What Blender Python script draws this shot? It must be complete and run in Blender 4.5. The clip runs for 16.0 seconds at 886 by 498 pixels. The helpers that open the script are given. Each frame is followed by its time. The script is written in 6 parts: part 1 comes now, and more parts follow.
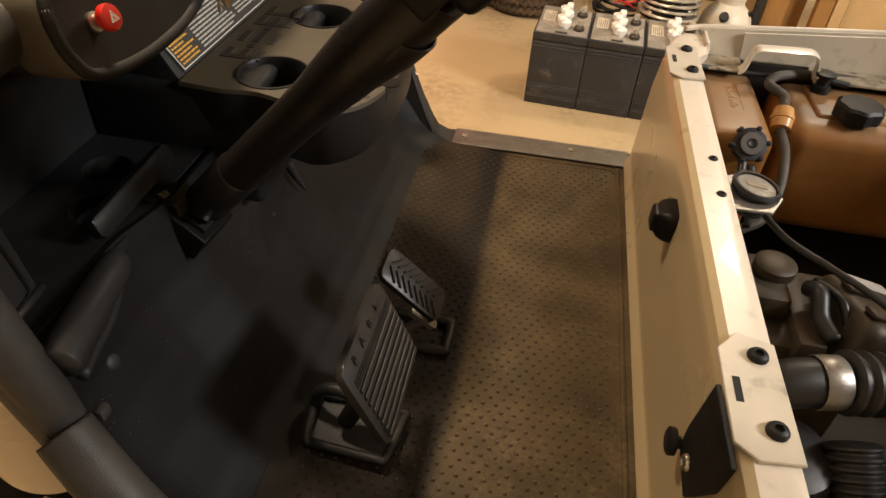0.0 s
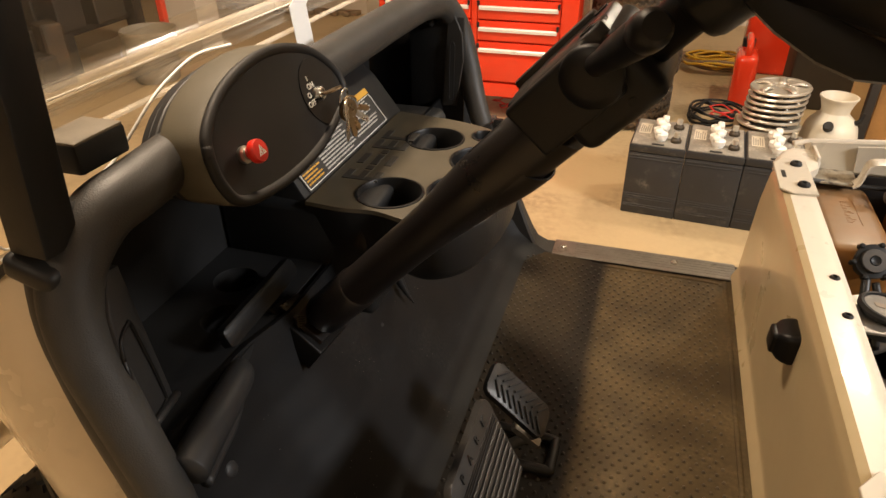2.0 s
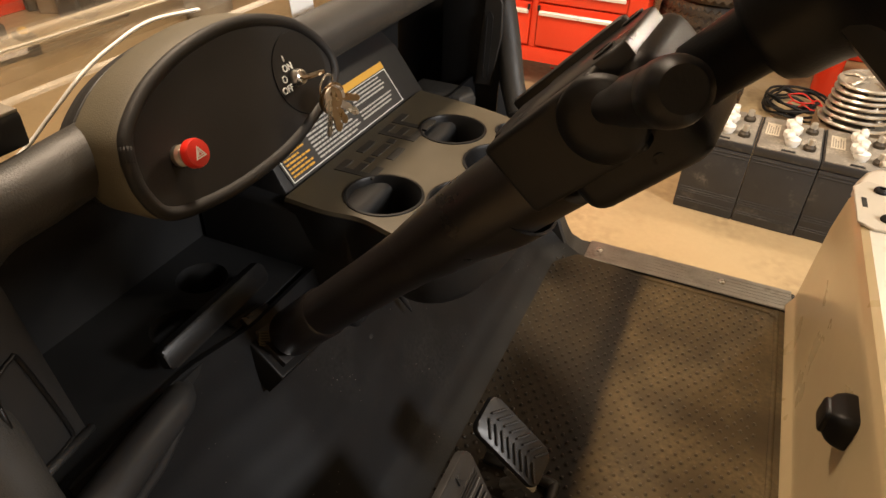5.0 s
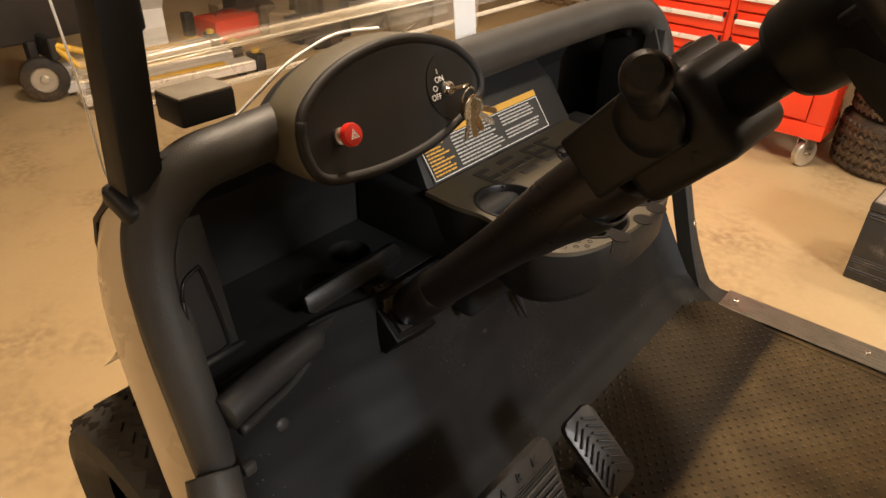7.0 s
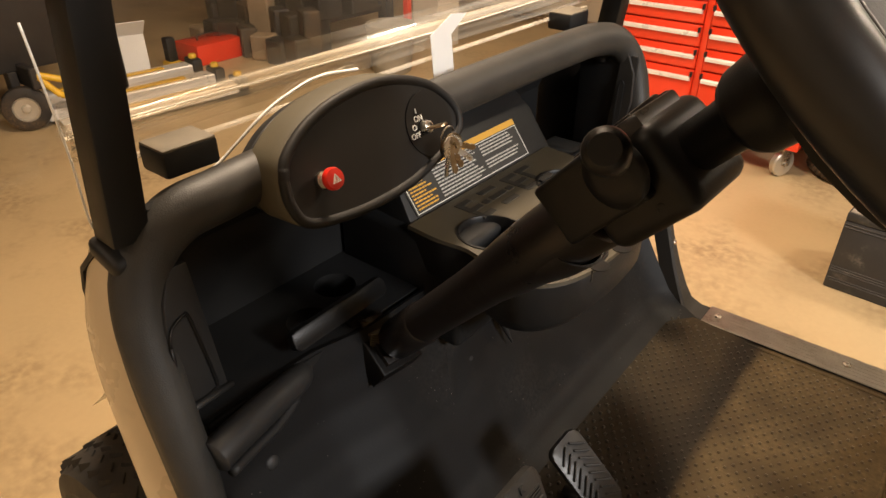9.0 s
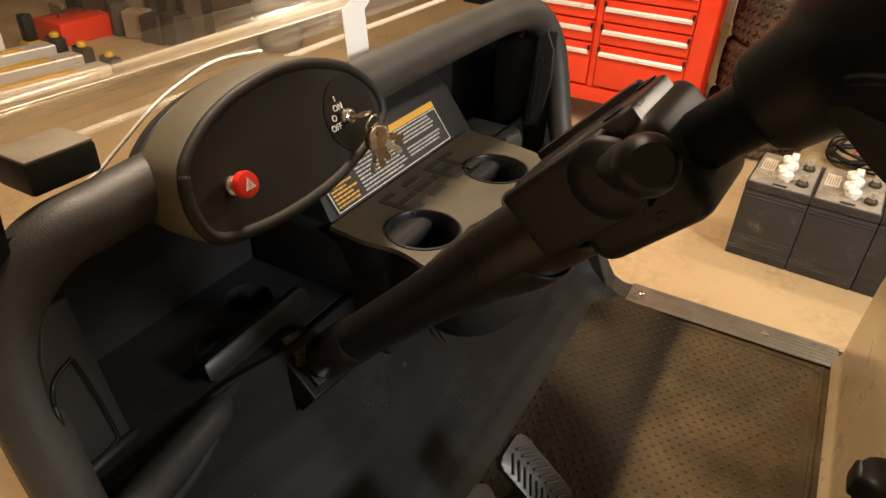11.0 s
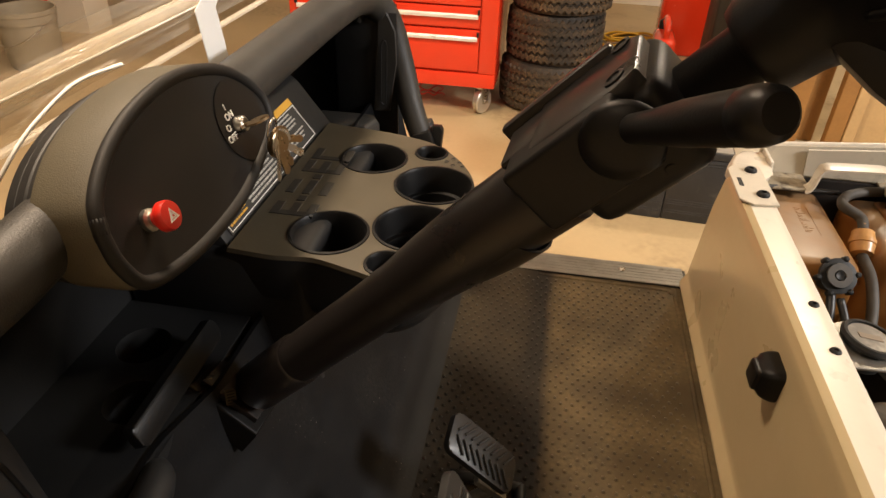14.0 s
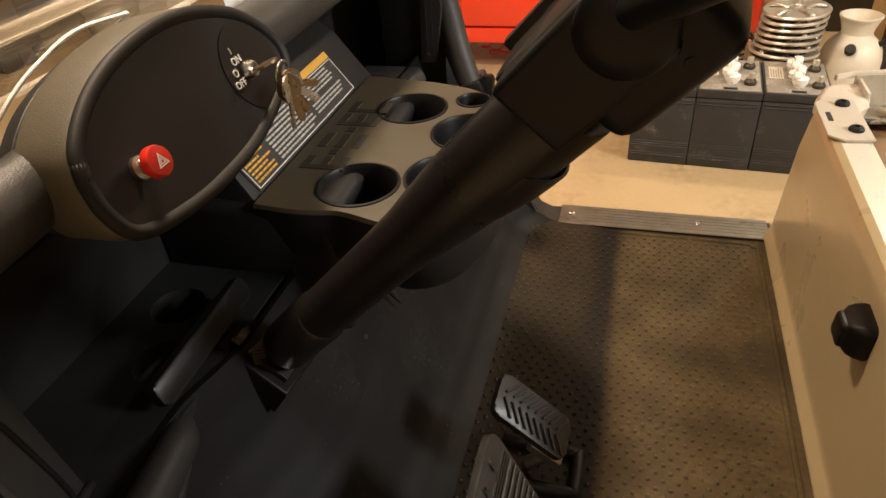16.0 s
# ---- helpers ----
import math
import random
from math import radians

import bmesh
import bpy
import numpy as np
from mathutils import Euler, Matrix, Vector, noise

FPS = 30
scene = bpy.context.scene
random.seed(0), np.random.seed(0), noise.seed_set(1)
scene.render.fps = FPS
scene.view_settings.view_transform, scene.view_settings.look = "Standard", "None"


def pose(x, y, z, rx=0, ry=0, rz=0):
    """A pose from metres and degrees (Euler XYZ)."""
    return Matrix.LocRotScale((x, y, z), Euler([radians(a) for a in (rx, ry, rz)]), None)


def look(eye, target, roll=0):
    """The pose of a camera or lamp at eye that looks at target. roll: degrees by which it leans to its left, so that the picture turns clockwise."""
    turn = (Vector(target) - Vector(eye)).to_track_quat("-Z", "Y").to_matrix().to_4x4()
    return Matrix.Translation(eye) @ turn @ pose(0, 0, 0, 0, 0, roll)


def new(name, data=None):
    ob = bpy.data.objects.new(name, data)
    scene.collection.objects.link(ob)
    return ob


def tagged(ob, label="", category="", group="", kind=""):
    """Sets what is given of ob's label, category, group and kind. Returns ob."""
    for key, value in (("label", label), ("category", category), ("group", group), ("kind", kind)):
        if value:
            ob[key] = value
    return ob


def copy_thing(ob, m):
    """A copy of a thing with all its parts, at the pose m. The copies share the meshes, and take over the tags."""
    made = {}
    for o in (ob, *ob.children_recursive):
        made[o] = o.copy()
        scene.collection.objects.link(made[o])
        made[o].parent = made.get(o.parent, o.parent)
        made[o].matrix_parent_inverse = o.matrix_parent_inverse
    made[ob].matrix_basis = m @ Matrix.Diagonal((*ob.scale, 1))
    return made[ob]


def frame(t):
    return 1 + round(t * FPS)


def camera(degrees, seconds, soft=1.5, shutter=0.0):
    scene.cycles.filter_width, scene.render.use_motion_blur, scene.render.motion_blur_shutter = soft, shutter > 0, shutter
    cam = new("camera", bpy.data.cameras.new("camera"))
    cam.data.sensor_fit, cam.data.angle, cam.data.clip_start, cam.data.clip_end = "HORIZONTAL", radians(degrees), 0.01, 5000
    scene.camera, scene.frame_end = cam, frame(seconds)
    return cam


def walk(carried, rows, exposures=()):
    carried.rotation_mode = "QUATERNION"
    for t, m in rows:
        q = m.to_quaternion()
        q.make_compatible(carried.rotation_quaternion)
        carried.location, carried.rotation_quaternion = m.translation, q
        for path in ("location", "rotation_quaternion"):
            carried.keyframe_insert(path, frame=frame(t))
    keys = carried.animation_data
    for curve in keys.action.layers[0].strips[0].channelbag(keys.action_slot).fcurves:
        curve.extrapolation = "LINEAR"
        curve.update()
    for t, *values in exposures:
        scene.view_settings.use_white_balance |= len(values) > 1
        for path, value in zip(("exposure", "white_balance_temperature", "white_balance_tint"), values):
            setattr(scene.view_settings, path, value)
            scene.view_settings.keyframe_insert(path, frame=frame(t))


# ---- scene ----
cam = camera(67.2, 16.0)
PATH = [
    (0, (-0.211, -0.779, 1.126), (-0.427, 0.736, -0.162), 3.9),
    (0.5, (-0.229, -0.788, 1.132), (-0.532, 0.757, -0.101), 3.0),
    (1, (-0.244, -0.795, 1.14), (-0.734, 0.805, 0.045), 1.6),
    (1.5, (-0.247, -0.793, 1.135), (-0.744, 0.784, 0.009), 0.5),
    (2, (-0.238, -0.787, 1.147), (-0.754, 0.838, 0.101), -0.6),
    (2.5, (-0.242, -0.778, 1.148), (-0.775, 0.832, 0.088), 0.9),
    (3, (-0.237, -0.768, 1.167), (-0.729, 0.897, 0.174), 3.5),
    (3.5, (-0.243, -0.772, 1.174), (-0.791, 0.904, 0.23), 3.9),
    (4, (-0.266, -0.737, 1.157), (-0.788, 0.886, 0.11), 3.2),
    (4.5, (-0.272, -0.622, 1.126), (-0.707, 1.002, 0.043), 3.6),
    (5, (-0.229, -0.619, 1.139), (-0.86, 0.884, -0.021), 2.1),
    (5.2, (-0.191, -0.635, 1.146), (-1.014, 0.773, -0.011), 2.6),
    (7.3, (-0.123, -0.682, 1.151), (-1.206, 0.621, 0.089), 1.3),
    (7.5, (-0.124, -0.677, 1.155), (-1.175, 0.647, 0.085), 2.3),
    (8, (-0.105, -0.657, 1.162), (-1.079, 0.733, 0.104), 2.2),
    (8.5, (-0.116, -0.676, 1.177), (-1.132, 0.692, 0.13), 2.0),
    (8.7, (-0.118, -0.678, 1.181), (-1.185, 0.659, 0.145), 0.2),
    (10.8, (-0.154, -0.647, 1.174), (-1.114, 0.759, 0.124), 1.7),
    (11, (-0.201, -0.628, 1.161), (-0.999, 0.847, 0.071), 2.3),
    (11.5, (-0.289, -0.622, 1.149), (-0.692, 1.038, 0.11), -2.6),
    (12, (-0.287, -0.629, 1.146), (-0.476, 1.029, 0.044), 0.8),
    (12.5, (-0.302, -0.644, 1.149), (-0.532, 0.993, 0.023), 1.8),
    (13, (-0.301, -0.646, 1.146), (-0.539, 0.98, 0.005), 2.3),
    (13.5, (-0.319, -0.649, 1.141), (-0.57, 0.96, -0.02), 1.9),
    (14, (-0.321, -0.654, 1.151), (-0.581, 0.993, 0.046), 1.8),
    (14.5, (-0.325, -0.654, 1.145), (-0.618, 0.988, 0.041), 2.0),
    (15, (-0.322, -0.649, 1.123), (-0.61, 0.945, -0.051), 1.7),
    (15.5, (-0.275, -0.642, 1.133), (-0.656, 0.899, -0.084), -0.2),
    (16, (-0.272, -0.612, 1.102), (-0.776, 0.929, -0.068), -5.1),
]
walk(cam, [(t, look(eye, target, roll)) for t, eye, target, roll in PATH],
     [(0.0, -0.22), (1.0, -0.08), (1.5, -0.07), (3.5, 0.05), (5.0, -0.02), (8.0, 0.0), (11.0, -0.03), (12.5, -0.1), (14.0, -0.08), (16.0, -0.1)])

# ---- light ----
world = bpy.data.worlds.new("world")
scene.world = world
world.use_nodes = True
world.node_tree.nodes["Background"].inputs["Color"].default_value = (1.0, 0.8, 0.55, 1)
world.node_tree.nodes["Background"].inputs["Strength"].default_value = 0.02


def lamp(x, y, z, sx, sy, watts, colour, target):
    data = bpy.data.lights.new("lamp_or_fill_light", "AREA")
    data.shape, data.size, data.size_y, data.energy, data.color = "RECTANGLE", sx, sy, watts, colour
    ob = new("lamp_or_fill_light", data)
    ob.matrix_world = look((x, y, z), target)
    return ob


WARM = (1.0, 0.78, 0.565)
# bulb over the batteries, one ahead of the cart, an added dim fill behind the camera, a whiter lamp behind the cart, an
# added fill at the far end
lamp(1.0, 2.3, 2.45, 0.16, 0.16, 30, (1.0, 0.84, 0.64), (0.6, 1.7, 0))
lamp(-1.05, 0.40, 2.5, 0.36, 0.36, 84, WARM, (-0.7, 0.3, 0.0))
lamp(-1.2, -2.2, 2.5, 0.3, 0.3, 10, WARM, (-1.0, -1.2, 0.4))
lamp(2.6, -0.3, 2.2, 0.60, 0.50, 112, (1.0, 0.96, 0.93), (-0.4, 0.7, 0.3))
lamp(-2.6, 2.2, 2.5, 1.2, 0.3, 15, WARM, (-2.6, 2.2, 0))

# ---- materials ----


def material(name, colour, rough=0.5, metal=0.0, vary=0.15, scale=8.0, fine=120.0, bump=0.15, spots=None, spot_scale=14.0,
             spot_amount=0.5, coat=0.0, random_tint=0.0, spec=0.5, distance=0.001, specks=None, speck_scale=60.0, scatter=False):
    """Base colour with coarse and fine variation, bump, and optional spots (dust, dirt) of another colour."""
    mat = bpy.data.materials.new(name)
    mat.use_nodes = True
    nt = mat.node_tree
    bsdf = nt.nodes["Principled BSDF"]
    link = nt.links.new
    co = nt.nodes.new("ShaderNodeTexCoord").outputs["Object"]
    if scatter:
        # every copy gets its own stains
        shift, far_off = nt.nodes.new("ShaderNodeVectorMath"), nt.nodes.new("ShaderNodeMath")
        far_off.operation, far_off.inputs[1].default_value = "MULTIPLY", 40.0
        link(nt.nodes.new("ShaderNodeObjectInfo").outputs["Random"], far_off.inputs[0])
        link(co, shift.inputs[0])
        link(far_off.outputs["Value"], shift.inputs[1])
        co = shift.outputs["Vector"]

    def tex(s, detail=4.0):
        n = nt.nodes.new("ShaderNodeTexNoise")
        n.inputs["Scale"].default_value, n.inputs["Detail"].default_value = s, detail
        link(co, n.inputs["Vector"])
        return n.outputs["Fac"]

    def mix(fac, a, b):
        n = nt.nodes.new("ShaderNodeMix")
        n.data_type = "RGBA"
        for sock, v in ((n.inputs["Factor"], fac), (n.inputs["A"], a), (n.inputs["B"], b)):
            if hasattr(v, "is_linked"):
                link(v, sock)
            elif isinstance(v, float):
                sock.default_value = v
            else:
                sock.default_value = (*v, 1)
        return n.outputs["Result"]

    def ramp(fac, lo, hi):
        n = nt.nodes.new("ShaderNodeMapRange")
        n.inputs["From Min"].default_value, n.inputs["From Max"].default_value = lo, hi
        link(fac, n.inputs["Value"])
        return n.outputs["Result"]

    coarse, grain = tex(scale), tex(fine, 2.0)
    dark = tuple(c * (1 - vary) for c in colour)
    light = tuple(min(1, c * (1 + vary)) for c in colour)
    out = mix(ramp(coarse, 0.3, 0.7), dark, light)
    out = mix(ramp(grain, 0.2, 0.8), out, mix(0.5, out, light))
    if spots:
        fac = ramp(tex(spot_scale, 8.0), 1.0 - spot_amount * 0.62 - 0.08, 1.0 - spot_amount * 0.62 + 0.14)
        mul = nt.nodes.new("ShaderNodeMath")
        mul.operation = "MULTIPLY"
        link(fac, mul.inputs[0])
        link(ramp(tex(fine * 0.6, 6.0), 0.35, 0.65), mul.inputs[1])
        out = mix(mul.outputs["Value"], out, spots)
    if specks:
        # sparse pale grit: small cells, of which only the middles of a few show
        cells = nt.nodes.new("ShaderNodeTexVoronoi")
        cells.inputs["Scale"].default_value = speck_scale
        link(co, cells.inputs["Vector"])
        some = nt.nodes.new("ShaderNodeMath")
        some.operation = "MULTIPLY"
        link(ramp(cells.outputs["Distance"], 0.12, 0.05), some.inputs[0])
        link(ramp(tex(speck_scale * 0.13, 3.0), 0.56, 0.62), some.inputs[1])
        out = mix(some.outputs["Value"], out, specks)
    if random_tint:
        info = nt.nodes.new("ShaderNodeObjectInfo")
        out = mix(ramp(info.outputs["Random"], 0.0, 1.0), out, mix(random_tint, out, (0.02, 0.02, 0.02)))
    link(out, bsdf.inputs["Base Color"])
    r = nt.nodes.new("ShaderNodeMapRange")
    r.inputs["To Min"].default_value, r.inputs["To Max"].default_value = max(0.02, rough - 0.1), min(1, rough + 0.1)
    link(tex(scale * 2.3), r.inputs["Value"])
    link(r.outputs["Result"], bsdf.inputs["Roughness"])
    bsdf.inputs["Metallic"].default_value = metal
    bsdf.inputs["Coat Weight"].default_value = coat
    bsdf.inputs["Specular IOR Level"].default_value = spec
    if bump:
        b = nt.nodes.new("ShaderNodeBump")
        b.inputs["Strength"].default_value, b.inputs["Distance"].default_value = bump, distance
        link(grain, b.inputs["Height"])
        link(b.outputs["Normal"], bsdf.inputs["Normal"])
    return mat


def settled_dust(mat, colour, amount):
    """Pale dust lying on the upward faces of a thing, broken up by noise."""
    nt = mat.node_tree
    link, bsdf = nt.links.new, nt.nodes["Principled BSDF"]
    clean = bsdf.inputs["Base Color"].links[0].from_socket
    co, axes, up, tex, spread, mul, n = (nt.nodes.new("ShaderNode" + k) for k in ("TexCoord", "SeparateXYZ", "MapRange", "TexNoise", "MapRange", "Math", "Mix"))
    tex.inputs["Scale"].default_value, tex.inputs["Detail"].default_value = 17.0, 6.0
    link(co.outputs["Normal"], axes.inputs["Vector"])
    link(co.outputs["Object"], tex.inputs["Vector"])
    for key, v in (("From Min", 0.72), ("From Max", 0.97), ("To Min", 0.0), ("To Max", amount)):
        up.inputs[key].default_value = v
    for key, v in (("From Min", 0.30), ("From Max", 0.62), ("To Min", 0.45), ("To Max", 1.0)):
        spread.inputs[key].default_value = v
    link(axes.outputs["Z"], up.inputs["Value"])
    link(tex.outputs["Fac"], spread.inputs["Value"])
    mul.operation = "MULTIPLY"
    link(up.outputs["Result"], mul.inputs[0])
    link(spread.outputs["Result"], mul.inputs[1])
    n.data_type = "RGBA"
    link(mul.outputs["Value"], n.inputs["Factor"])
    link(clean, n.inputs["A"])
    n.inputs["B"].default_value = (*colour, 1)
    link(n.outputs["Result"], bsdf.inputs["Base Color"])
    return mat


def clear(name, colour=(1, 1, 1), rough=0.02, blend=0.5):
    """Thin clear plastic: mostly straight through, with a mirror-like gloss that grows at grazing angles."""
    mat = bpy.data.materials.new(name)
    mat.use_nodes = True
    nt = mat.node_tree
    nt.nodes.clear()
    out, mixer = nt.nodes.new("ShaderNodeOutputMaterial"), nt.nodes.new("ShaderNodeMixShader")
    glass, gloss, face = nt.nodes.new("ShaderNodeBsdfTransparent"), nt.nodes.new("ShaderNodeBsdfGlossy"), nt.nodes.new("ShaderNodeLayerWeight")
    face.inputs["Blend"].default_value = blend
    sharp = nt.nodes.new("ShaderNodeMath")
    sharp.operation = "MULTIPLY_ADD"
    sharp.inputs[1].default_value, sharp.inputs[2].default_value = 0.45, 0.035
    power = nt.nodes.new("ShaderNodeMath")
    power.operation = "POWER"
    power.inputs[1].default_value = 3.0
    nt.links.new(face.outputs["Facing"], power.inputs[0])
    nt.links.new(power.outputs["Value"], sharp.inputs[0])
    glass.inputs["Color"].default_value = (*colour, 1)
    gloss.inputs["Roughness"].default_value = rough
    nt.links.new(sharp.outputs["Value"], mixer.inputs["Fac"])
    nt.links.new(glass.outputs["BSDF"], mixer.inputs[1])
    nt.links.new(gloss.outputs["BSDF"], mixer.inputs[2])
    nt.links.new(mixer.outputs["Shader"], out.inputs["Surface"])
    return mat


M_PLASTIC = material("black_plastic", (0.0105, 0.0105, 0.0107), 0.5, spec=0.3, vary=0.2, scale=9, fine=900, bump=0.35, distance=0.0006)
M_HOOP = material("hoop_plastic", (0.0285, 0.0270, 0.0245), 0.5, spec=0.36, vary=0.25, scale=14, fine=650, bump=0.55, distance=0.0007,
                  spots=(0.052, 0.047, 0.039), spot_scale=9, spot_amount=0.5)
M_POST = material("black_post_paint", (0.0055, 0.0053, 0.0052), 0.42, spec=0.3, vary=0.2, scale=12, fine=300, bump=0.08)
M_SIDE = material("grey_black_side_plastic", (0.0165, 0.0162, 0.0162), 0.5, spec=0.32, vary=0.15, scale=8, fine=1000, bump=0.3, distance=0.0005)
M_POD = material("dusty_pod_plastic", (0.078, 0.067, 0.044), 0.6, spec=0.3, vary=0.18, scale=9, fine=900, bump=0.5, distance=0.0006,
                 spots=(0.115, 0.100, 0.070), spot_scale=11, spot_amount=0.45)
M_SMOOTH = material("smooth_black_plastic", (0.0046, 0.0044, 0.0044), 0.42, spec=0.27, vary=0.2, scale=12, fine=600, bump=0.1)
M_FACE = material("pod_face_plastic", (0.010, 0.0090, 0.0084), 0.6, spec=0.32, vary=0.22, scale=9, fine=1000, bump=0.4, distance=0.0005)
M_STALK = material("column_paint", (0.0095, 0.0078, 0.0072), 0.31, spec=0.42, vary=0.2, scale=10, fine=300, bump=0.05)
M_BRACKET = material("satin_black_steel", (0.0050, 0.0045, 0.0041), 0.5, spec=0.14, vary=0.2, scale=20, fine=300, bump=0.05, spots=(0.022, 0.018, 0.013), spot_scale=30, spot_amount=0.4)
M_DUSTY = material("dusty_plastic", (0.0050, 0.0051, 0.0056), 0.5, spec=0.20, vary=0.35, scale=5, fine=320, bump=0.35, distance=0.0006,
                   spots=(0.019, 0.018, 0.017), spot_scale=7, spot_amount=0.6, specks=(0.16, 0.145, 0.13), speck_scale=110)
M_WORNTOP = material("worn_tan_plastic", (0.028, 0.023, 0.016), 0.34, spec=0.45, vary=0.2, scale=25, fine=500, bump=0.1, spots=(0.085, 0.07, 0.05), spot_scale=18, spot_amount=0.5)
M_GRIP = material("steering_grip", (0.0062, 0.0062, 0.0066), 0.36, spec=0.5, vary=0.1, scale=18, fine=900, bump=0.03)
M_PADGREY = material("grey_pad_plastic", (0.13, 0.12, 0.105), 0.55, vary=0.12, scale=12, fine=700, bump=0.15)
M_FRONTTYRE = material("black_tyre_rubber", (0.022, 0.020, 0.018), 0.65, vary=0.25, scale=14, fine=200, bump=0.3, spots=(0.07, 0.055, 0.04), spot_scale=9, spot_amount=0.6)
def heel_dust_and_shade(mat, dust, pale):
    """Lays tan dust over the heel half of the floor mat and leaves the toe half dark as in shade, with a soft edge and
    a fainter patch towards the door side: light and shade are in the colour.
    """
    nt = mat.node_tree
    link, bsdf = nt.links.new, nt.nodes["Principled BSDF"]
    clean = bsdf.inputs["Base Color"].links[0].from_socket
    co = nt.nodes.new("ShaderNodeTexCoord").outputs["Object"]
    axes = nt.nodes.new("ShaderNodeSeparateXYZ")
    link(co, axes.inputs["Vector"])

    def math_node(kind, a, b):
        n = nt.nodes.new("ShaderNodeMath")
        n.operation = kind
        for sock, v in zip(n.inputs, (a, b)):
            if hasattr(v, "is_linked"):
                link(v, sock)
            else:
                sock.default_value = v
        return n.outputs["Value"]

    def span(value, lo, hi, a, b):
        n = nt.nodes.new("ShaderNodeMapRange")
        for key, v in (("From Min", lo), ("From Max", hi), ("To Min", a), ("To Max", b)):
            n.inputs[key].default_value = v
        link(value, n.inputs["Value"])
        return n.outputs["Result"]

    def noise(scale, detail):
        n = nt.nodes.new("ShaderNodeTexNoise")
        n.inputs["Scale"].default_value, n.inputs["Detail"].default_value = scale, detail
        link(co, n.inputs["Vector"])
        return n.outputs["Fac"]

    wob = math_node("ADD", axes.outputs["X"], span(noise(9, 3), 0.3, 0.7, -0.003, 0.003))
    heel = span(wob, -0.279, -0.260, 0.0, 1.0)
    door_side_tone = math_node("MULTIPLY", span(wob, -0.300, -0.330, 0.0, 0.26), span(axes.outputs["Y"], -0.15, 0.40, 0.0, 1.0))
    cover = math_node("MULTIPLY", math_node("MAXIMUM", heel, door_side_tone), span(noise(11, 5), 0.30, 0.68, 0.45, 1.0))
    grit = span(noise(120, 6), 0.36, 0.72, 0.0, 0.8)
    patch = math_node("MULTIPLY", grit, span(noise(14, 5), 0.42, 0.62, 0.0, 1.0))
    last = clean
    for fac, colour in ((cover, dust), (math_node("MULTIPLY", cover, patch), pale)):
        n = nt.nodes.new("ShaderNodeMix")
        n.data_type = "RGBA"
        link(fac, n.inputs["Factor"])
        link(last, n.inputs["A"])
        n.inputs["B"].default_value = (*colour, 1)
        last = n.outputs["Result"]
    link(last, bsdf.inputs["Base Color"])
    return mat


# Toe half dark, heel half tan: the shadow edge across the mat is painted.
M_MAT = heel_dust_and_shade(material("rubber_mat", (0.0105, 0.0078, 0.0048), 0.62, spec=0.2, vary=0.3, scale=9, fine=300, bump=0.5,
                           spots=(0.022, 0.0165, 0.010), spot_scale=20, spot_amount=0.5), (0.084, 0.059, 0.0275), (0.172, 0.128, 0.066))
M_NUB = heel_dust_and_shade(material("worn_mat_nub", (0.0125, 0.0095, 0.0060), 0.40, vary=0.25, scale=9, fine=400, bump=0.1), (0.076, 0.055, 0.029), (0.16, 0.122, 0.068))
# One cream paint, darkened here for the shaded seat front, paler for lit flange.
M_CREAM_SHADED = material("shaded_cream_paint", (0.53, 0.42, 0.24), 0.30, vary=0.05, scale=4, fine=60, bump=0.02, coat=0.25,
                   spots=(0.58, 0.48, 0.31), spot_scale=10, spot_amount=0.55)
M_CREAM_LIT_WORN = material("lit_worn_cream_paint", (0.74, 0.67, 0.55), 0.3, vary=0.06, scale=7, fine=90, bump=0.05, coat=0.3,
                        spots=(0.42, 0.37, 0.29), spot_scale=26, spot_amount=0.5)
# Same cream again, brighter for the lit cowl.
M_COWL = material("glossy_cream_body_paint", (0.66, 0.54, 0.37), 0.28, vary=0.05, scale=4, fine=60, bump=0.02, coat=0.3,
                  spots=(0.40, 0.33, 0.23), spot_scale=9, spot_amount=0.5)
M_RAIL = material("grimy_cream_paint", (0.60, 0.54, 0.43), 0.35, vary=0.1, scale=7, fine=90, bump=0.08,
                  spots=(0.16, 0.13, 0.09), spot_scale=20, spot_amount=0.58)
M_ALU = material("worn_aluminium", (0.30, 0.285, 0.255), 0.40, metal=0.85, vary=0.2, scale=20, fine=260, bump=0.3,
                 spots=(0.12, 0.10, 0.08), spot_scale=30, spot_amount=0.6)
M_STEEL = material("bright_steel", (0.60, 0.57, 0.52), 0.28, metal=1.0, vary=0.15, scale=30, fine=200, bump=0.05)
M_BRASS = material("key_brass", (0.34, 0.25, 0.15), 0.3, metal=1.0, vary=0.2, scale=60, fine=400, bump=0.05)
M_REDKNOB = material("red_knob_plastic", (0.62, 0.022, 0.012), 0.3, vary=0.05, scale=20, fine=300, bump=0.02)
M_REDTB = material("red_powder_coat", (0.74, 0.045, 0.014), 0.24, vary=0.06, scale=3, fine=200, bump=0.03, coat=0.4)
M_TRIM = material("bright_drawer_trim", (0.80, 0.76, 0.70), 0.3, metal=0.3, vary=0.06, scale=8, fine=80, bump=0.03)
M_WHITE = material("white_plastic", (0.80, 0.77, 0.70), 0.4, vary=0.06, scale=12, fine=120, bump=0.05)
M_PAPER = material("white_tape", (0.85, 0.84, 0.80), 0.6, vary=0.03, scale=12, fine=200, bump=0.05)
M_LETTER = material("white_print", (0.78, 0.78, 0.75), 0.5, vary=0.05, scale=30, fine=200, bump=0.0)
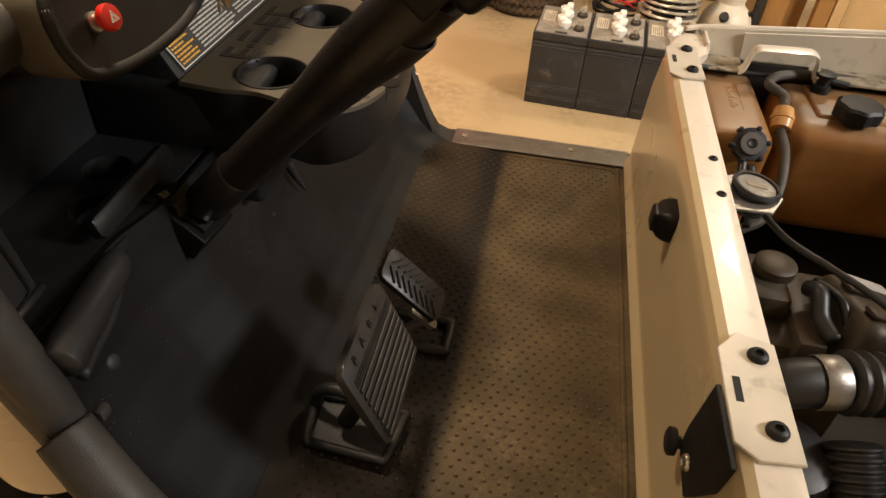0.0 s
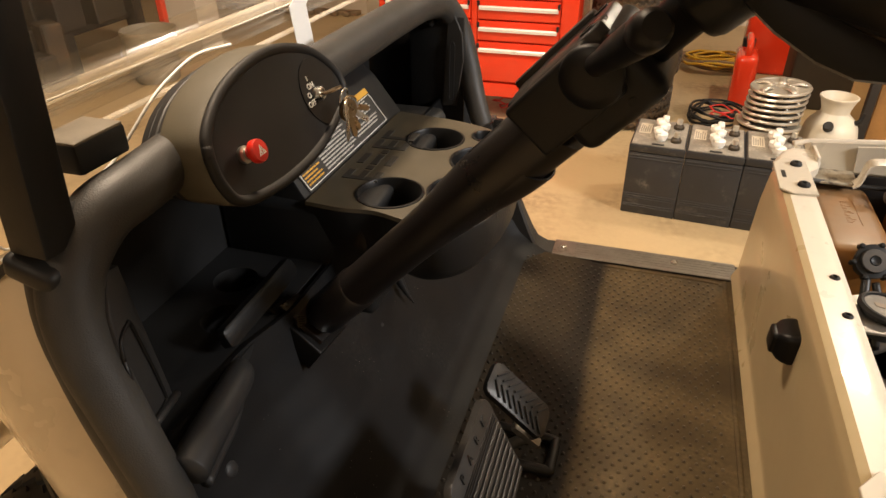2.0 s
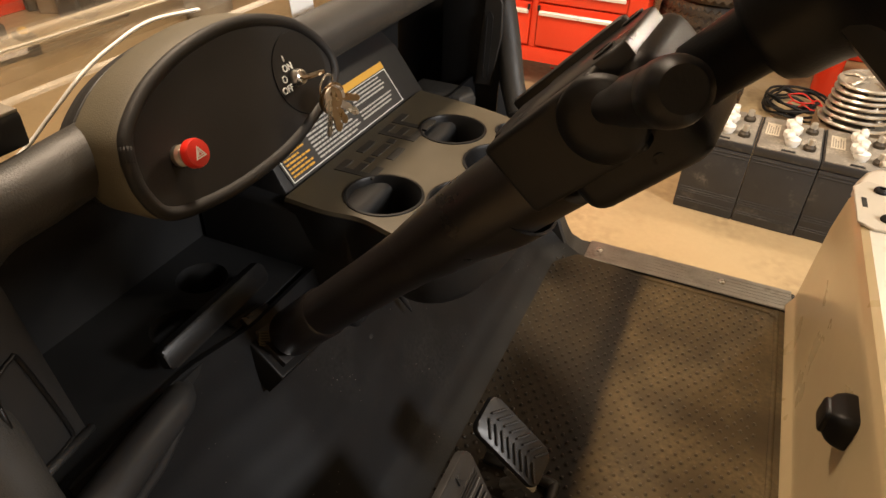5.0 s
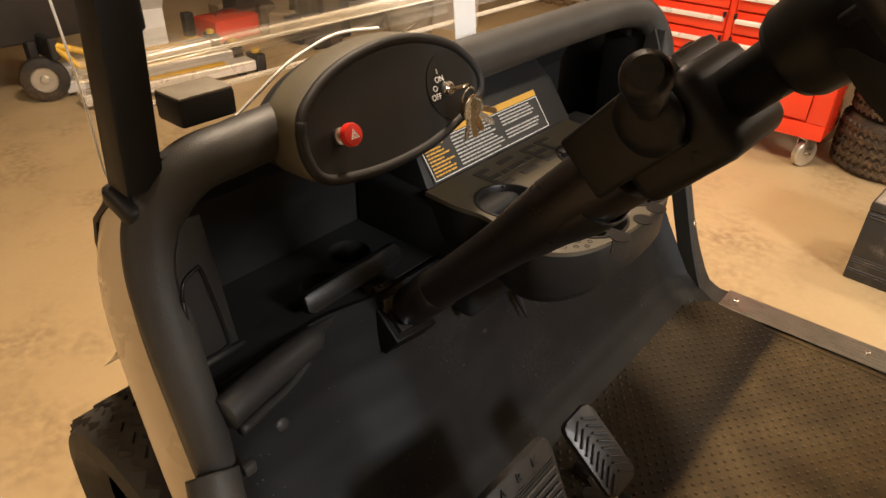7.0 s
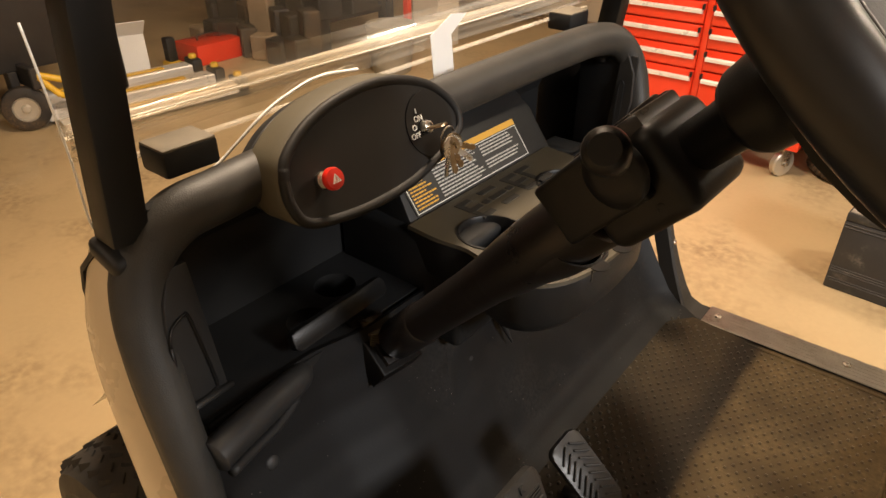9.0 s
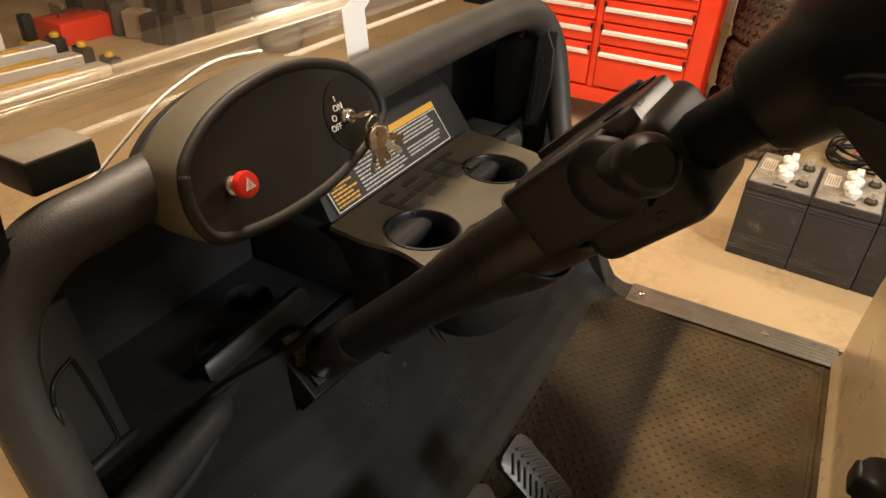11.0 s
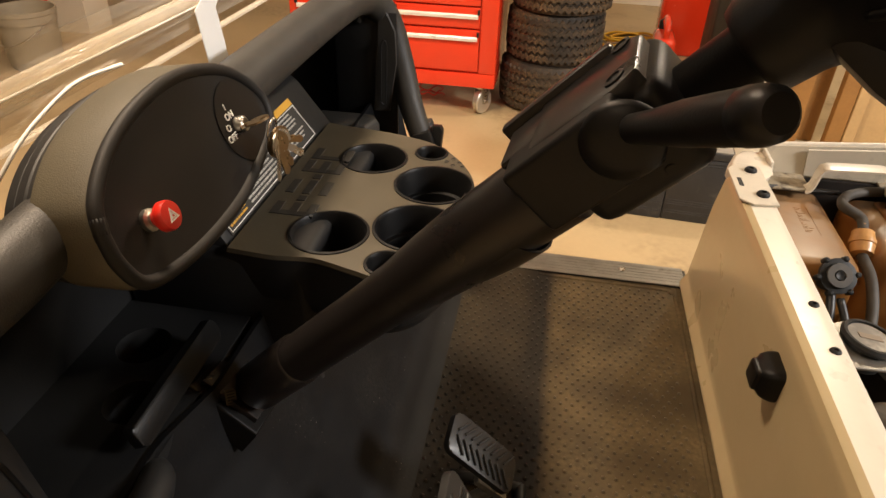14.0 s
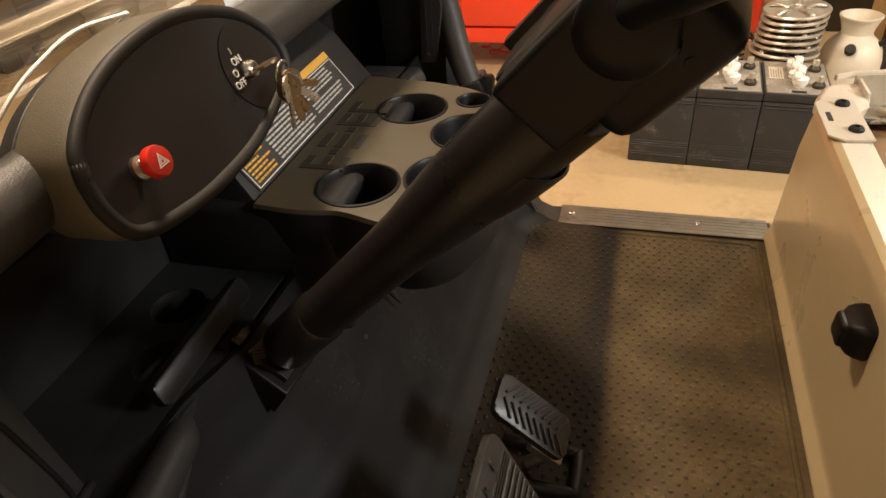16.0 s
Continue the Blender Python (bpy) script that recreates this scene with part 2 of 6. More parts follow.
M_GREYPRINT = material("grey_print", (0.42, 0.41, 0.38), 0.5, vary=0.15, scale=60, fine=300, bump=0.0)
M_ORANGE = material("orange_print", (0.62, 0.33, 0.025), 0.5, vary=0.08, scale=30, fine=200, bump=0.0)
M_STICKER = material("dark_sticker", (0.013, 0.0125, 0.012), 0.55, vary=0.15, scale=20, fine=200, bump=0.02)
M_TRAY = material("tray_plastic", (0.054, 0.045, 0.029), 0.45, vary=0.2, scale=9, fine=1000, bump=0.35, distance=0.0005,
                  spots=(0.115, 0.095, 0.060), spot_scale=12, spot_amount=0.5)
M_RUBBER = material("black_rubber", (0.011, 0.011, 0.011), 0.5, spec=0.3, vary=0.2, scale=20, fine=300, bump=0.1)
M_PEDAL = material("worn_pedal_rubber", (0.013, 0.0122, 0.0115), 0.42, vary=0.25, scale=25, fine=400, bump=0.2,
                   spots=(0.055, 0.044, 0.031), spot_scale=22, spot_amount=0.55)
M_TYRE = material("dusty_tyre_rubber", (0.025, 0.019, 0.0135), 0.7, vary=0.3, scale=14, fine=200, bump=0.3,
                  spots=(0.135, 0.083, 0.038), spot_scale=6, spot_amount=0.85, scatter=True)
M_FLOOR = material("concrete_floor", (0.45, 0.335, 0.185), 0.45, vary=0.12, scale=1.6, fine=60, bump=0.15,
                   spots=(0.26, 0.18, 0.095), spot_scale=2.6, spot_amount=0.72)
M_WALL = material("painted_wall", (0.60, 0.53, 0.42), 0.7, vary=0.06, scale=1.5, fine=80, bump=0.1)
M_DARKWALL = material("dark_shelving_wall", (0.16, 0.12, 0.08), 0.7, vary=0.3, scale=2.0, fine=40, bump=0.2)
M_CEIL = material("painted_ceiling", (0.62, 0.56, 0.46), 0.8, vary=0.05, scale=1.5, fine=60, bump=0.1)
M_WOOD = material("pine_lumber", (0.30, 0.145, 0.038), 0.55, vary=0.25, scale=5, fine=90, bump=0.2)
M_PALEWOOD = material("pale_plywood", (0.50, 0.33, 0.15), 0.55, vary=0.15, scale=4, fine=90, bump=0.15)
M_GRIME = material("grimy_shelf_paint", (0.34, 0.29, 0.21), 0.6, vary=0.3, scale=18, fine=160, bump=0.3,
                   spots=(0.06, 0.045, 0.03), spot_scale=30, spot_amount=0.85)
M_BATTERY = material("battery_case", (0.024, 0.0235, 0.024), 0.5, vary=0.2, scale=10, fine=200, bump=0.15,
                     spots=(0.16, 0.145, 0.12), spot_scale=14, spot_amount=0.55, scatter=True)
M_BATTOP = material("battery_lid", (0.20, 0.18, 0.15), 0.5, vary=0.2, scale=20, fine=200, bump=0.15,
                    spots=(0.42, 0.38, 0.31), spot_scale=18, spot_amount=0.8, scatter=True)
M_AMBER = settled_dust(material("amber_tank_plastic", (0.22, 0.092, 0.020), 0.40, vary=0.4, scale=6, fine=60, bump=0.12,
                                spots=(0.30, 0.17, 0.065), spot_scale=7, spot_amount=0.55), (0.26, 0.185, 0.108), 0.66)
M_TANBOX = material("tan_box_plastic", (0.25, 0.195, 0.14), 0.5, vary=0.1, scale=8, fine=90, bump=0.1,
                    spots=(0.22, 0.16, 0.10), spot_scale=10, spot_amount=0.55)
M_ENGINE = material("dirty_engine_metal", (0.040, 0.029, 0.017), 0.5, metal=0.2, vary=0.35, scale=16, fine=160, bump=0.4,
                    spots=(0.12, 0.085, 0.048), spot_scale=22, spot_amount=0.6)
M_HOSE = material("black_hose_rubber", (0.010, 0.0092, 0.0085), 0.45, vary=0.2, scale=30, fine=300, bump=0.15,
                  spots=(0.06, 0.047, 0.034), spot_scale=20, spot_amount=0.45)
M_HOSEDUST = material("dusty_hose_rubber", (0.055, 0.047, 0.038), 0.6, vary=0.25, scale=40, fine=300, bump=0.15)
M_MARK_SHADED = material("shaded_tray_plastic", (0.016, 0.014, 0.011), 0.6, vary=0.2, scale=30, fine=300, bump=0.2)
M_CLAMPTOP = material("dusty_lit_rubber", (0.12, 0.10, 0.07), 0.7, vary=0.25, scale=30, fine=300, bump=0.2)
M_BUCKET = material("grubby_bucket_plastic", (0.30, 0.26, 0.19), 0.55, vary=0.2, scale=9, fine=90, bump=0.1)
M_BIN = material("dark_brown_bin_plastic", (0.030, 0.024, 0.017), 0.5, vary=0.2, scale=8, fine=120, bump=0.1)
M_HUBCAP = material("hubcap_silver", (0.62, 0.58, 0.50), 0.32, metal=0.75, vary=0.1, scale=15, fine=150, bump=0.05)
M_TANKW = material("milky_tank_plastic", (0.66, 0.60, 0.48), 0.45, vary=0.08, scale=8, fine=90, bump=0.05)
M_YELLOW = material("yellow_paint", (0.70, 0.42, 0.03), 0.4, vary=0.12, scale=10, fine=90, bump=0.05)
M_DARK = material("dark_metal", (0.025, 0.022, 0.020), 0.5, metal=0.2, vary=0.25, scale=8, fine=120, bump=0.15)
M_CARD = material("brown_clutter", (0.24, 0.17, 0.10), 0.7, vary=0.3, scale=6, fine=60, bump=0.2)
M_CLEAR = clear("clear_acrylic")


def hazy(name, white, amount):
    """Clear plastic clouded by dust and scratches."""
    mat = clear(name, (1, 1, 1), 0.12)
    nt = mat.node_tree
    out = nt.nodes["Material Output"]
    mixer, dust, tex, scale, co = (nt.nodes.new("ShaderNode" + k) for k in ("MixShader", "BsdfDiffuse", "TexNoise", "MapRange", "TexCoord"))
    dust.inputs["Color"].default_value = (*white, 1)
    tex.inputs["Scale"].default_value = 30
    scale.inputs["To Min"].default_value, scale.inputs["To Max"].default_value = amount * 0.4, amount * 1.6
    old = out.inputs["Surface"].links[0].from_socket
    nt.links.new(co.outputs["Object"], tex.inputs["Vector"])
    nt.links.new(tex.outputs["Fac"], scale.inputs["Value"])
    nt.links.new(scale.outputs["Result"], mixer.inputs["Fac"])
    nt.links.new(old, mixer.inputs[1])
    nt.links.new(dust.outputs["BSDF"], mixer.inputs[2])
    nt.links.new(mixer.outputs["Shader"], out.inputs["Surface"])
    return mat


def streaked(name):
    """Clear acrylic bent at the fold: glossy and clouded, its reflections painted as long fine streaks that run along
    the fold.
    """
    mat = clear(name, (0.97, 0.94, 0.88), 0.12, 0.6)
    nt = mat.node_tree
    out = nt.nodes["Material Output"]
    co, where, tex = nt.nodes.new("ShaderNodeTexCoord"), nt.nodes.new("ShaderNodeMapping"), nt.nodes.new("ShaderNodeTexNoise")
    glare, mixer, scale = nt.nodes.new("ShaderNodeBsdfDiffuse"), nt.nodes.new("ShaderNodeMixShader"), nt.nodes.new("ShaderNodeMapRange")
    where.inputs["Scale"].default_value = (26, 2.0, 105)
    tex.inputs["Scale"].default_value, tex.inputs["Detail"].default_value = 1.0, 5.0
    glare.inputs["Color"].default_value = (0.86, 0.79, 0.66, 1)
    for key, v in (("From Min", 0.40), ("From Max", 0.74), ("To Min", 0.05), ("To Max", 0.52)):
        scale.inputs[key].default_value = v
    old = out.inputs["Surface"].links[0].from_socket
    nt.links.new(co.outputs["Object"], where.inputs["Vector"])
    nt.links.new(where.outputs["Vector"], tex.inputs["Vector"])
    nt.links.new(tex.outputs["Fac"], scale.inputs["Value"])
    nt.links.new(scale.outputs["Result"], mixer.inputs["Fac"])
    nt.links.new(old, mixer.inputs[1])
    nt.links.new(glare.outputs["BSDF"], mixer.inputs[2])
    nt.links.new(mixer.outputs["Shader"], out.inputs["Surface"])
    return mat


M_STREAK = streaked("streaked_acrylic")
M_HAZY = hazy("hazy_acrylic", (0.85, 0.78, 0.65), 0.26)
M_PANE = hazy("dusty_acrylic", (0.8, 0.72, 0.6), 0.05)
M_TAPE = material("thin_white_tape", (0.90, 0.89, 0.86), 0.6, vary=0.03, scale=12, fine=200, bump=0.05)
# thin tape lets the lamp behind it through
tape_nodes = M_TAPE.node_tree.nodes
through_tape, tape_mix = tape_nodes.new("ShaderNodeBsdfTranslucent"), tape_nodes.new("ShaderNodeMixShader")
through_tape.inputs["Color"].default_value = (0.9, 0.88, 0.84, 1)
tape_mix.inputs["Fac"].default_value = 0.2
M_TAPE.node_tree.links.new(tape_nodes["Principled BSDF"].outputs["BSDF"], tape_mix.inputs[1])
M_TAPE.node_tree.links.new(through_tape.outputs["BSDF"], tape_mix.inputs[2])
M_TAPE.node_tree.links.new(tape_mix.outputs["Shader"], tape_nodes["Material Output"].inputs["Surface"])
M_EDGE = material("frosted_acrylic_edge", (0.86, 0.84, 0.78), 0.15, vary=0.04, scale=20, fine=90, bump=0.02, coat=0.5)

# ---- mesh helpers ----


def part(name, bm, mat, parent=None, label="", smooth=False, auto=0):
    """Links a bmesh as one mesh object under a thing or a part; with auto degrees, shades smooth below that angle."""
    bmesh.ops.recalc_face_normals(bm, faces=bm.faces)
    if auto:
        for f in bm.faces:
            f.smooth = True
        for e in bm.edges:
            if len(e.link_faces) == 2 and e.calc_face_angle(0) > radians(auto):
                e.smooth = False
    elif smooth:
        for f in bm.faces:
            f.smooth = True
    me = bpy.data.meshes.new(name)
    bm.to_mesh(me)
    bm.free()
    me.materials.append(mat)
    ob = new(name, me)
    if parent is not None:
        ob.parent = parent
    if label:
        ob["label"] = label
    return ob


def thing(name, label, category, group="", at=(0, 0, 0)):
    ob = new(name)
    ob.empty_display_size = 0.05
    ob.location = at
    return tagged(ob, label, category, group)


def box(bm, lo, hi, bevel=0.0, seg=2, m=None):
    c = [(a + b) / 2 for a, b in zip(lo, hi)]
    s = [abs(b - a) for a, b in zip(lo, hi)]
    mat = Matrix.Translation(c) @ Matrix.Diagonal((*s, 1))
    if m is not None:
        mat = m @ mat
    verts = bmesh.ops.create_cube(bm, size=1, matrix=mat)["verts"]
    if bevel:
        edges = list({e for v in verts for e in v.link_edges})
        bmesh.ops.bevel(bm, geom=edges, offset=bevel, segments=seg, profile=0.5, affect="EDGES")
    return bm


def basis(origin, zdir, xhint=(1, 0, 0)):
    """A frame at origin whose z runs along zdir and whose x lies nearest to xhint."""
    z = Vector(zdir).normalized()
    x = Vector(xhint)
    x = (x - z * x.dot(z)).normalized()
    y = z.cross(x)
    return Matrix(((x.x, y.x, z.x, origin[0]), (x.y, y.y, z.y, origin[1]), (x.z, y.z, z.z, origin[2]), (0, 0, 0, 1)))


def lathe(bm, profile, m=None, seg=32, caps=True):
    """Turns (radius, height) pairs about z."""
    m = m or Matrix()
    rings = []
    for r, h in profile:
        rings.append([bm.verts.new(m @ Vector((r * math.cos(2 * math.pi * i / seg), r * math.sin(2 * math.pi * i / seg), h))) for i in range(seg)])
    for a, b in zip(rings, rings[1:]):
        for i in range(seg):
            j = (i + 1) % seg
            bm.faces.new((a[i], a[j], b[j], b[i]))
    if caps:
        for ring in (rings[0], rings[-1]):
            bm.faces.new(ring)
    return bm


def rod(bm, a, b, r, r2=None, seg=16):
    a, b = Vector(a), Vector(b)
    d = b - a
    hint = (1, 0, 0) if abs(d.normalized().x) < 0.9 else (0, 1, 0)
    return lathe(bm, [(r, 0), (r if r2 is None else r2, d.length)], basis(a, d, hint), seg)


def spline(points, n=8):
    """A smooth line through points."""
    p = [Vector(q) for q in points]
    p = [p[0] * 2 - p[1], *p, p[-1] * 2 - p[-2]]
    out = []
    for a, b, c, d in zip(p, p[1:], p[2:], p[3:]):
        for i in range(n):
            t = i / n
            out.append(0.5 * ((2 * b) + (c - a) * t + (2 * a - 5 * b + 4 * c - d) * t * t + (3 * b - a - 3 * c + d) * t ** 3))
    return out + [p[-2]]


def tube(bm, points, r, seg=12, n=8, smooth_line=True, flat=1.0, ribs=None):
    """A round (or, with flat, oval) tube along points; r a number or a function of 0..1."""
    line = spline(points, n) if smooth_line else [Vector(q) for q in points]
    rings, up = [], None
    for k, q in enumerate(line):
        d = (line[min(k + 1, len(line) - 1)] - line[max(k - 1, 0)]).normalized()
        if up is None:
            up = Vector((0, 0, 1)) if abs(d.z) < 0.9 else Vector((1, 0, 0))
        up = (up - d * up.dot(d)).normalized()
        side = d.cross(up)
        rad = r(k / (len(line) - 1)) if callable(r) else r
        rings.append([bm.verts.new(q + up * (rad * math.sin(2 * math.pi * i / seg) * flat) + side * (rad * math.cos(2 * math.pi * i / seg))) for i in range(seg)])
    for a, b in zip(rings, rings[1:]):
        for i in range(seg):
            j = (i + 1) % seg
            bm.faces.new((a[i], a[j], b[j], b[i]))
    bm.faces.new(rings[0])
    bm.faces.new(rings[-1])
    return bm


def prism(bm, outline, m, depth, bevel=0.0, seg=2):
    """A plate with the given (x, y) outline in the frame m, from z = 0 down to -depth."""
    top = [bm.verts.new(m @ Vector((x, y, 0))) for x, y in outline]
    low = [bm.verts.new(m @ Vector((x, y, -depth))) for x, y in outline]
    face = bm.faces.new(top)
    bm.faces.new(low[::-1])
    n = len(top)
    for i in range(n):
        bm.faces.new((top[i], low[i], low[(i + 1) % n], top[(i + 1) % n]))
    if bevel:
        bmesh.ops.bevel(bm, geom=list(face.edges), offset=bevel, segments=seg, profile=0.5, affect="EDGES")
    return bm


def rounded(w, h, r, n=5):
    """Outline of a rounded rectangle about the origin."""
    out = []
    for cx, cy, a0 in ((w / 2 - r, h / 2 - r, 0), (-w / 2 + r, h / 2 - r, 90), (-w / 2 + r, -h / 2 + r, 180), (w / 2 - r, -h / 2 + r, 270)):
        out += [(cx + r * math.cos(radians(a0 + 90 * i / n)), cy + r * math.sin(radians(a0 + 90 * i / n))) for i in range(n + 1)]
    return out


def holed(bm, outline, holes, m, z=0.0):
    """A flat face with the outline and round or shaped holes cut out of it; returns the outline's and holes' vertices."""
    loops = []
    edges = []
    for loop in (outline, *holes):
        vs = [bm.verts.new(m @ Vector((x, y, z))) for x, y in loop]
        edges += [bm.edges.new((vs[i], vs[(i + 1) % len(vs)])) for i in range(len(vs))]
        loops.append(vs)
    bmesh.ops.triangle_fill(bm, use_beauty=True, use_dissolve=False, edges=edges)
    return loops


def circle(cx, cy, r, n=28):
    return [(cx + r * math.cos(2 * math.pi * i / n), cy + r * math.sin(2 * math.pi * i / n)) for i in range(n)]


def wall_down(bm, loop, offset, flare=1.0):
    """Carries a loop of vertices along offset (scaled about its middle) and joins the two."""
    mid = sum((v.co for v in loop), Vector()) / len(loop)
    low = [bm.verts.new(mid + (v.co - mid) * flare + Vector(offset)) for v in loop]
    for i in range(len(loop)):
        j = (i + 1) % len(loop)
        bm.faces.new((loop[i], loop[j], low[j], low[i]))
    return low


def sheet(bm, fn, nu, nv):
    """A surface from fn(u, v) with u, v in 0..1."""
    g = [[bm.verts.new(Vector(fn(i / nu, j / nv))) for j in range(nv + 1)] for i in range(nu + 1)]
    for i in range(nu):
        for j in range(nv):
            bm.faces.new((g[i][j], g[i + 1][j], g[i + 1][j + 1], g[i][j + 1]))
    return g


def thicken(bm, t):
    """Gives an open surface a thickness t, against its normals."""
    bmesh.ops.recalc_face_normals(bm, faces=bm.faces)
    bm.normal_update()
    faces, verts = list(bm.faces), list(bm.verts)
    rim = [e for e in bm.edges if len(e.link_faces) == 1]
    back = {v: bm.verts.new(v.co - v.normal * t) for v in verts}
    for f in faces:
        bm.faces.new([back[v] for v in reversed(f.verts)])
    for e in rim:
        a, b = e.verts
        bm.faces.new((a, b, back[b], back[a]))
    return bm


def along(points, u):
    """The point at 0..1 along a polyline."""
    k = u * (len(points) - 1)
    i = min(int(k), len(points) - 2)
    return Vector(points[i]).lerp(Vector(points[i + 1]), k - i)


def letters(text, size, m, mat, parent, name="lettering", depth=0.0006, label=""):
    cu = bpy.data.curves.new(name, "FONT")
    cu.body, cu.size, cu.extrude, cu.align_x, cu.align_y = text, size, depth, "CENTER", "CENTER"
    tmp = bpy.data.objects.new(name, cu)
    me = bpy.data.meshes.new_from_object(tmp)
    bpy.data.objects.remove(tmp)
    me.transform(m)
    me.materials.clear()
    me.materials.append(mat)
    ob = new(name, me)
    ob.parent = parent
    if label:
        ob["label"] = label
    return ob


B = bmesh.new

# ---- the garage ----
def slab(name, lo, hi, mat, label):
    ob = part(name, box(B(), lo, hi), mat)
    return tagged(ob, label, name.split("_")[0], kind="structure")


slab("floor", (-7, -3.5, -0.2), (3.2, 5.2, 0.0), M_FLOOR, "tan concrete garage floor with dirt and stains")
slab("ceiling", (-7, -3.5, 2.6), (3.2, 5.2, 2.75), M_CEIL, "plain painted garage ceiling")
slab("wall_north", (-7, 4.5, 0), (3.2, 4.65, 2.6), M_WALL, "beige painted garage wall behind the tool chest")
slab("wall_south", (-7, -3.5, 0), (3.2, -3.35, 2.6), M_WALL, "beige painted garage wall")
slab("wall_west", (-7, -3.35, 0), (-6.85, 4.5, 2.6), M_DARKWALL, "dim wall at the cluttered end of the garage")
slab("wall_east", (3.05, -3.35, 0), (3.2, 4.5, 2.6), M_WALL, "beige painted garage wall")

# ---- golf cart ----
cart = thing("golf_cart", "cream golf cart with black dashboard, seat removed and engine bay open", "golf cart")

FLOOR_Z = 0.325
# floor pan and mat
part("floor_pan", box(B(), (-0.46, -0.53, 0.27), (0.03, 0.575, 0.312), 0.006), M_PLASTIC, cart)


def mat_z(x):
    return FLOOR_Z + max(0.0, -0.27 - x) * 0.05 + max(0.0, -0.42 - x) ** 2 * 5


def mat_sheet(x0, x1, n):
    bm = B()
    rows = []
    for i in range(n + 1):
        x = x0 + (x1 - x0) * i / n
        rows.append([bm.verts.new((x, y, mat_z(x))) for y in (-0.52, -0.2, 0.2, 0.535)])
    for a, b in zip(rows, rows[1:]):
        for k in range(3):
            bm.faces.new((a[k], a[k + 1], b[k + 1], b[k]))
    thicken(bm, 0.004)
    return bm


floor_mat = part("floor_mat", mat_sheet(-0.003, -0.48, 46), M_MAT, cart, "dusty black rubber floor mat with raised nubs, toe half toned darker for shade", auto=40)
bm = B()
iy = 0
y = -0.505
while y < 0.52:
    x = -0.043 - (0.0095 if iy % 2 else 0.0)
    while x > -0.443:
        z = mat_z(x)
        ring = [(x + 0.0036 * math.cos(k * math.pi / 3), y + 0.0036 * math.sin(k * math.pi / 3)) for k in range(6)]
        low = [bm.verts.new((a, b, z - 0.0005)) for a, b in ring]
        mid = [bm.verts.new((x + (a - x) * 0.66, y + (b - y) * 0.66, z + 0.0029)) for a, b in ring]
        for k in range(6):
            bm.faces.new((low[k], low[(k + 1) % 6], mid[(k + 1) % 6], mid[k]))
        bm.faces.new(mid)
        x -= 0.019
    y += 0.0125
    iy += 1
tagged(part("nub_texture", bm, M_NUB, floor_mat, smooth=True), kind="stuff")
# plain raised border of the mat along the seat panel
bm = B()
tube(bm, [(-0.018, -0.51, FLOOR_Z), (-0.018, 0.0, FLOOR_Z), (-0.018, 0.488, FLOOR_Z), (-0.026, 0.512, FLOOR_Z), (-0.055, 0.522, FLOOR_Z), (-0.30, 0.524, FLOOR_Z)], 0.0045, 8, 8, flat=0.5)
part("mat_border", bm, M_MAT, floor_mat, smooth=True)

# door-side threshold strip that turns up beside the firewall
STRIP = [(0.012, 0.324), (-0.20, 0.324), (-0.38, 0.324), (-0.415, 0.328), (-0.438, 0.345), (-0.452, 0.375), (-0.474, 0.43), (-0.494, 0.49), (-0.52, 0.57), (-0.545, 0.64)]
bm = B()
line = [Vector((x, 0, z)) for x, z in STRIP]
prev = None
for k, q in enumerate(line):
    d = (line[min(k + 1, len(line) - 1)] - line[max(k - 1, 0)]).normalized()
    nrm = Vector((-d.z, 0, d.x)) * -1
    w = 0.058 if k < 3 else max(0.018, 0.052 - 0.009 * (k - 3))
    ring = []
    for dy, dn in ((0.536, 0.0), (0.541, 0.004), (0.541 + w, 0.003), (0.546 + w, -0.004), (0.546 + w, -0.03), (0.536, -0.03)):
        ring.append(bm.verts.new(q + Vector((0, dy, 0)) + nrm * dn))
    if prev:
        for i in range(6):
            bm.faces.new((prev[i], prev[(i + 1) % 6], ring[(i + 1) % 6], ring[i]))
    else:
        bm.faces.new(ring)
    prev = ring
bm.faces.new(prev)
side_trim = part("side_trim", bm, M_HOOP, cart, "grey plastic door sill trim turning up beside the firewall", auto=35)
bm = B()
box(bm, (-0.395, 0.534, 0.3285), (0.005, 0.602, 0.3315), 0.0015, 1)
strip = part("threshold_strip", bm, M_ALU, cart, "worn aluminium threshold strip")
for k in range(5):
    bm = box(B(), (-0.345, 0.546 + 0.0105 * k, 0.3314), (0.004, 0.5485 + 0.0105 * k, 0.3322), 0.0003, 1)
    part("strip_rib", bm, M_ALU, strip)


def screw(parent, at, r, mat=M_STEEL, axis=(0, 0, 1), socket=True, name="screw"):
    m = basis(at, axis, (1, 0, 0) if abs(axis[0]) < 0.9 else (0, 1, 0))
    bm = lathe(B(), [(r, 0), (r, r * 0.25), (r * 0.8, r * 0.55), (r * 0.42, r * 0.62), (r * 0.36, r * 0.30)] if socket else
               [(r, 0), (r * 0.95, r * 0.2), (r * 0.6, r * 0.45), (r * 0.2, r * 0.55)], m, 14)
    return part(name, bm, mat, parent, auto=50)


screw(strip, (-0.371, 0.569, 0.3312), 0.0075)
screw(strip, (-0.124, 0.570, 0.3312), 0.0075)
screw(side_trim, (-0.489, 0.556, 0.477), 0.007, axis=(0.9, 0, 0.3))

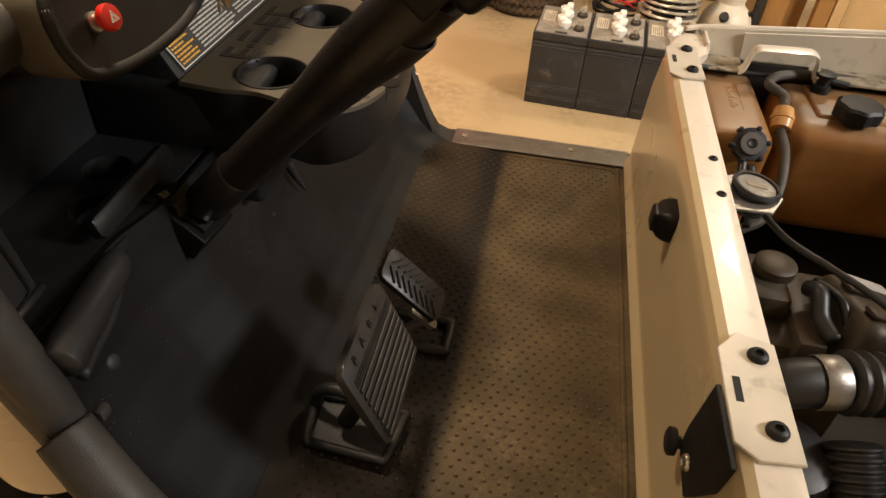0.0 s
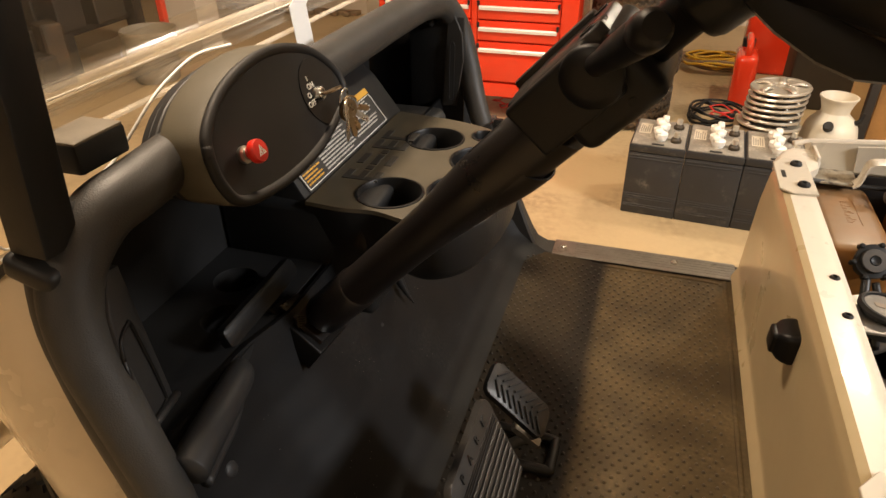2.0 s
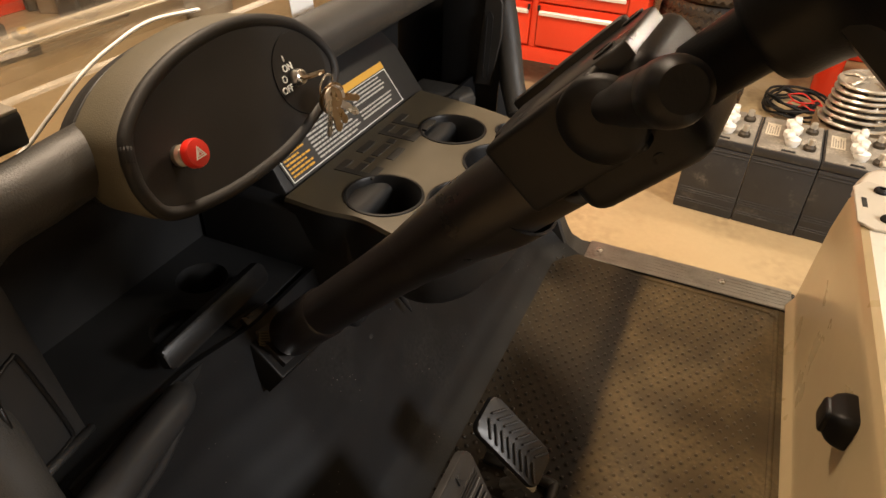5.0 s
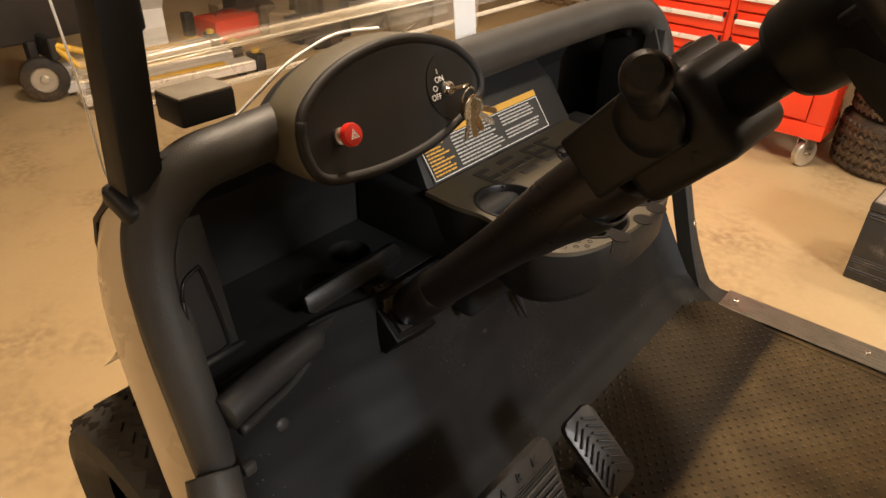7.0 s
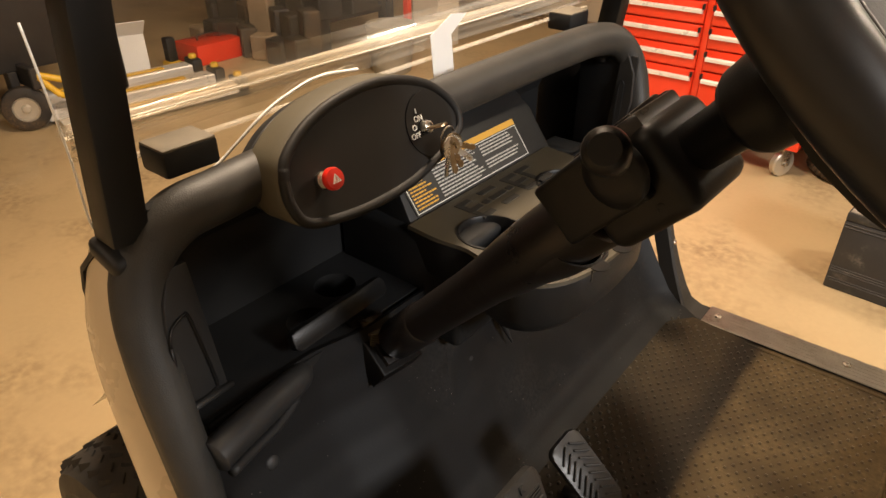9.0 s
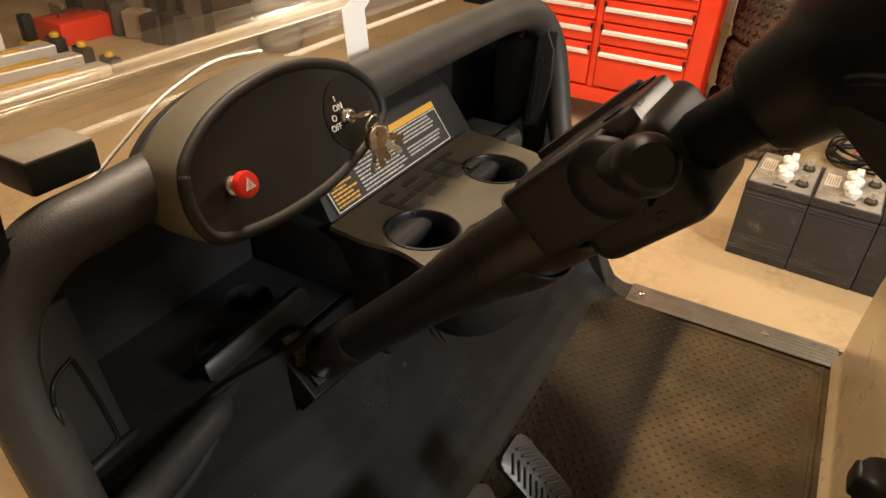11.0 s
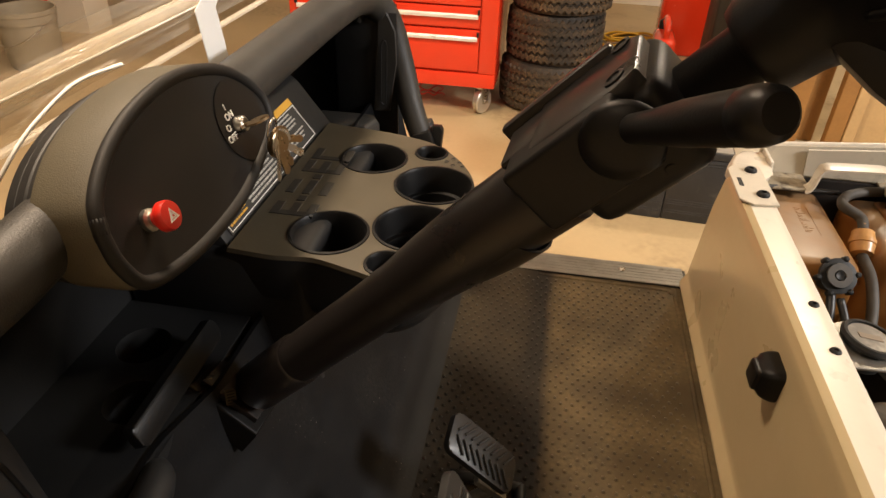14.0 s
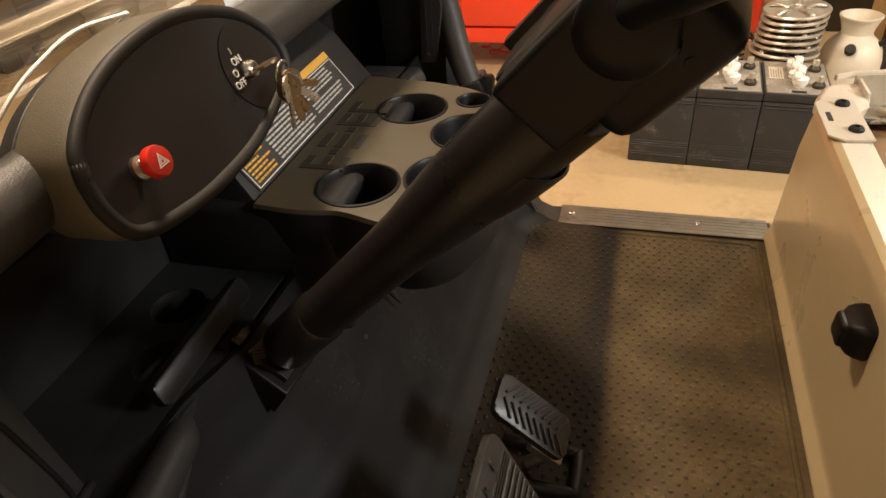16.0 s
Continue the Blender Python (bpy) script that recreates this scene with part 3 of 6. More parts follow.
# firewall: rises from the mat to the dashboard
PROFILE = [(-0.43, 0.322), (-0.475, 0.3455), (-0.505, 0.371), (-0.54, 0.426), (-0.565, 0.467), (-0.585, 0.503), (-0.607, 0.552), (-0.62, 0.595), (-0.629, 0.635), (-0.634, 0.66), (-0.642, 0.70)]


def fire(u, v):
    y = -0.475 + v * 1.015
    p = along([(x, 0, z) for x, z in PROFILE], u * (0.83 if y < -0.085 else 1.0))
    p.x -= 0.020 * min(1.0, max(0.0, (-0.20 - y) / 0.08)) * min(1.0, u * 2.5)
    bulge = 0.010 * math.exp(-((y + 0.03) / 0.05) ** 2) * (u > 0.35) * u
    edge = 0.03 * max(0.0, (v - 0.93) / 0.07) ** 2 + 0.02 * max(0.0, (0.06 - v) / 0.06) ** 2
    return (p.x + edge + bulge * 0.4, y, p.z)


bm = B()
sheet(bm, fire, 40, 60)
thicken(bm, 0.006)
firewall = part("firewall", bm, M_DUSTY, cart, "scuffed dusty black plastic firewall", auto=40)
for at in ((-0.5815, -0.032, 0.504), (-0.6215, -0.375, 0.549)):
    bm = lathe(B(), [(0.0105, -0.002), (0.0105, 0.0015), (0.0075, 0.0038), (0.002, 0.0045)], basis(at, (0.9, 0, 0.42), (0, 1, 0)), 20)
    part("rivet", bm, M_SIDE, firewall, smooth=True)
bm = B()
tube(bm, [(-0.600, 0.045, 0.60), (-0.575, 0.045, 0.535), (-0.556, 0.05, 0.495)], lambda t: 0.012 * (1 - t) + 0.001, 8, 4)
part("rib", bm, M_PLASTIC, firewall, smooth=True)

# dashboard shell: back, side panels and shelf of the left bin
bm = B()
sheet(bm, lambda u, v: (-0.80 + 0.13 * max(0.0, u - 0.72) / 0.28, -0.455 + 0.93 * v, 0.50 + 0.40 * u), 12, 12)
thicken(bm, 0.006)
part("dash_back", bm, M_PLASTIC, cart)


def bin_shell(name, y0, y1, z0, holes):
    bm = B()
    outline = [(-0.795, y0), (-0.640, y0), (-0.640, y1), (-0.795, y1)]
    loops = holed(bm, outline, [circle(*h) for h in holes], Matrix.Translation((0, 0, z0)))
    for lp in loops[1:]:
        low = wall_down(bm, lp, (0, 0, -0.06), 0.9)
        bm.faces.new(low)
    wall_down(bm, loops[0], (0, 0, -0.03))
    return part(name, bm, M_PLASTIC, cart, auto=40)


bin_shell("bin_shelf", -0.43, -0.075, 0.640, [(-0.70, -0.235, 0.030), (-0.735, -0.155, 0.030)])
bin_shell("bin_shelf", 0.27, 0.465, 0.655, [(-0.70, 0.315, 0.022)])
bm = B()
prism(bm, [(0, 0), (0.10, 0), (0.115, 0.035), (0.10, 0.06), (0.0, 0.06)], basis((-0.72, 0.36, 0.70), (0, 0, 1), (1, 0, 0)), 0.05, 0.012, 3)
part("dash_ridge", bm, M_HOOP, cart, auto=40)

# bin lip bar
bm = B()
prism(bm, rounded(0.160, 0.026, 0.006), basis((-0.650, -0.219, 0.668), (0.92, 0, 0.38), (0, 1, 0.02)), 0.012, 0.003)
part("bin_lip", bm, M_SMOOTH, cart, auto=40)

# left side panel with a shallow pocket
PANEL = basis((-0.640, -0.434, 0.748), (0.90, 0.40, 0.06), (-0.4, 0.9, 0))
bm = B()
prism(bm, [(-0.016, 0.040), (-0.010, 0.062), (0.002, 0.082), (0.016, 0.090), (0.036, 0.084), (0.046, -0.080), (-0.036, -0.054), (-0.030, -0.020)], PANEL, 0.008, 0.002)
panel = part("side_panel", bm, M_SIDE, cart, auto=40)
bm = B()
pocket = [(-0.020, 0.020), (-0.012, 0.036), (0.008, 0.038), (0.016, 0.028), (0.027, -0.058), (0.020, -0.068), (-0.012, -0.058), (-0.022, -0.045)]
tube(bm, [PANEL @ Vector((x, y, 0.001)) for x, y in pocket + pocket[:1]], 0.0022, 6, 4)
part("pocket_rim", bm, M_SMOOTH, panel, smooth=True)
bm = B()
tube(bm, [PANEL @ Vector((-0.038, -0.052, 0.003)), PANEL @ Vector((0.047, -0.082, 0.003))], 0.0042, 8, 1, smooth_line=False)
part("panel_ledge", bm, M_SIDE, panel, smooth=True)

# rolled lip below the left bin
bm = B()
tube(bm, [(-0.600, -0.452, 0.640), (-0.604, -0.430, 0.642), (-0.612, -0.39, 0.641), (-0.622, -0.345, 0.638), (-0.632, -0.314, 0.632), (-0.648, -0.296, 0.622)], lambda t: 0.020 * (1 - 0.25 * t * t), 16, 8, flat=1.0)
tube(bm, [(-0.594, -0.440, 0.612), (-0.607, -0.40, 0.606), (-0.618, -0.36, 0.602), (-0.632, -0.32, 0.605)], lambda t: 0.0065, 10, 6)
part("rolled_lip", bm, M_SIDE, cart, smooth=True)
# hoop: a moulded bar round the dashboard
LEFT = [(-0.604, -0.470, 0.578), (-0.615, -0.468, 0.62), (-0.643, -0.465, 0.72), (-0.664, -0.458, 0.79), (-0.672, -0.440, 0.842), (-0.668, -0.402, 0.876), (-0.664, -0.35, 0.884), (-0.670, -0.27, 0.886), (-0.676, -0.20, 0.886)]
RIGHT = [(-0.655, -0.13, 0.892), (-0.650, -0.06, 0.897), (-0.652, 0.12, 0.897), (-0.650, 0.30, 0.897), (-0.645, 0.41, 0.894), (-0.631, 0.465, 0.879), (-0.609, 0.489, 0.836), (-0.588, 0.486, 0.772), (-0.566, 0.468, 0.705), (-0.543, 0.449, 0.655), (-0.53, 0.443, 0.62)]
bm = B()
tube(bm, LEFT, lambda t: 0.0205 + 0.0065 * min(1.0, t / 0.45), 24, 8)
part("hoop", bm, M_HOOP, cart, "black textured plastic bar framing the dashboard", smooth=True)
bm = B()
tube(bm, RIGHT, lambda t: 0.0285 if t < 0.4 else 0.0285 - 0.010 * (t - 0.4) / 0.6, 20, 8)
part("hoop", bm, M_HOOP, cart, "black textured plastic bar framing the dashboard", smooth=True)
bm = B()
box(bm, (-0.018, -0.022, -0.03), (0.018, 0.022, 0.03), 0.006, 2, basis((-0.53, 0.443, 0.635), (0.35, -0.15, -0.9)))
part("hoop_foot", bm, M_SMOOTH, cart, auto=40)
bm = B()
prism(bm, [(-0.006, -0.036), (0.010, -0.040), (0.013, 0.012), (0.008, 0.020), (-0.006, 0.020)], basis((-0.515, 0.44, 0.655), (0, -1, 0.2), (1, 0, 0)), 0.02, 0.003)
part("hoop_clip", bm, M_SMOOTH, cart, auto=40)
bm = B()
prism(bm, [(-0.82, 0.55), (-0.628, 0.55), (-0.628, 0.868), (-0.690, 0.862), (-0.75, 0.826), (-0.82, 0.79)], basis((0, 0.480, 0), (0, -1, 0), (1, 0, 0)), 0.010, 0.002)
part("side_panel", bm, M_SMOOTH, cart, auto=40)
# moulded end block and rounded cap where the dash meets the right-hand leg
bm = B()
prism(bm, [(-0.622, 0.452), (-0.592, 0.466), (-0.566, 0.420), (-0.578, 0.345), (-0.612, 0.332)], Matrix.Translation((0, 0, 0.640)), 0.062, 0.014, 4)
part("dash_block", bm, M_SIDE, cart, "dark plastic end block of the dashboard edge", auto=50)
bm = B()
tube(bm, [(-0.700, 0.380, 0.660), (-0.676, 0.352, 0.672), (-0.646, 0.338, 0.684), (-0.622, 0.336, 0.684)], lambda t: 0.010 + 0.015 * math.sin(math.pi * (0.25 + 0.6 * t)), 18, 8, flat=0.9)
part("dash_cap", bm, M_SIDE, cart, "rounded dark plastic cap on the dashboard edge", smooth=True)
# inner panel beside the right-hand leg, with a long rounded recess
PIN = basis((0, 0.458, 0), (0, -1, 0), (1, 0, 0))
bm = B()
prism(bm, [(-0.632, 0.688), (-0.602, 0.690), (-0.588, 0.78), (-0.590, 0.832), (-0.606, 0.866), (-0.618, 0.872)], PIN, 0.004, 0.0012, 1)
inner_panel = part("inner_panel", bm, M_HOOP, cart, "grey plastic inner panel with a long recess", auto=40)
bm = B()
tube(bm, [(-0.6165, 0.4535, 0.708), (-0.6140, 0.4535, 0.800), (-0.6125, 0.4535, 0.812), (-0.6090, 0.4535, 0.818), (-0.6050, 0.4535, 0.812), (-0.6045, 0.4535, 0.800), (-0.6075, 0.4535, 0.712), (-0.6120, 0.4535, 0.703), (-0.6165, 0.4535, 0.708)], 0.0011, 6, 6)
part("recess_edge", bm, M_PLASTIC, inner_panel, smooth=True)
bm = B()
box(bm, (-0.700, 0.462, 0.55), (-0.588, 0.469, 0.862), 0.003)
part("side_panel", bm, M_PLASTIC, cart, auto=40)

# moulded outer side of the left-hand leg, running back to the cream body
SKIN = [(-0.575, -0.492, 0.47), (-0.592, -0.491, 0.53), (-0.608, -0.4905, 0.59), (-0.626, -0.489, 0.65), (-0.641, -0.488, 0.70), (-0.655, -0.485, 0.75), (-0.668, -0.478, 0.80), (-0.680, -0.456, 0.86)]
# cream front cowl
BOUND = [(-0.612, -0.478, 0.47), (-0.634, -0.477, 0.53), (-0.653, -0.476, 0.59), (-0.667, -0.476, 0.65), (-0.678, -0.476, 0.70), (-0.690, -0.473, 0.75), (-0.707, -0.463, 0.80), (-0.722, -0.440, 0.86)]


def cowl(u, v):
    p = along(spline(BOUND, 6), u)
    return Vector((p.x - 0.10 * v - 0.16 * v * v, p.y + 0.003 - 0.028 * math.sin(min(1, v * 1.6) * math.pi * 0.8) * (1 - 0.6 * u) + 0.10 * v ** 3, p.z + 0.06 * (1 - u) * v - 0.22 * u * v * v - 0.03 * v))


bm = B()
sheet(bm, cowl, 24, 20)
thicken(bm, 0.004)
part("front_cowl", bm, M_COWL, cart, "cream painted front body panel", auto=50)
bm = B()
sheet(bm, lambda u, v: along(spline(SKIN, 6), u).lerp(along(spline(BOUND, 6), u), v) + Vector((0, -0.004 * math.sin(math.pi * v), 0)), 24, 8)
thicken(bm, 0.003)
part("hoop_side", bm, M_SIDE, cart, "dark outer side of the dashboard bar", auto=50)
bm = B()
sheet(bm, lambda u, v: (-0.815 - 0.22 * u * u, -0.42 + 0.86 * v, 0.80 - 0.38 * u), 12, 12)
part("front_cowl", bm, M_COWL, cart, smooth=True)
bm = B()
tube(bm, [(-0.600, -0.478, 0.575), (-0.585, -0.485, 0.560), (-0.545, -0.502, 0.520), (-0.495, -0.515, 0.460), (-0.43, -0.528, 0.395), (-0.36, -0.538, 0.352), (-0.25, -0.545, 0.335), (-0.03, -0.545, 0.33)], lambda t: 0.0275 + 0.0035 * t, 18, 6)
sill = part("sill", bm, M_HOOP, cart, "grey plastic door sill rising to the dashboard hoop", smooth=True)
screw(sill, (-0.60, -0.524, 0.53), 0.006, M_STEEL, (0, -1, 0.2))
bm = B()
box(bm, (-0.592, -0.452, 0.556), (-0.580, -0.436, 0.572), 0.004, 2)
part("sill_clip", bm, M_HOOP, cart, auto=40)


def tyre_mesh(r, w, hole):
    """A tyre about z with tread blocks cut across its crown."""
    bm = B()
    prof = [(hole, -w * 0.36), (hole + 0.012, -w * 0.42), (r * 0.80, -w * 0.5), (r * 0.93, -w * 0.47), (r * 0.985, -w * 0.36), (r, -w * 0.18),
            (r, w * 0.18), (r * 0.985, w * 0.36), (r * 0.93, w * 0.47), (r * 0.80, w * 0.5), (hole + 0.012, w * 0.42), (hole, w * 0.36)]
    lathe(bm, prof, None, 64, caps=False)
    return bm


def tread(r, w, count=44):
    """Zigzag ribs round the crown of a tyre."""
    bm = B()
    for k, zc in enumerate((-0.34, -0.17, 0.0, 0.17, 0.34)):
        ring = []
        for i in range(count * 2):
            a = math.pi * i / count
            dz = (0.030 if i % 2 else -0.030) * w
            rr = (r if abs(zc) < 0.3 else r * 0.982) + 0.0015
            ring.append([Vector((rr2 * math.cos(a), rr2 * math.sin(a), zc * w + dz + s * w * 0.077)) for rr2, s in ((rr - 0.016, -0.74), (rr, -0.60), (rr, 0.60), (rr - 0.016, 0.74))])
        vs = [[bm.verts.new(q) for q in sec] for sec in ring]
        for i in range(len(vs)):
            j = (i + 1) % len(vs)
            for q in range(3):
                bm.faces.new((vs[i][q], vs[j][q], vs[j][q + 1], vs[i][q + 1]))
    return bm


TW = basis((-0.845, -0.41, 0.225), (0, -1, 0), (1, 0, 0))
wheel = part("front_wheel", lathe(B(), [(0.13, -0.05), (0.13, 0.05), (0.11, 0.04), (0.05, 0.045), (0.02, 0.05)], TW, 32), M_WHITE, cart, "front wheel with off-road tyre", auto=40)
for name, fn in (("tyre", tyre_mesh(0.221, 0.2, 0.13)), ("tread", tread(0.225, 0.2))):
    fn.transform(TW)
    part(name, fn, M_FRONTTYRE, wheel, auto=30)

# instrument pod
FACE_N = Vector((0.93, 0, 0.36)).normalized()
FACE = basis((-0.615, -0.172, 0.893), FACE_N, (0, 1, 0))
SQ = [(-0.146, 0.004), (-0.136, 0.024), (-0.110, 0.043), (-0.080, 0.056), (-0.042, 0.065), (0.007, 0.069), (0.057, 0.063), (0.105, 0.045), (0.136, 0.016), (0.143, -0.010),
       (0.122, -0.030), (0.042, -0.054), (-0.033, -0.060), (-0.094, -0.056), (-0.136, -0.045), (-0.148, -0.020)]
OUT = [(x * 0.955 + 0.004, y * (0.95 if y > 0 else 0.97) - 0.001) for x, y in SQ]
loop2 = [p.to_2d() for p in spline([(x, y, 0) for x, y in OUT + OUT[:1]], 5)[:-1]]
bm = B()
rings = []
for scale, back, lift in ((0.955, 0.004, 0), (0.965, 0.003, 0), (0.985, 0.002, 0), (1.015, 0.0015, 0), (1.040, 0.003, 0), (1.058, 0.008, 0), (1.07, 0.014, 0.001), (1.075, 0.040, 0.0), (1.068, 0.046, -0.001), (1.03, 0.048, -0.002), (0.9, 0.049, -0.004)):
    ring = []
    for q in loop2:
        low = min(1.0, max(0.0, -q.y / 0.035))
        sy = scale - back * 2.5 * low * low * (3 - 2 * low) * min(1.0, max(0.0, (back - 0.008) / 0.02))
        ring.append(bm.verts.new(FACE @ Vector((q.x * scale, q.y * sy + lift, 0)) + Vector((-back, 0, -back * 0.12))))
    rings.append(ring)
for a, b in zip(rings, rings[1:]):
    for i in range(len(a)):
        bm.faces.new((a[i], a[(i + 1) % len(a)], b[(i + 1) % len(a)], b[i]))
bm.faces.new(rings[-1])
pod = part("instrument_pod", bm, M_POD, cart, "black oval instrument pod with rounded rim", auto=50)
bm = B()
rings = []
for scale, back, lift in ((0.9, 0.047, -0.003), (1.040, 0.047, -0.003), (1.045, 0.058, -0.004), (1.015, 0.060, -0.005), (1.015, 0.064, -0.005), (1.030, 0.066, -0.005), (1.028, 0.077, -0.006), (0.995, 0.079, -0.008), (0.995, 0.083, -0.008), (1.005, 0.085, -0.008),
                          (0.995, 0.100, -0.010), (0.93, 0.106, -0.014), (0.7, 0.108, -0.02)):
    back = 0.047 + (back - 0.047) * 0.66
    ring = []
    for q in loop2:
        low = min(1.0, max(0.0, -q.y / 0.035))
        sy = scale - back * 2.5 * low * low * (3 - 2 * low)
        ring.append(bm.verts.new(FACE @ Vector((q.x * scale, q.y * sy + lift, 0)) + Vector((-back, 0, -back * 0.12))))
    rings.append(ring)
for a, b in zip(rings, rings[1:]):
    for i in range(len(a)):
        bm.faces.new((a[i], a[(i + 1) % len(a)], b[(i + 1) % len(a)], b[i]))
bm.faces.new(rings[-1])
part("ribbed_back", bm, M_SIDE, pod, "darker ribbed rear of the pod", auto=40)
bm = B()
tube(bm, [FACE @ Vector((q.x * 1.005, q.y * 1.005, 0.0)) for q in [*loop2, *loop2[:4]]], 0.0058, 14, 1, smooth_line=False)
part("rim_bead", bm, M_FACE, pod, smooth=True)
bm = B()
prism(bm, [(q.x * 0.990, q.y * 0.985) for q in loop2], FACE @ Matrix.Translation((0, 0, 0.001)), 0.004)
part("face_plate", bm, M_FACE, pod, auto=40)

KEY2 = Vector((0.076, -0.003))


def inside(p, poly):
    odd = False
    for i in range(len(poly)):
        a, b = poly[i], poly[i - 1]
        if (a.y > p.y) != (b.y > p.y) and p.x < (b.x - a.x) * (p.y - a.y) / (b.y - a.y) + a.x:
            odd = not odd
    return odd


inner = [q * 0.93 for q in loop2]
disc = []
mid = KEY2 + Vector((0.010, 0.002))
for i in range(48):
    a = 2 * math.pi * i / 48
    r = 0.0
    while r < 0.040 and inside(mid + Vector((math.cos(a), math.sin(a))) * (r + 0.001), inner):
        r += 0.001
    disc.append((mid.x + r * math.cos(a), mid.y + r * math.sin(a)))
bm = prism(B(), disc, FACE @ Matrix.Translation((0, 0, 0.0022)), 0.002)
plate = part("switch_plate", bm, M_SMOOTH, pod, "dark key switch plate with white lettering")
for text, dx, dy, s in (("I", -0.0085, 0.0215, 0.0085), ("ON", -0.0075, 0.0125, 0.0095), ("O", -0.0175, 0.0035, 0.0095), ("OFF", -0.0185, -0.006, 0.0095)):
    letters(text, s, FACE @ Matrix.Translation((KEY2.x + dx, KEY2.y + dy, 0.0026)), M_LETTER, plate)
KEYM = FACE @ Matrix.Translation((KEY2.x, KEY2.y, 0.002))
part("key_switch", lathe(B(), [(0.0085, 0), (0.0085, 0.004), (0.0072, 0.008), (0.005, 0.009), (0.005, 0.006)], KEYM, 24), M_STEEL, pod, "steel key switch barrel", auto=40)

HAZ = FACE @ Matrix.Translation((-0.092, -0.011, 0.001))
knob = part("hazard_button", lathe(B(), [(0.0062, 0.008), (0.0072, 0.0125), (0.0106, 0.0135), (0.0119, 0.0152), (0.0120, 0.0200), (0.0110, 0.0224), (0.0060, 0.0232), (0.0005, 0.0233)], HAZ, 32), M_REDKNOB, pod, "round red hazard push button", auto=50)
part("button_collar", lathe(B(), [(0.009, 0), (0.009, 0.004), (0.0062, 0.0055), (0.0062, 0.0125)], HAZ, 24), M_STEEL, pod, auto=40)
bm = B()
for rad, w in ((0.0066, 0.0009), (0.0034, 0.0007)):
    for k in range(3):
        a, b = (radians(90 + 120 * j) for j in (k, k + 1))
        o = [(rad * math.cos(a), rad * math.sin(a)), (rad * math.cos(b), rad * math.sin(b)), ((rad - 2 * w) * math.cos(b), (rad - 2 * w) * math.sin(b)), ((rad - 2 * w) * math.cos(a), (rad - 2 * w) * math.sin(a))]
        prism(bm, o, HAZ @ Matrix.Translation((0, -0.001, 0.0238)), 0.0014)
part("triangle_mark", bm, M_LETTER, knob)

# sticker block and cup tray
TRAY_Z = 0.735
bm = B()
prism(bm, [(-0.075, -0.012), (0.300, -0.012), (0.300, 0.085), (0.27, 0.155), (0.02, 0.150), (-0.060, 0.085)], basis((-0.6555, 0.0, 0.725), (0.80, 0, 0.60), (0, 1, 0)), 0.06, 0.006)
block = part("dash_block", bm, M_PLASTIC, cart, auto=40)
STK = basis((-0.6585, 0.0, 0.730), (0.80, 0, 0.60), (0, 1, 0)) @ Matrix.Translation((0, 0, 0.0012))
bm = prism(B(), [(-0.056, 0.004), (0.236, 0.004), (0.236, 0.072), (-0.056, 0.072)], STK, 0.001)
sticker = part("warning_sticker", bm, M_STICKER, block, "dark warning sticker with orange header and lines of print")
bm = prism(B(), [(-0.054, 0.061), (0.234, 0.061), (0.234, 0.071), (-0.054, 0.071)], STK @ Matrix.Translation((0, 0, 0.0006)), 0.0006)
part("sticker_header", bm, M_ORANGE, sticker)
letters("WARNING", 0.0085, STK @ Matrix.Translation((0.075, 0.066, 0.0008)), M_STICKER, sticker, depth=0.0002)
bm = B()
for x0, y0, x1, y1 in ((-0.053, 0.0065, 0.233, 0.0075), (-0.053, 0.0585, 0.233, 0.0595), (-0.053, 0.0065, -0.052, 0.0595), (0.232, 0.0065, 0.233, 0.0595)):
    prism(bm, [(x0, y0), (x1, y0), (x1, y1), (x0, y1)], STK @ Matrix.Translation((0, 0, 0.0006)), 0.0006)
part("sticker_border", bm, M_LETTER, sticker)
rng = random.Random(4)
bm, bo = B(), B()
for k in range(9):
    yy = 0.0115 + k * 0.0052
    for x0, x1, dest in ((-0.048, 0.002, bo), (0.010, 0.118, bm), (0.126, 0.225, bm)):
        if dest is bm and x0 > 0.1 and k in (0, 4):
            continue
        x = x0
        end = x1 - rng.uniform(0, 0.02)
        while x < end:
            w = rng.uniform(0.003, 0.012)
            prism(dest, [(x, yy), (min(x + w, end), yy), (min(x + w, end), yy + 0.0024), (x, yy + 0.0024)], STK @ Matrix.Translation((0, 0, 0.0006)), 0.0005)
            x += w + 0.0016
part("print_line", bm, M_GREYPRINT, sticker)
part("print_line", bo, M_ORANGE, sticker, "orange print lines")

outline = [p.to_2d() for p in spline([(x, y, 0) for x, y in ((-0.655, -0.082), (-0.60, -0.086), (-0.555, -0.082), (-0.51, -0.094), (-0.465, -0.105), (-0.43, -0.085), (-0.408, -0.04), (-0.400, 0.03), (-0.402, 0.10),
           (-0.412, 0.15), (-0.44, 0.20), (-0.48, 0.240), (-0.54, 0.262), (-0.60, 0.272), (-0.655, 0.28))], 4)]
HOLES = [(-0.555, -0.027, 0.0445), (-0.554, 0.174, 0.0445), (-0.457, 0.114, 0.050), (-0.457, 0.004, 0.050), (-0.474, -0.076, 0.022), (-0.478, 0.208, 0.021)]
bm = B()
loops = holed(bm, [(p.x, p.y) for p in outline], [circle(*h) for h in HOLES], Matrix.Translation((0, 0, TRAY_Z)))
for lp in loops[1:]:
    wall_down(bm, lp, (0, 0, -0.004))
low = wall_down(bm, loops[0], (0, 0, -0.005), 1.008)
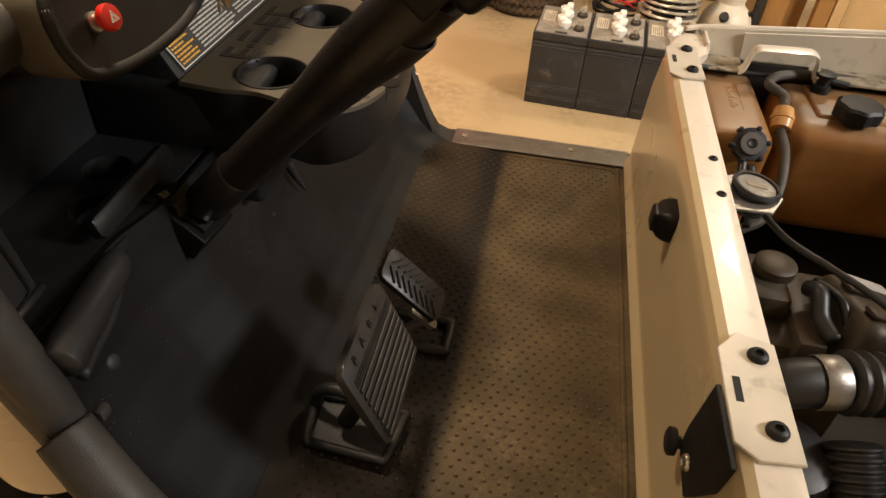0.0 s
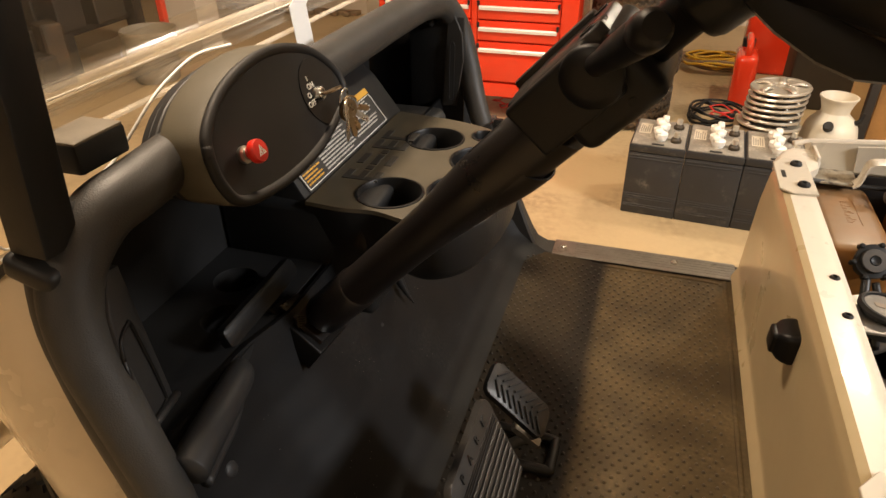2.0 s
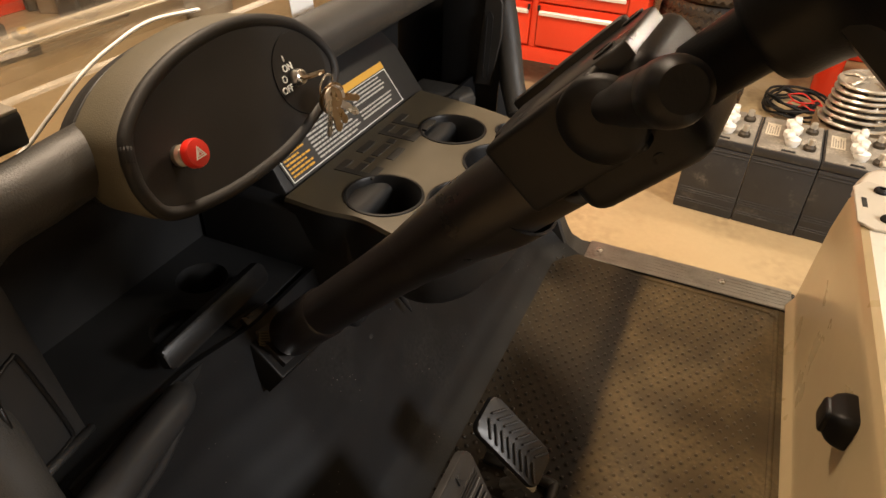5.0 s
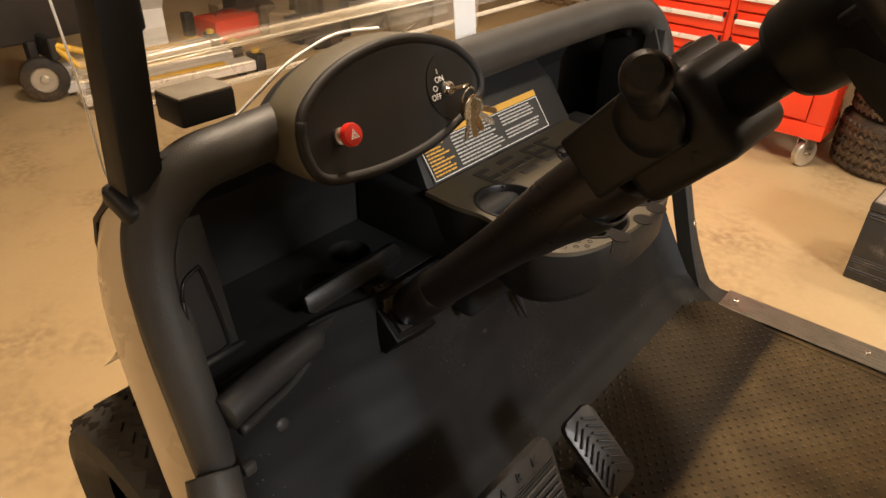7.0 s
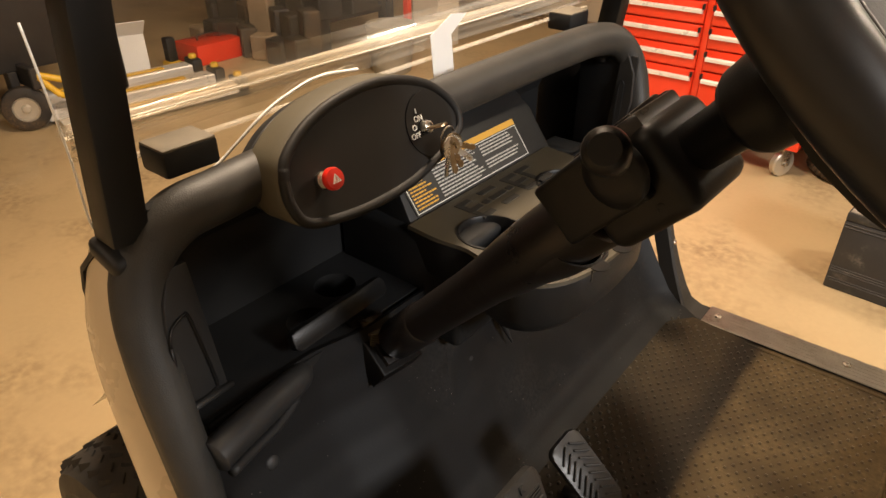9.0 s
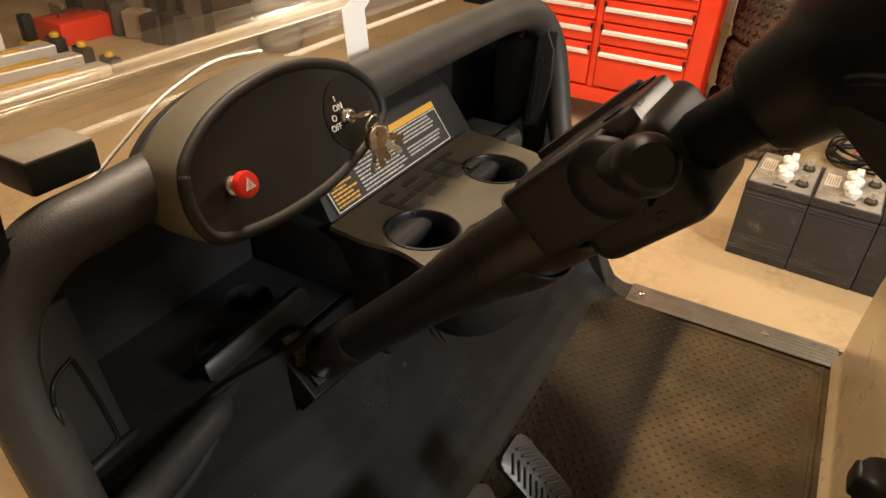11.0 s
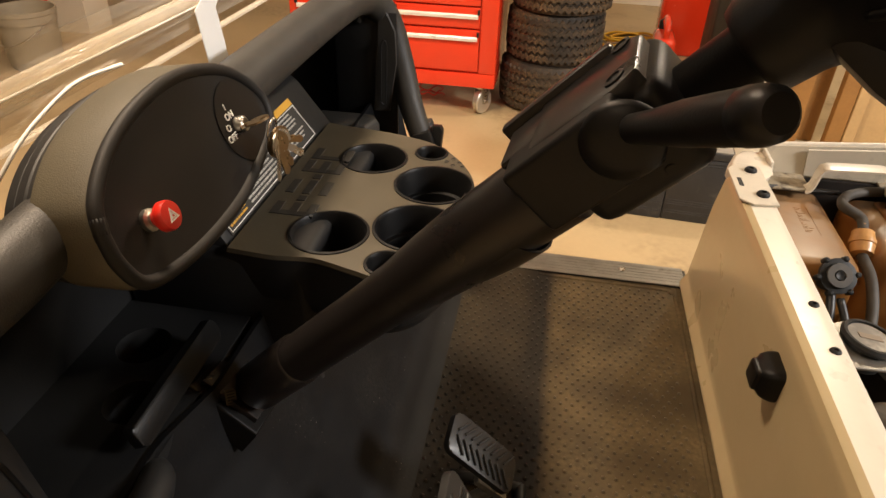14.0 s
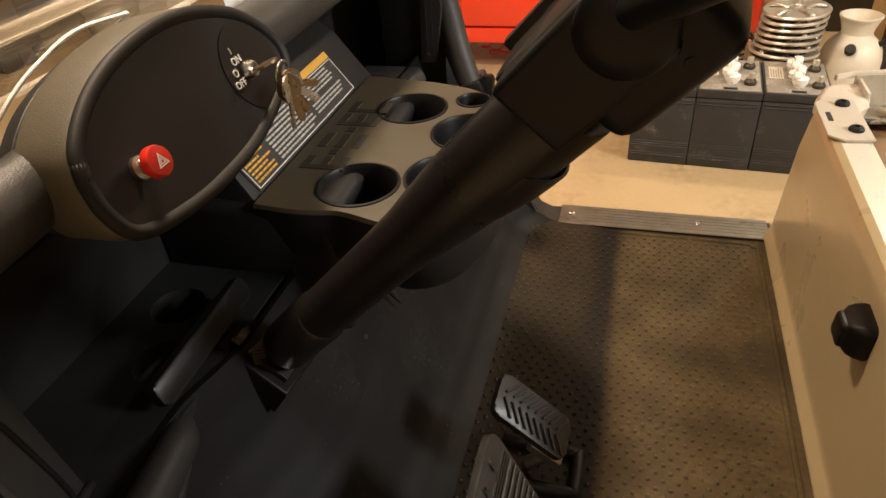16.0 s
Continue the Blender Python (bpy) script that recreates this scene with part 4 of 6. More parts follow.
tray = part("cup_tray", bm, M_TRAY, cart, "dark brown-black dashboard tray with cup wells", auto=35)
bm = B()
top = [bm.verts.new((p.x, p.y, TRAY_Z - 0.004)) for p in outline]
mid = wall_down(bm, top, (0, 0, -0.0015), 1.009)
low = wall_down(bm, mid, (0, 0, -0.055), 0.985)
low = wall_down(bm, low, (-0.01, 0, -0.022), 0.95)
low = wall_down(bm, low, (-0.006, 0, -0.008), 0.95)
bm.faces.new(low)
part("tray_skirt", bm, M_PLASTIC, tray, "black underside of the tray", auto=35)
for (hx, hy, hr), lp in zip(HOLES, loops[1:]):
    deep = 0.075 if hr > 0.03 else 0.05
    m = Matrix.Translation((hx, hy, TRAY_Z))
    step = [(hr * 0.94, -deep * 0.42), (hr * 0.925, -deep * 0.45), (hr * 0.80, -deep * 0.46), (hr * 0.78, -deep * 0.50)] if hr > 0.047 else [(hr * 0.93, -deep * 0.55)]
    part("cup_well", lathe(B(), [(hr + 0.0035, -0.001), (hr + 0.003, 0.0015), (hr, 0.0018), (hr - 0.002, -0.002), *step, (hr * 0.74, -deep * 0.97), (hr * 0.70, -deep), (0.001, -deep)], m, 40, caps=False), M_SMOOTH, tray, auto=40)
for x, y in ((-0.440, -0.078), (-0.430, -0.068), (-0.444, -0.066), (-0.434, -0.056), (-0.421, -0.058), (-0.424, -0.046),
             (-0.444, 0.196), (-0.434, 0.186), (-0.452, 0.186), (-0.442, 0.176), (-0.428, 0.174)):
    bm = lathe(B(), [(0.0034, 0.0006), (0.0030, 0.0002), (0.0001, -0.0002)], Matrix.Translation((x, y, TRAY_Z)), 12, caps=False)
    part("tee_hole", bm, M_RUBBER, tray)
for y, x in ((-0.012, -0.398), (0.046, -0.396), (0.085, -0.397)):
    bm = B()
    prism(bm, [(-0.004, 0.006), (-0.004, -0.010), (0.004, -0.018), (0.018, -0.018), (0.026, -0.010), (0.026, 0.006)], basis((x - 0.006, y - 0.011, TRAY_Z - 0.006), (1, 0.12 if y < 0.05 else -0.1, 0), (0, 1, 0)), 0.014, 0.001, 1)
    lathe(bm, [(0.013, 0.0), (0.013, 0.0012), (0.009, 0.0014)], Matrix.Translation((x - 0.004, y, TRAY_Z)), 20)
    part("tray_notch", bm, M_SMOOTH, tray, auto=40)
bm = B()
box(bm, (-0.795, -0.084, 0.56), (-0.565, 0.275, 0.728), 0.012, 3)
part("console", bm, M_PLASTIC, cart, auto=40)
# raised shapes where the maker's mark is moulded
# Darker than the tray: the bar's shadow over the mark is in the colour.
bm = B()
y = 0.0
for k, (w, cut) in enumerate(((0.030, 1), (0.012, 0), (0.036, 2), (0.012, 0), (0.034, 1), (0.034, 3))):
    bm = B()
    for x0, x1 in ((-0.640, -0.629), (-0.618, -0.607), (-0.596, -0.585)) if cut in (1, 2) else (((-0.618, -0.607),) if cut == 0 else ((-0.640, -0.629), (-0.596, -0.585))):
        box(bm, (x0, y, TRAY_Z - 0.002), (x1, y + w, TRAY_Z + 0.0009), 0.0004, 1)
    if cut in (1, 3):
        box(bm, (-0.640, y, TRAY_Z - 0.002), (-0.585, y + 0.010, TRAY_Z + 0.0008), 0.0004, 1)
    part("moulded_mark", bm, M_MARK_SHADED, tray)
    y += w + 0.006
bm = B()
lathe(bm, [(0.0125, -0.02), (0.0125, 0.004), (0.010, 0.0065), (0.0045, 0.007), (0.004, 0.004)], basis((-0.467, -0.093, 0.699), (0.45, -0.75, 0.5), (0, 1, 0)), 24)
part("tray_boss", bm, M_TRAY, tray, auto=40)

# steering column
COL = Vector((-0.59, -0.1824, 0.6324))
COLD = Vector((0.29, -0.0665, 0.3194)).normalized()
CM = basis(COL, COLD, (0, 1, 0))
bm = lathe(B(), [(0.0245, 0.005), (0.0243, 0.20), (0.025, 0.25), (0.0285, 0.29), (0.031, 0.335), (0.031, 0.430), (0.028, 0.432), (0.022, 0.433)], CM, 32)
column = part("steering_column", bm, M_STALK, cart, "satin black steering column tube", auto=40)
bm = lathe(B(), [(0.0246, 0.0), (0.0265, 0.003), (0.0265, 0.085), (0.0246, 0.088)], CM, 32, caps=False)
part("column_sleeve", bm, M_STALK, column, auto=40)
bm = B()
rings = []
for k in range(19):
    s = 0.235 + 0.140 * k / 18
    g = min(1.0, max(0.0, (s - 0.275) / 0.085))
    g = g * g * (3 - 2 * g)
    rings.append([bm.verts.new(CM @ Vector(((0.0262 + 0.003 * g) * math.cos(a), -0.0055 * g + (0.0250 + 0.0055 * g) * math.sin(a), s + 0.012 * g * (1 - math.sin(a)) * 0.5))) for a in [2 * math.pi * i / 36 for i in range(36)]])
for a, b in zip(rings, rings[1:]):
    for i in range(36):
        bm.faces.new((a[i], a[(i + 1) % 36], b[(i + 1) % 36], b[i]))
thicken(bm, 0.002)
part("column_shroud", bm, M_STALK, column, "flared lower end of the column cover", auto=50)
bm = lathe(B(), [(0.015, 0.40), (0.015, 0.60)], CM, 24)
part("steering_shaft", bm, M_SMOOTH, column, auto=40)
bm = B()
box(bm, (-0.045, -0.010, 0.420), (0.028, 0.040, 0.505), 0.004, 3, CM)
head = part("column_head", bm, M_SMOOTH, column, "black plastic switch housing on the steering column", auto=35)
bm = lathe(B(), [(0.0245, -0.002), (0.0243, 0.002), (0.0225, 0.004), (0.016, 0.007), (0.011, 0.0085)], CM @ basis((-0.044, 0.016, 0.494), (-1, 0, 0), (0, 0, 1)), 36)
part("switch_boss", bm, M_SMOOTH, head, auto=40)
bm = B()
box(bm, (-0.034, -0.034, 0.440), (0.040, 0.034, 0.526), 0.013, 4, CM)
part("switch_housing", bm, M_SMOOTH, head, auto=40)
bm = B()
prism(bm, [(-0.030, 0.440), (0.030, 0.440), (0.034, 0.470), (0.034, 0.508), (0.022, 0.520), (-0.026, 0.520), (-0.034, 0.506), (-0.034, 0.460)], CM @ basis((0, 0.041, 0), (0, 1, 0), (1, 0, 0)) @ Matrix.Diagonal((1, -1, 1, 1)), 0.012, 0.003)
part("top_cover", bm, M_STALK, head, "glossy black plastic cover with screw holes", auto=40)
bm = B()
box(bm, (-0.020, 0.034, 0.412), (0.024, 0.0405, 0.470), 0.003, 2, CM)
part("cover_flange", bm, M_STALK, head, auto=40)
bm = B()
box(bm, (0.026, 0.004, 0.405), (0.036, 0.046, 0.500), 0.003, 2, CM)
part("cover_flange", bm, M_STALK, head, auto=40)
for x, z in ((-0.022, 0.506), (0.024, 0.506)):
    bm = lathe(B(), [(0.0068, 0.0), (0.0068, 0.0012), (0.0046, 0.0016), (0.0042, 0.0004)], CM @ basis((x, 0.041, z), (0, 1, 0), (1, 0, 0)), 16)
    part("screw_recess", bm, M_RUBBER, head, auto=40)
bm = lathe(B(), [(0.0045, -0.012), (0.0045, 0.0006), (0.0038, 0.0010), (0.0030, 0.0010), (0.0028, 0.0)], CM @ basis((-0.033, -0.020, 0.500), (-1, -0.3, 0.1), (0, 1, 0)), 20)
part("screw_boss", bm, M_SMOOTH, head, auto=40)
bm = B()
lathe(bm, [(0.0082, -0.01), (0.0088, 0.012), (0.0110, 0.042), (0.0118, 0.086), (0.0113, 0.0875), (0.0113, 0.0885), (0.0122, 0.090), (0.0120, 0.098), (0.0108, 0.104), (0.0078, 0.107)], basis((-0.272, -0.320, 1.016), (0.033, -0.089, 0.046), (1, 0, 0)), 24)
part("signal_lever", bm, M_SMOOTH, head, "black turn signal lever with rounded tip", auto=35)

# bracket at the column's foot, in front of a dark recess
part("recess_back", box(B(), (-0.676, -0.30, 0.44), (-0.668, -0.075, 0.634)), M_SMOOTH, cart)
TIP = Vector((-0.598, -0.220, 0.573))
BN = Vector((0.58, 0.08, 0.81)).normalized()
BRK = basis(TIP + BN * 0.030, BN, (-0.070, 0.012, 0.049))
bm = B()
prism(bm, [(0.0, 0.0), (0.088, 0.004), (0.088, -0.050), (0.030, -0.074), (0.004, -0.074)], BRK, 0.034, 0.003, 3)
bracket = part("column_bracket", bm, M_BRACKET, cart, "black steel bracket at the steering column foot", auto=40)
bm = B()
prism(bm, [(0.010, -0.010), (0.080, -0.006), (0.080, -0.046), (0.030, -0.064), (0.012, -0.064)], BRK @ Matrix.Translation((0, 0, 0.007)), 0.008, 0.002, 2)
part("bracket_top", bm, M_STALK, bracket, auto=40)
bm = B()
rod(bm, (-0.672, -0.250, 0.617), (-0.655, -0.236, 0.606), 0.0045, 0.003, 10)
rod(bm, (-0.676, -0.256, 0.612), (-0.664, -0.262, 0.598), 0.0035, 0.0025, 10)
part("hinge_pin", bm, M_STALK, bracket, auto=40)
TAGM = basis((-0.613, -0.200, 0.629), (0.74, -0.35, 0.57), (-0.3, 0.5, 0.6))
bm = B()
prism(bm, rounded(0.016, 0.012, 0.002), TAGM, 0.001)
tag = part("bar_tag", bm, M_TRAY, bracket, "small worn tag with dark bars")
bm = B()
for k in range(5):
    prism(bm, [(-0.007 + k * 0.003, -0.0045), (-0.0055 + k * 0.003, -0.0045), (-0.0055 + k * 0.003, 0.0045), (-0.007 + k * 0.003, 0.0045)], TAGM @ Matrix.Translation((0, 0, 0.0006)), 0.0005)
part("tag_bar", bm, M_RUBBER, tag)

# steering wheel: padded rim, dark bowl below and a dull grey face pad
WC = COL + COLD * 0.686
WM = basis(WC, COLD, (0, 1, 0))
bm = B()
pts = [WM @ Vector((0.155 * math.cos(2 * math.pi * i / 72), 0.155 * math.sin(2 * math.pi * i / 72), 0.0)) for i in range(73)]
tube(bm, pts, 0.0165, 20, 1, smooth_line=False)
swheel = part("steering_wheel", bm, M_GRIP, cart, "black padded steering wheel with grey centre pad", smooth=True)
BOWL = [(0.013, -0.164), (0.0175, -0.160), (0.0180, -0.124), (0.0255, -0.122), (0.0285, -0.116), (0.0300, -0.098), (0.0325, -0.089), (0.038, -0.079), (0.047, -0.070), (0.062, -0.059), (0.079, -0.049), (0.097, -0.038), (0.115, -0.027), (0.131, -0.015), (0.145, -0.004)]
bm = lathe(B(), BOWL, WM, 48, caps=False)
part("hub", bm, M_SMOOTH, swheel, "smooth black bowl under the steering wheel", smooth=True)
bm = lathe(B(), [(0.1440, 0.000), (0.1410, 0.010), (0.137, 0.0125), (0.10, 0.0135), (0.062, 0.0145), (0.058, 0.0115), (0.001, 0.0115)], WM, 64, caps=False)
part("face_pad", bm, M_PADGREY, swheel, "dull grey plastic centre pad", auto=40)
bm = B()
tube(bm, [WM @ Vector((0.1405 * math.cos(2 * math.pi * i / 64), 0.1405 * math.sin(2 * math.pi * i / 64), 0.0112)) for i in range(65)], 0.0018, 6, 1, smooth_line=False)
part("pad_seam", bm, M_WORNTOP, swheel, "thin tan seam round the pad", smooth=True)
for ang in (60, 120, 180, 235, 305):
    a = radians(ang)
    bm = B()
    tube(bm, [WM @ Vector((r * math.cos(a), r * math.sin(a), z + 0.002)) for r, z in BOWL[8:]], lambda t: 0.0050, 10, 5, flat=0.6)
    part("rib", bm, M_SMOOTH, swheel, smooth=True)


a = radians(249)
out, across = Vector((math.cos(a), math.sin(a), 0)), Vector((-math.sin(a), math.cos(a), 0))
SPOKE = [(0.020, -0.092, 0.030), (0.050, -0.088, 0.028), (0.080, -0.080, 0.024), (0.102, -0.069, 0.022), (0.128, -0.042, 0.022), (0.146, -0.012, 0.024)]
bm = B()
prev = None
for r, z, w in SPOKE:
    ring = [bm.verts.new(WM @ (out * r + across * k * w + Vector((0, 0, z + dz)))) for k, dz in ((-1.0, 0.014), (-0.9, 0.003), (-0.6, 0.0), (0.6, 0.0), (0.9, 0.003), (1.0, 0.014), (0.8, 0.030), (-0.8, 0.030))]
    if prev:
        for i in range(8):
            bm.faces.new((prev[i], prev[(i + 1) % 8], ring[(i + 1) % 8], ring[i]))
    else:
        bm.faces.new(ring)
    prev = ring
bm.faces.new(prev)
bmesh.ops.recalc_face_normals(bm, faces=bm.faces)
part("spoke", bm, M_SMOOTH, swheel, "broad black spoke under the rim", auto=35)


# pedals
def pedal(a, b, c):
    """A pad with corner a, width along b - a and height along c - a; returns its frame, width and height."""
    a, b, c = Vector(a), Vector(b), Vector(c)
    x, y = b - a, c - a
    w, h = x.length, y.length
    x.normalize()
    n = x.cross(y).normalized()
    if n.x < 0:
        n = -n
    m = basis(a + (b - a) / 2 + (c - a) / 2, n, x)
    return m, w, h


m, w, h = pedal((-0.377, -0.340, 0.550), (-0.379, -0.176, 0.546), (-0.321, -0.338, 0.432))
bm = prism(B(), rounded(w, h, 0.016), m, 0.010, 0.002)
brake = part("brake_pedal", bm, M_PEDAL, cart, "worn black rubber brake pedal with grooved pad", auto=40)
top = 1 if (m.to_3x3() @ Vector((0, 1, 0))).z > 0 else -1
for k in range(8):
    v = top * (h / 2 - 0.044 - k * 0.0112)
    bm = B()
    box(bm, (-w / 2 + 0.012, v - 0.0034, 0), (w / 2 - 0.006, v + 0.0034, 0.0038), 0.0012, 1, m)
    part("pad_rib", bm, M_PEDAL, brake)
bm = B()
for v in (0.028, 0.032, 0.036):
    box(bm, (-w / 2 + 0.012, top * (h / 2 - v) - 0.0008, 0), (w / 2 - 0.006, top * (h / 2 - v) + 0.0008, 0.0018), 0, 1, m)
part("pad_line", bm, M_PEDAL, brake)
flip = Matrix.Rotation(math.pi, 4, "Z") if top < 0 else Matrix()
for k, ch in enumerate("PARK"):
    letters(ch, 0.016, m @ flip @ Matrix.Translation(((-0.048 + 0.031 * k), h / 2 - 0.014, 0.001)), M_RUBBER, brake, depth=0.0012)
bm = B()
tube(bm, [m @ Vector((0.0, -top * h * 0.25, -0.012)), m @ Vector((0, -top * h * 0.4, -0.05)), (-0.40, -0.265, 0.36)], 0.013, 10, 5)
part("pedal_arm", bm, M_STALK, brake, smooth=True)
bm = B()
tube(bm, [(-0.440, -0.298, 0.345), (-0.348, -0.303, 0.343), (-0.337, -0.298, 0.342), (-0.329, -0.235, 0.342), (-0.335, -0.222, 0.342), (-0.440, -0.220, 0.347), (-0.453, -0.228, 0.349), (-0.448, -0.290, 0.347), (-0.440, -0.298, 0.345)], 0.0065, 10, 4)
part("pedal_boot", bm, M_RUBBER, brake, smooth=True)
bm = B()
box(bm, (-0.445, -0.297, 0.335), (-0.335, -0.225, 0.3415))
part("pedal_well", bm, M_RUBBER, brake)
bm = B()
tube(bm, [(-0.452, -0.240, 0.348), (-0.446, -0.240, 0.376), (-0.428, -0.242, 0.392), (-0.402, -0.246, 0.394), (-0.380, -0.250, 0.380)], 0.009, 8, 5)
part("pedal_hood", bm, M_RUBBER, brake, smooth=True)

m, w, h = pedal((-0.395, -0.092, 0.482), (-0.391, -0.034, 0.492), (-0.311, -0.099, 0.394))
bm = prism(B(), rounded(w, h, 0.012), m, 0.009, 0.0025)
gas = part("accelerator_pedal", bm, M_PEDAL, cart, "narrow black rubber accelerator pedal with chevron ribs", auto=40)
top = 1 if (m.to_3x3() @ Vector((0, 1, 0))).z > 0 else -1
for k in range(8):
    v = top * (h / 2 - 0.018 - k * 0.0125)
    for sx in (-1, 1):
        bm = B()
        mm = m @ Matrix.Translation((sx * w * 0.235, v, 0.001)) @ Matrix.Rotation(sx * top * radians(-38), 4, "Z")
        box(bm, (-w * 0.23, -0.0016, 0), (w * 0.23, 0.0016, 0.003), 0.0008, 1, mm)
        part("chevron_rib", bm, M_PEDAL, gas)
bm = B()
prism(bm, rounded(0.05, 0.018, 0.004), basis((-0.335, -0.06, 0.372), (0.6, 0, 0.8), (1, 0, -0.5)), 0.01, 0.002)
tube(bm, [m @ Vector((0, -top * h * 0.42, -0.006)), (-0.33, -0.06, 0.37), (-0.36, -0.06, 0.34)], 0.009, 10, 5)
part("pedal_arm", bm, M_ALU, gas, auto=40)
bm = B()
tube(bm, [(-0.40, -0.09, 0.338), (-0.305, -0.09, 0.333), (-0.296, -0.082, 0.333), (-0.296, -0.034, 0.333), (-0.305, -0.026, 0.333), (-0.40, -0.026, 0.338)], 0.008, 10, 4)
part("pedal_boot", bm, M_RUBBER, gas, smooth=True)

# seat valance
bm = B()
VAL = [(-0.002, 0.318), (-0.006, 0.332), (-0.002, 0.345), (0.003, 0.36), (0.001, 0.45), (-0.001, 0.55), (0.002, 0.617), (0.008, 0.6285), (0.018, 0.6315), (0.052, 0.6315), (0.060, 0.629), (0.063, 0.621), (0.063, 0.585)]


def val(u, v):
    p = along([(x, 0, z) for x, z in VAL], u)
    far = 0.548 - 0.085 * max(0.0, (p.z - 0.34) / 0.286)
    y = -0.50 + (far + 0.50) * v
    return (p.x, y, p.z)


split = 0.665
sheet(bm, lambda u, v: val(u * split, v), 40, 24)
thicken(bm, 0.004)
valance = part("seat_valance", bm, M_CREAM_SHADED, cart, "cream painted seat front panel toned darker for shade, with worn top flange", auto=40)
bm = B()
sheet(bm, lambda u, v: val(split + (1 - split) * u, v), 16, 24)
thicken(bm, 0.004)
part("top_flange", bm, M_CREAM_LIT_WORN, valance, "scuffed top flange, paler for the light on it", auto=40)
for y in (0.094, 0.004):
    screw(valance, (0.0445, y, 0.6300), 0.0070, M_RUBBER)
for y0 in (0.425, -0.334):
    bm = B()
    prism(bm, [(0.002, -0.062), (0.022, -0.078), (0.062, -0.074), (0.060, 0.066), (0.024, 0.076), (0.002, 0.050)], Matrix.Translation((0, y0, 0.636)), 0.0035, 0.001, 1)
    hinge = part("hinge_plate", bm, M_RAIL, valance, "dull cream hinge plate with two black bolts", auto=40)
    screw(hinge, (0.040, y0 + 0.045, 0.636), 0.0106, M_RUBBER, name="bolt")
    screw(hinge, (0.042, y0 - 0.044, 0.636), 0.0106, M_RUBBER, name="bolt")
    bm = box(B(), (0.011, y0 - 0.016, 0.6360), (0.018, y0 + 0.014, 0.6366))
    part("slot", bm, M_RUBBER, hinge)
bm = B()
BUMP = basis((0.0, 0.019, 0.567), (-1, 0, 0.05), (0, 1, 0))
rings = []
for w, h, z in ((0.053, 0.048, 0.0), (0.054, 0.049, 0.004), (0.051, 0.046, 0.013), (0.045, 0.041, 0.020), (0.035, 0.033, 0.0245), (0.033, 0.031, 0.0255), (0.033, 0.031, 0.0285), (0.030, 0.028, 0.0305), (0.022, 0.020, 0.0315)):
    rings.append([bm.verts.new(BUMP @ Vector((x, y, z))) for x, y in rounded(w, h, min(w, h) * 0.20)])
for a, b in zip(rings, rings[1:]):
    for i in range(len(a)):
        bm.faces.new((a[i], a[(i + 1) % len(a)], b[(i + 1) % len(a)], b[i]))
bm.faces.new(rings[-1])
part("rubber_bumper", bm, M_SMOOTH, valance, "black rubber bumper tapering to a rounded nose", auto=35)
bm = B()
prism(bm, [(0.330, 0.632), (0.424, 0.634), (0.418, 0.585), (0.393, 0.536), (0.375, 0.505), (0.317, 0.511), (0.316, 0.545)], basis((-0.004, 0, 0), (-1, 0, 0), (0, -1, 0)), 0.005, 0.001, 1)
latch = part("latch_bracket", bm, M_RUBBER, valance, "black steel latch bracket", auto=40)
part("latch_knob", lathe(B(), [(0.007, 0), (0.007, 0.005), (0.0150, 0.006), (0.0155, 0.009), (0.0155, 0.013), (0.012, 0.015)], basis((-0.006, -0.322, 0.522), (-1, 0, 0), (0, 1, 0)), 20), M_RUBBER, latch, auto=40)
screw(latch, (-0.009, -0.362, 0.545), 0.009, M_STEEL, (-1, 0, 0), name="bolt")

# rear body rail on the passenger side: it rises gently to the back, with a recess, a grimy shelf and a raised lip
def rail_top(x):
    return 0.647 + 0.085 * (x - 0.07)


bm = B()
sheet(bm, lambda u, v: (0.075 + 0.725 * u, 0.566, 0.585 + (rail_top(0.075 + 0.725 * u) - 0.585) * v), 30, 6)
thicken(bm, 0.006)
rail = part("body_rail", bm, M_RAIL, cart, "cream side body rail of the rear bay", auto=40)
bm = B()
sheet(bm, lambda u, v: (0.154 + 0.646 * u + 0.007 * (1 - v) * (1 - u), 0.5595 - 0.0035 * v, 0.598 + (rail_top(0.154 + 0.646 * u) - 0.602) * v), 26, 6)
thicken(bm, 0.004)
part("rail_wall", bm, M_RAIL, rail, "scuffed cream inner wall", auto=40)
bm = B()
tube(bm, [(0.045, 0.562, 0.642), (0.070, 0.568, 0.646), (0.094, 0.568, rail_top(0.094)), (0.20, 0.568, rail_top(0.20)), (0.45, 0.568, rail_top(0.45)), (0.80, 0.568, rail_top(0.80))], 0.0052, 12, 8)
part("rolled_edge", bm, M_CREAM_LIT_WORN, rail, smooth=True)
bm = B()
box(bm, (0.079, 0.500, 0.596), (0.085, 0.563, 0.643), 0.002, 2)
part("recess_wall", bm, M_CREAM_LIT_WORN, rail, auto=40)
bm = B()
prism(bm, [(0.010, 0.430), (0.063, 0.430), (0.068, 0.470), (0.080, 0.492), (0.090, 0.512), (0.090, 0.566), (0.045, 0.566), (0.026, 0.545), (0.010, 0.505)], Matrix.Translation((0, 0, 0.6345)), 0.028, 0.010, 4)
part("rail_corner", bm, M_CREAM_LIT_WORN, rail, auto=40)
bm = B()
for x0, x1 in ((0.080, 0.160), (0.288, 0.80)):
    box(bm, (x0, 0.494, 0.594), (x1, 0.5595, 0.599), 0.0015, 1)
part("rail_shelf", bm, M_GRIME, rail, "grimy narrow shelf", auto=40)
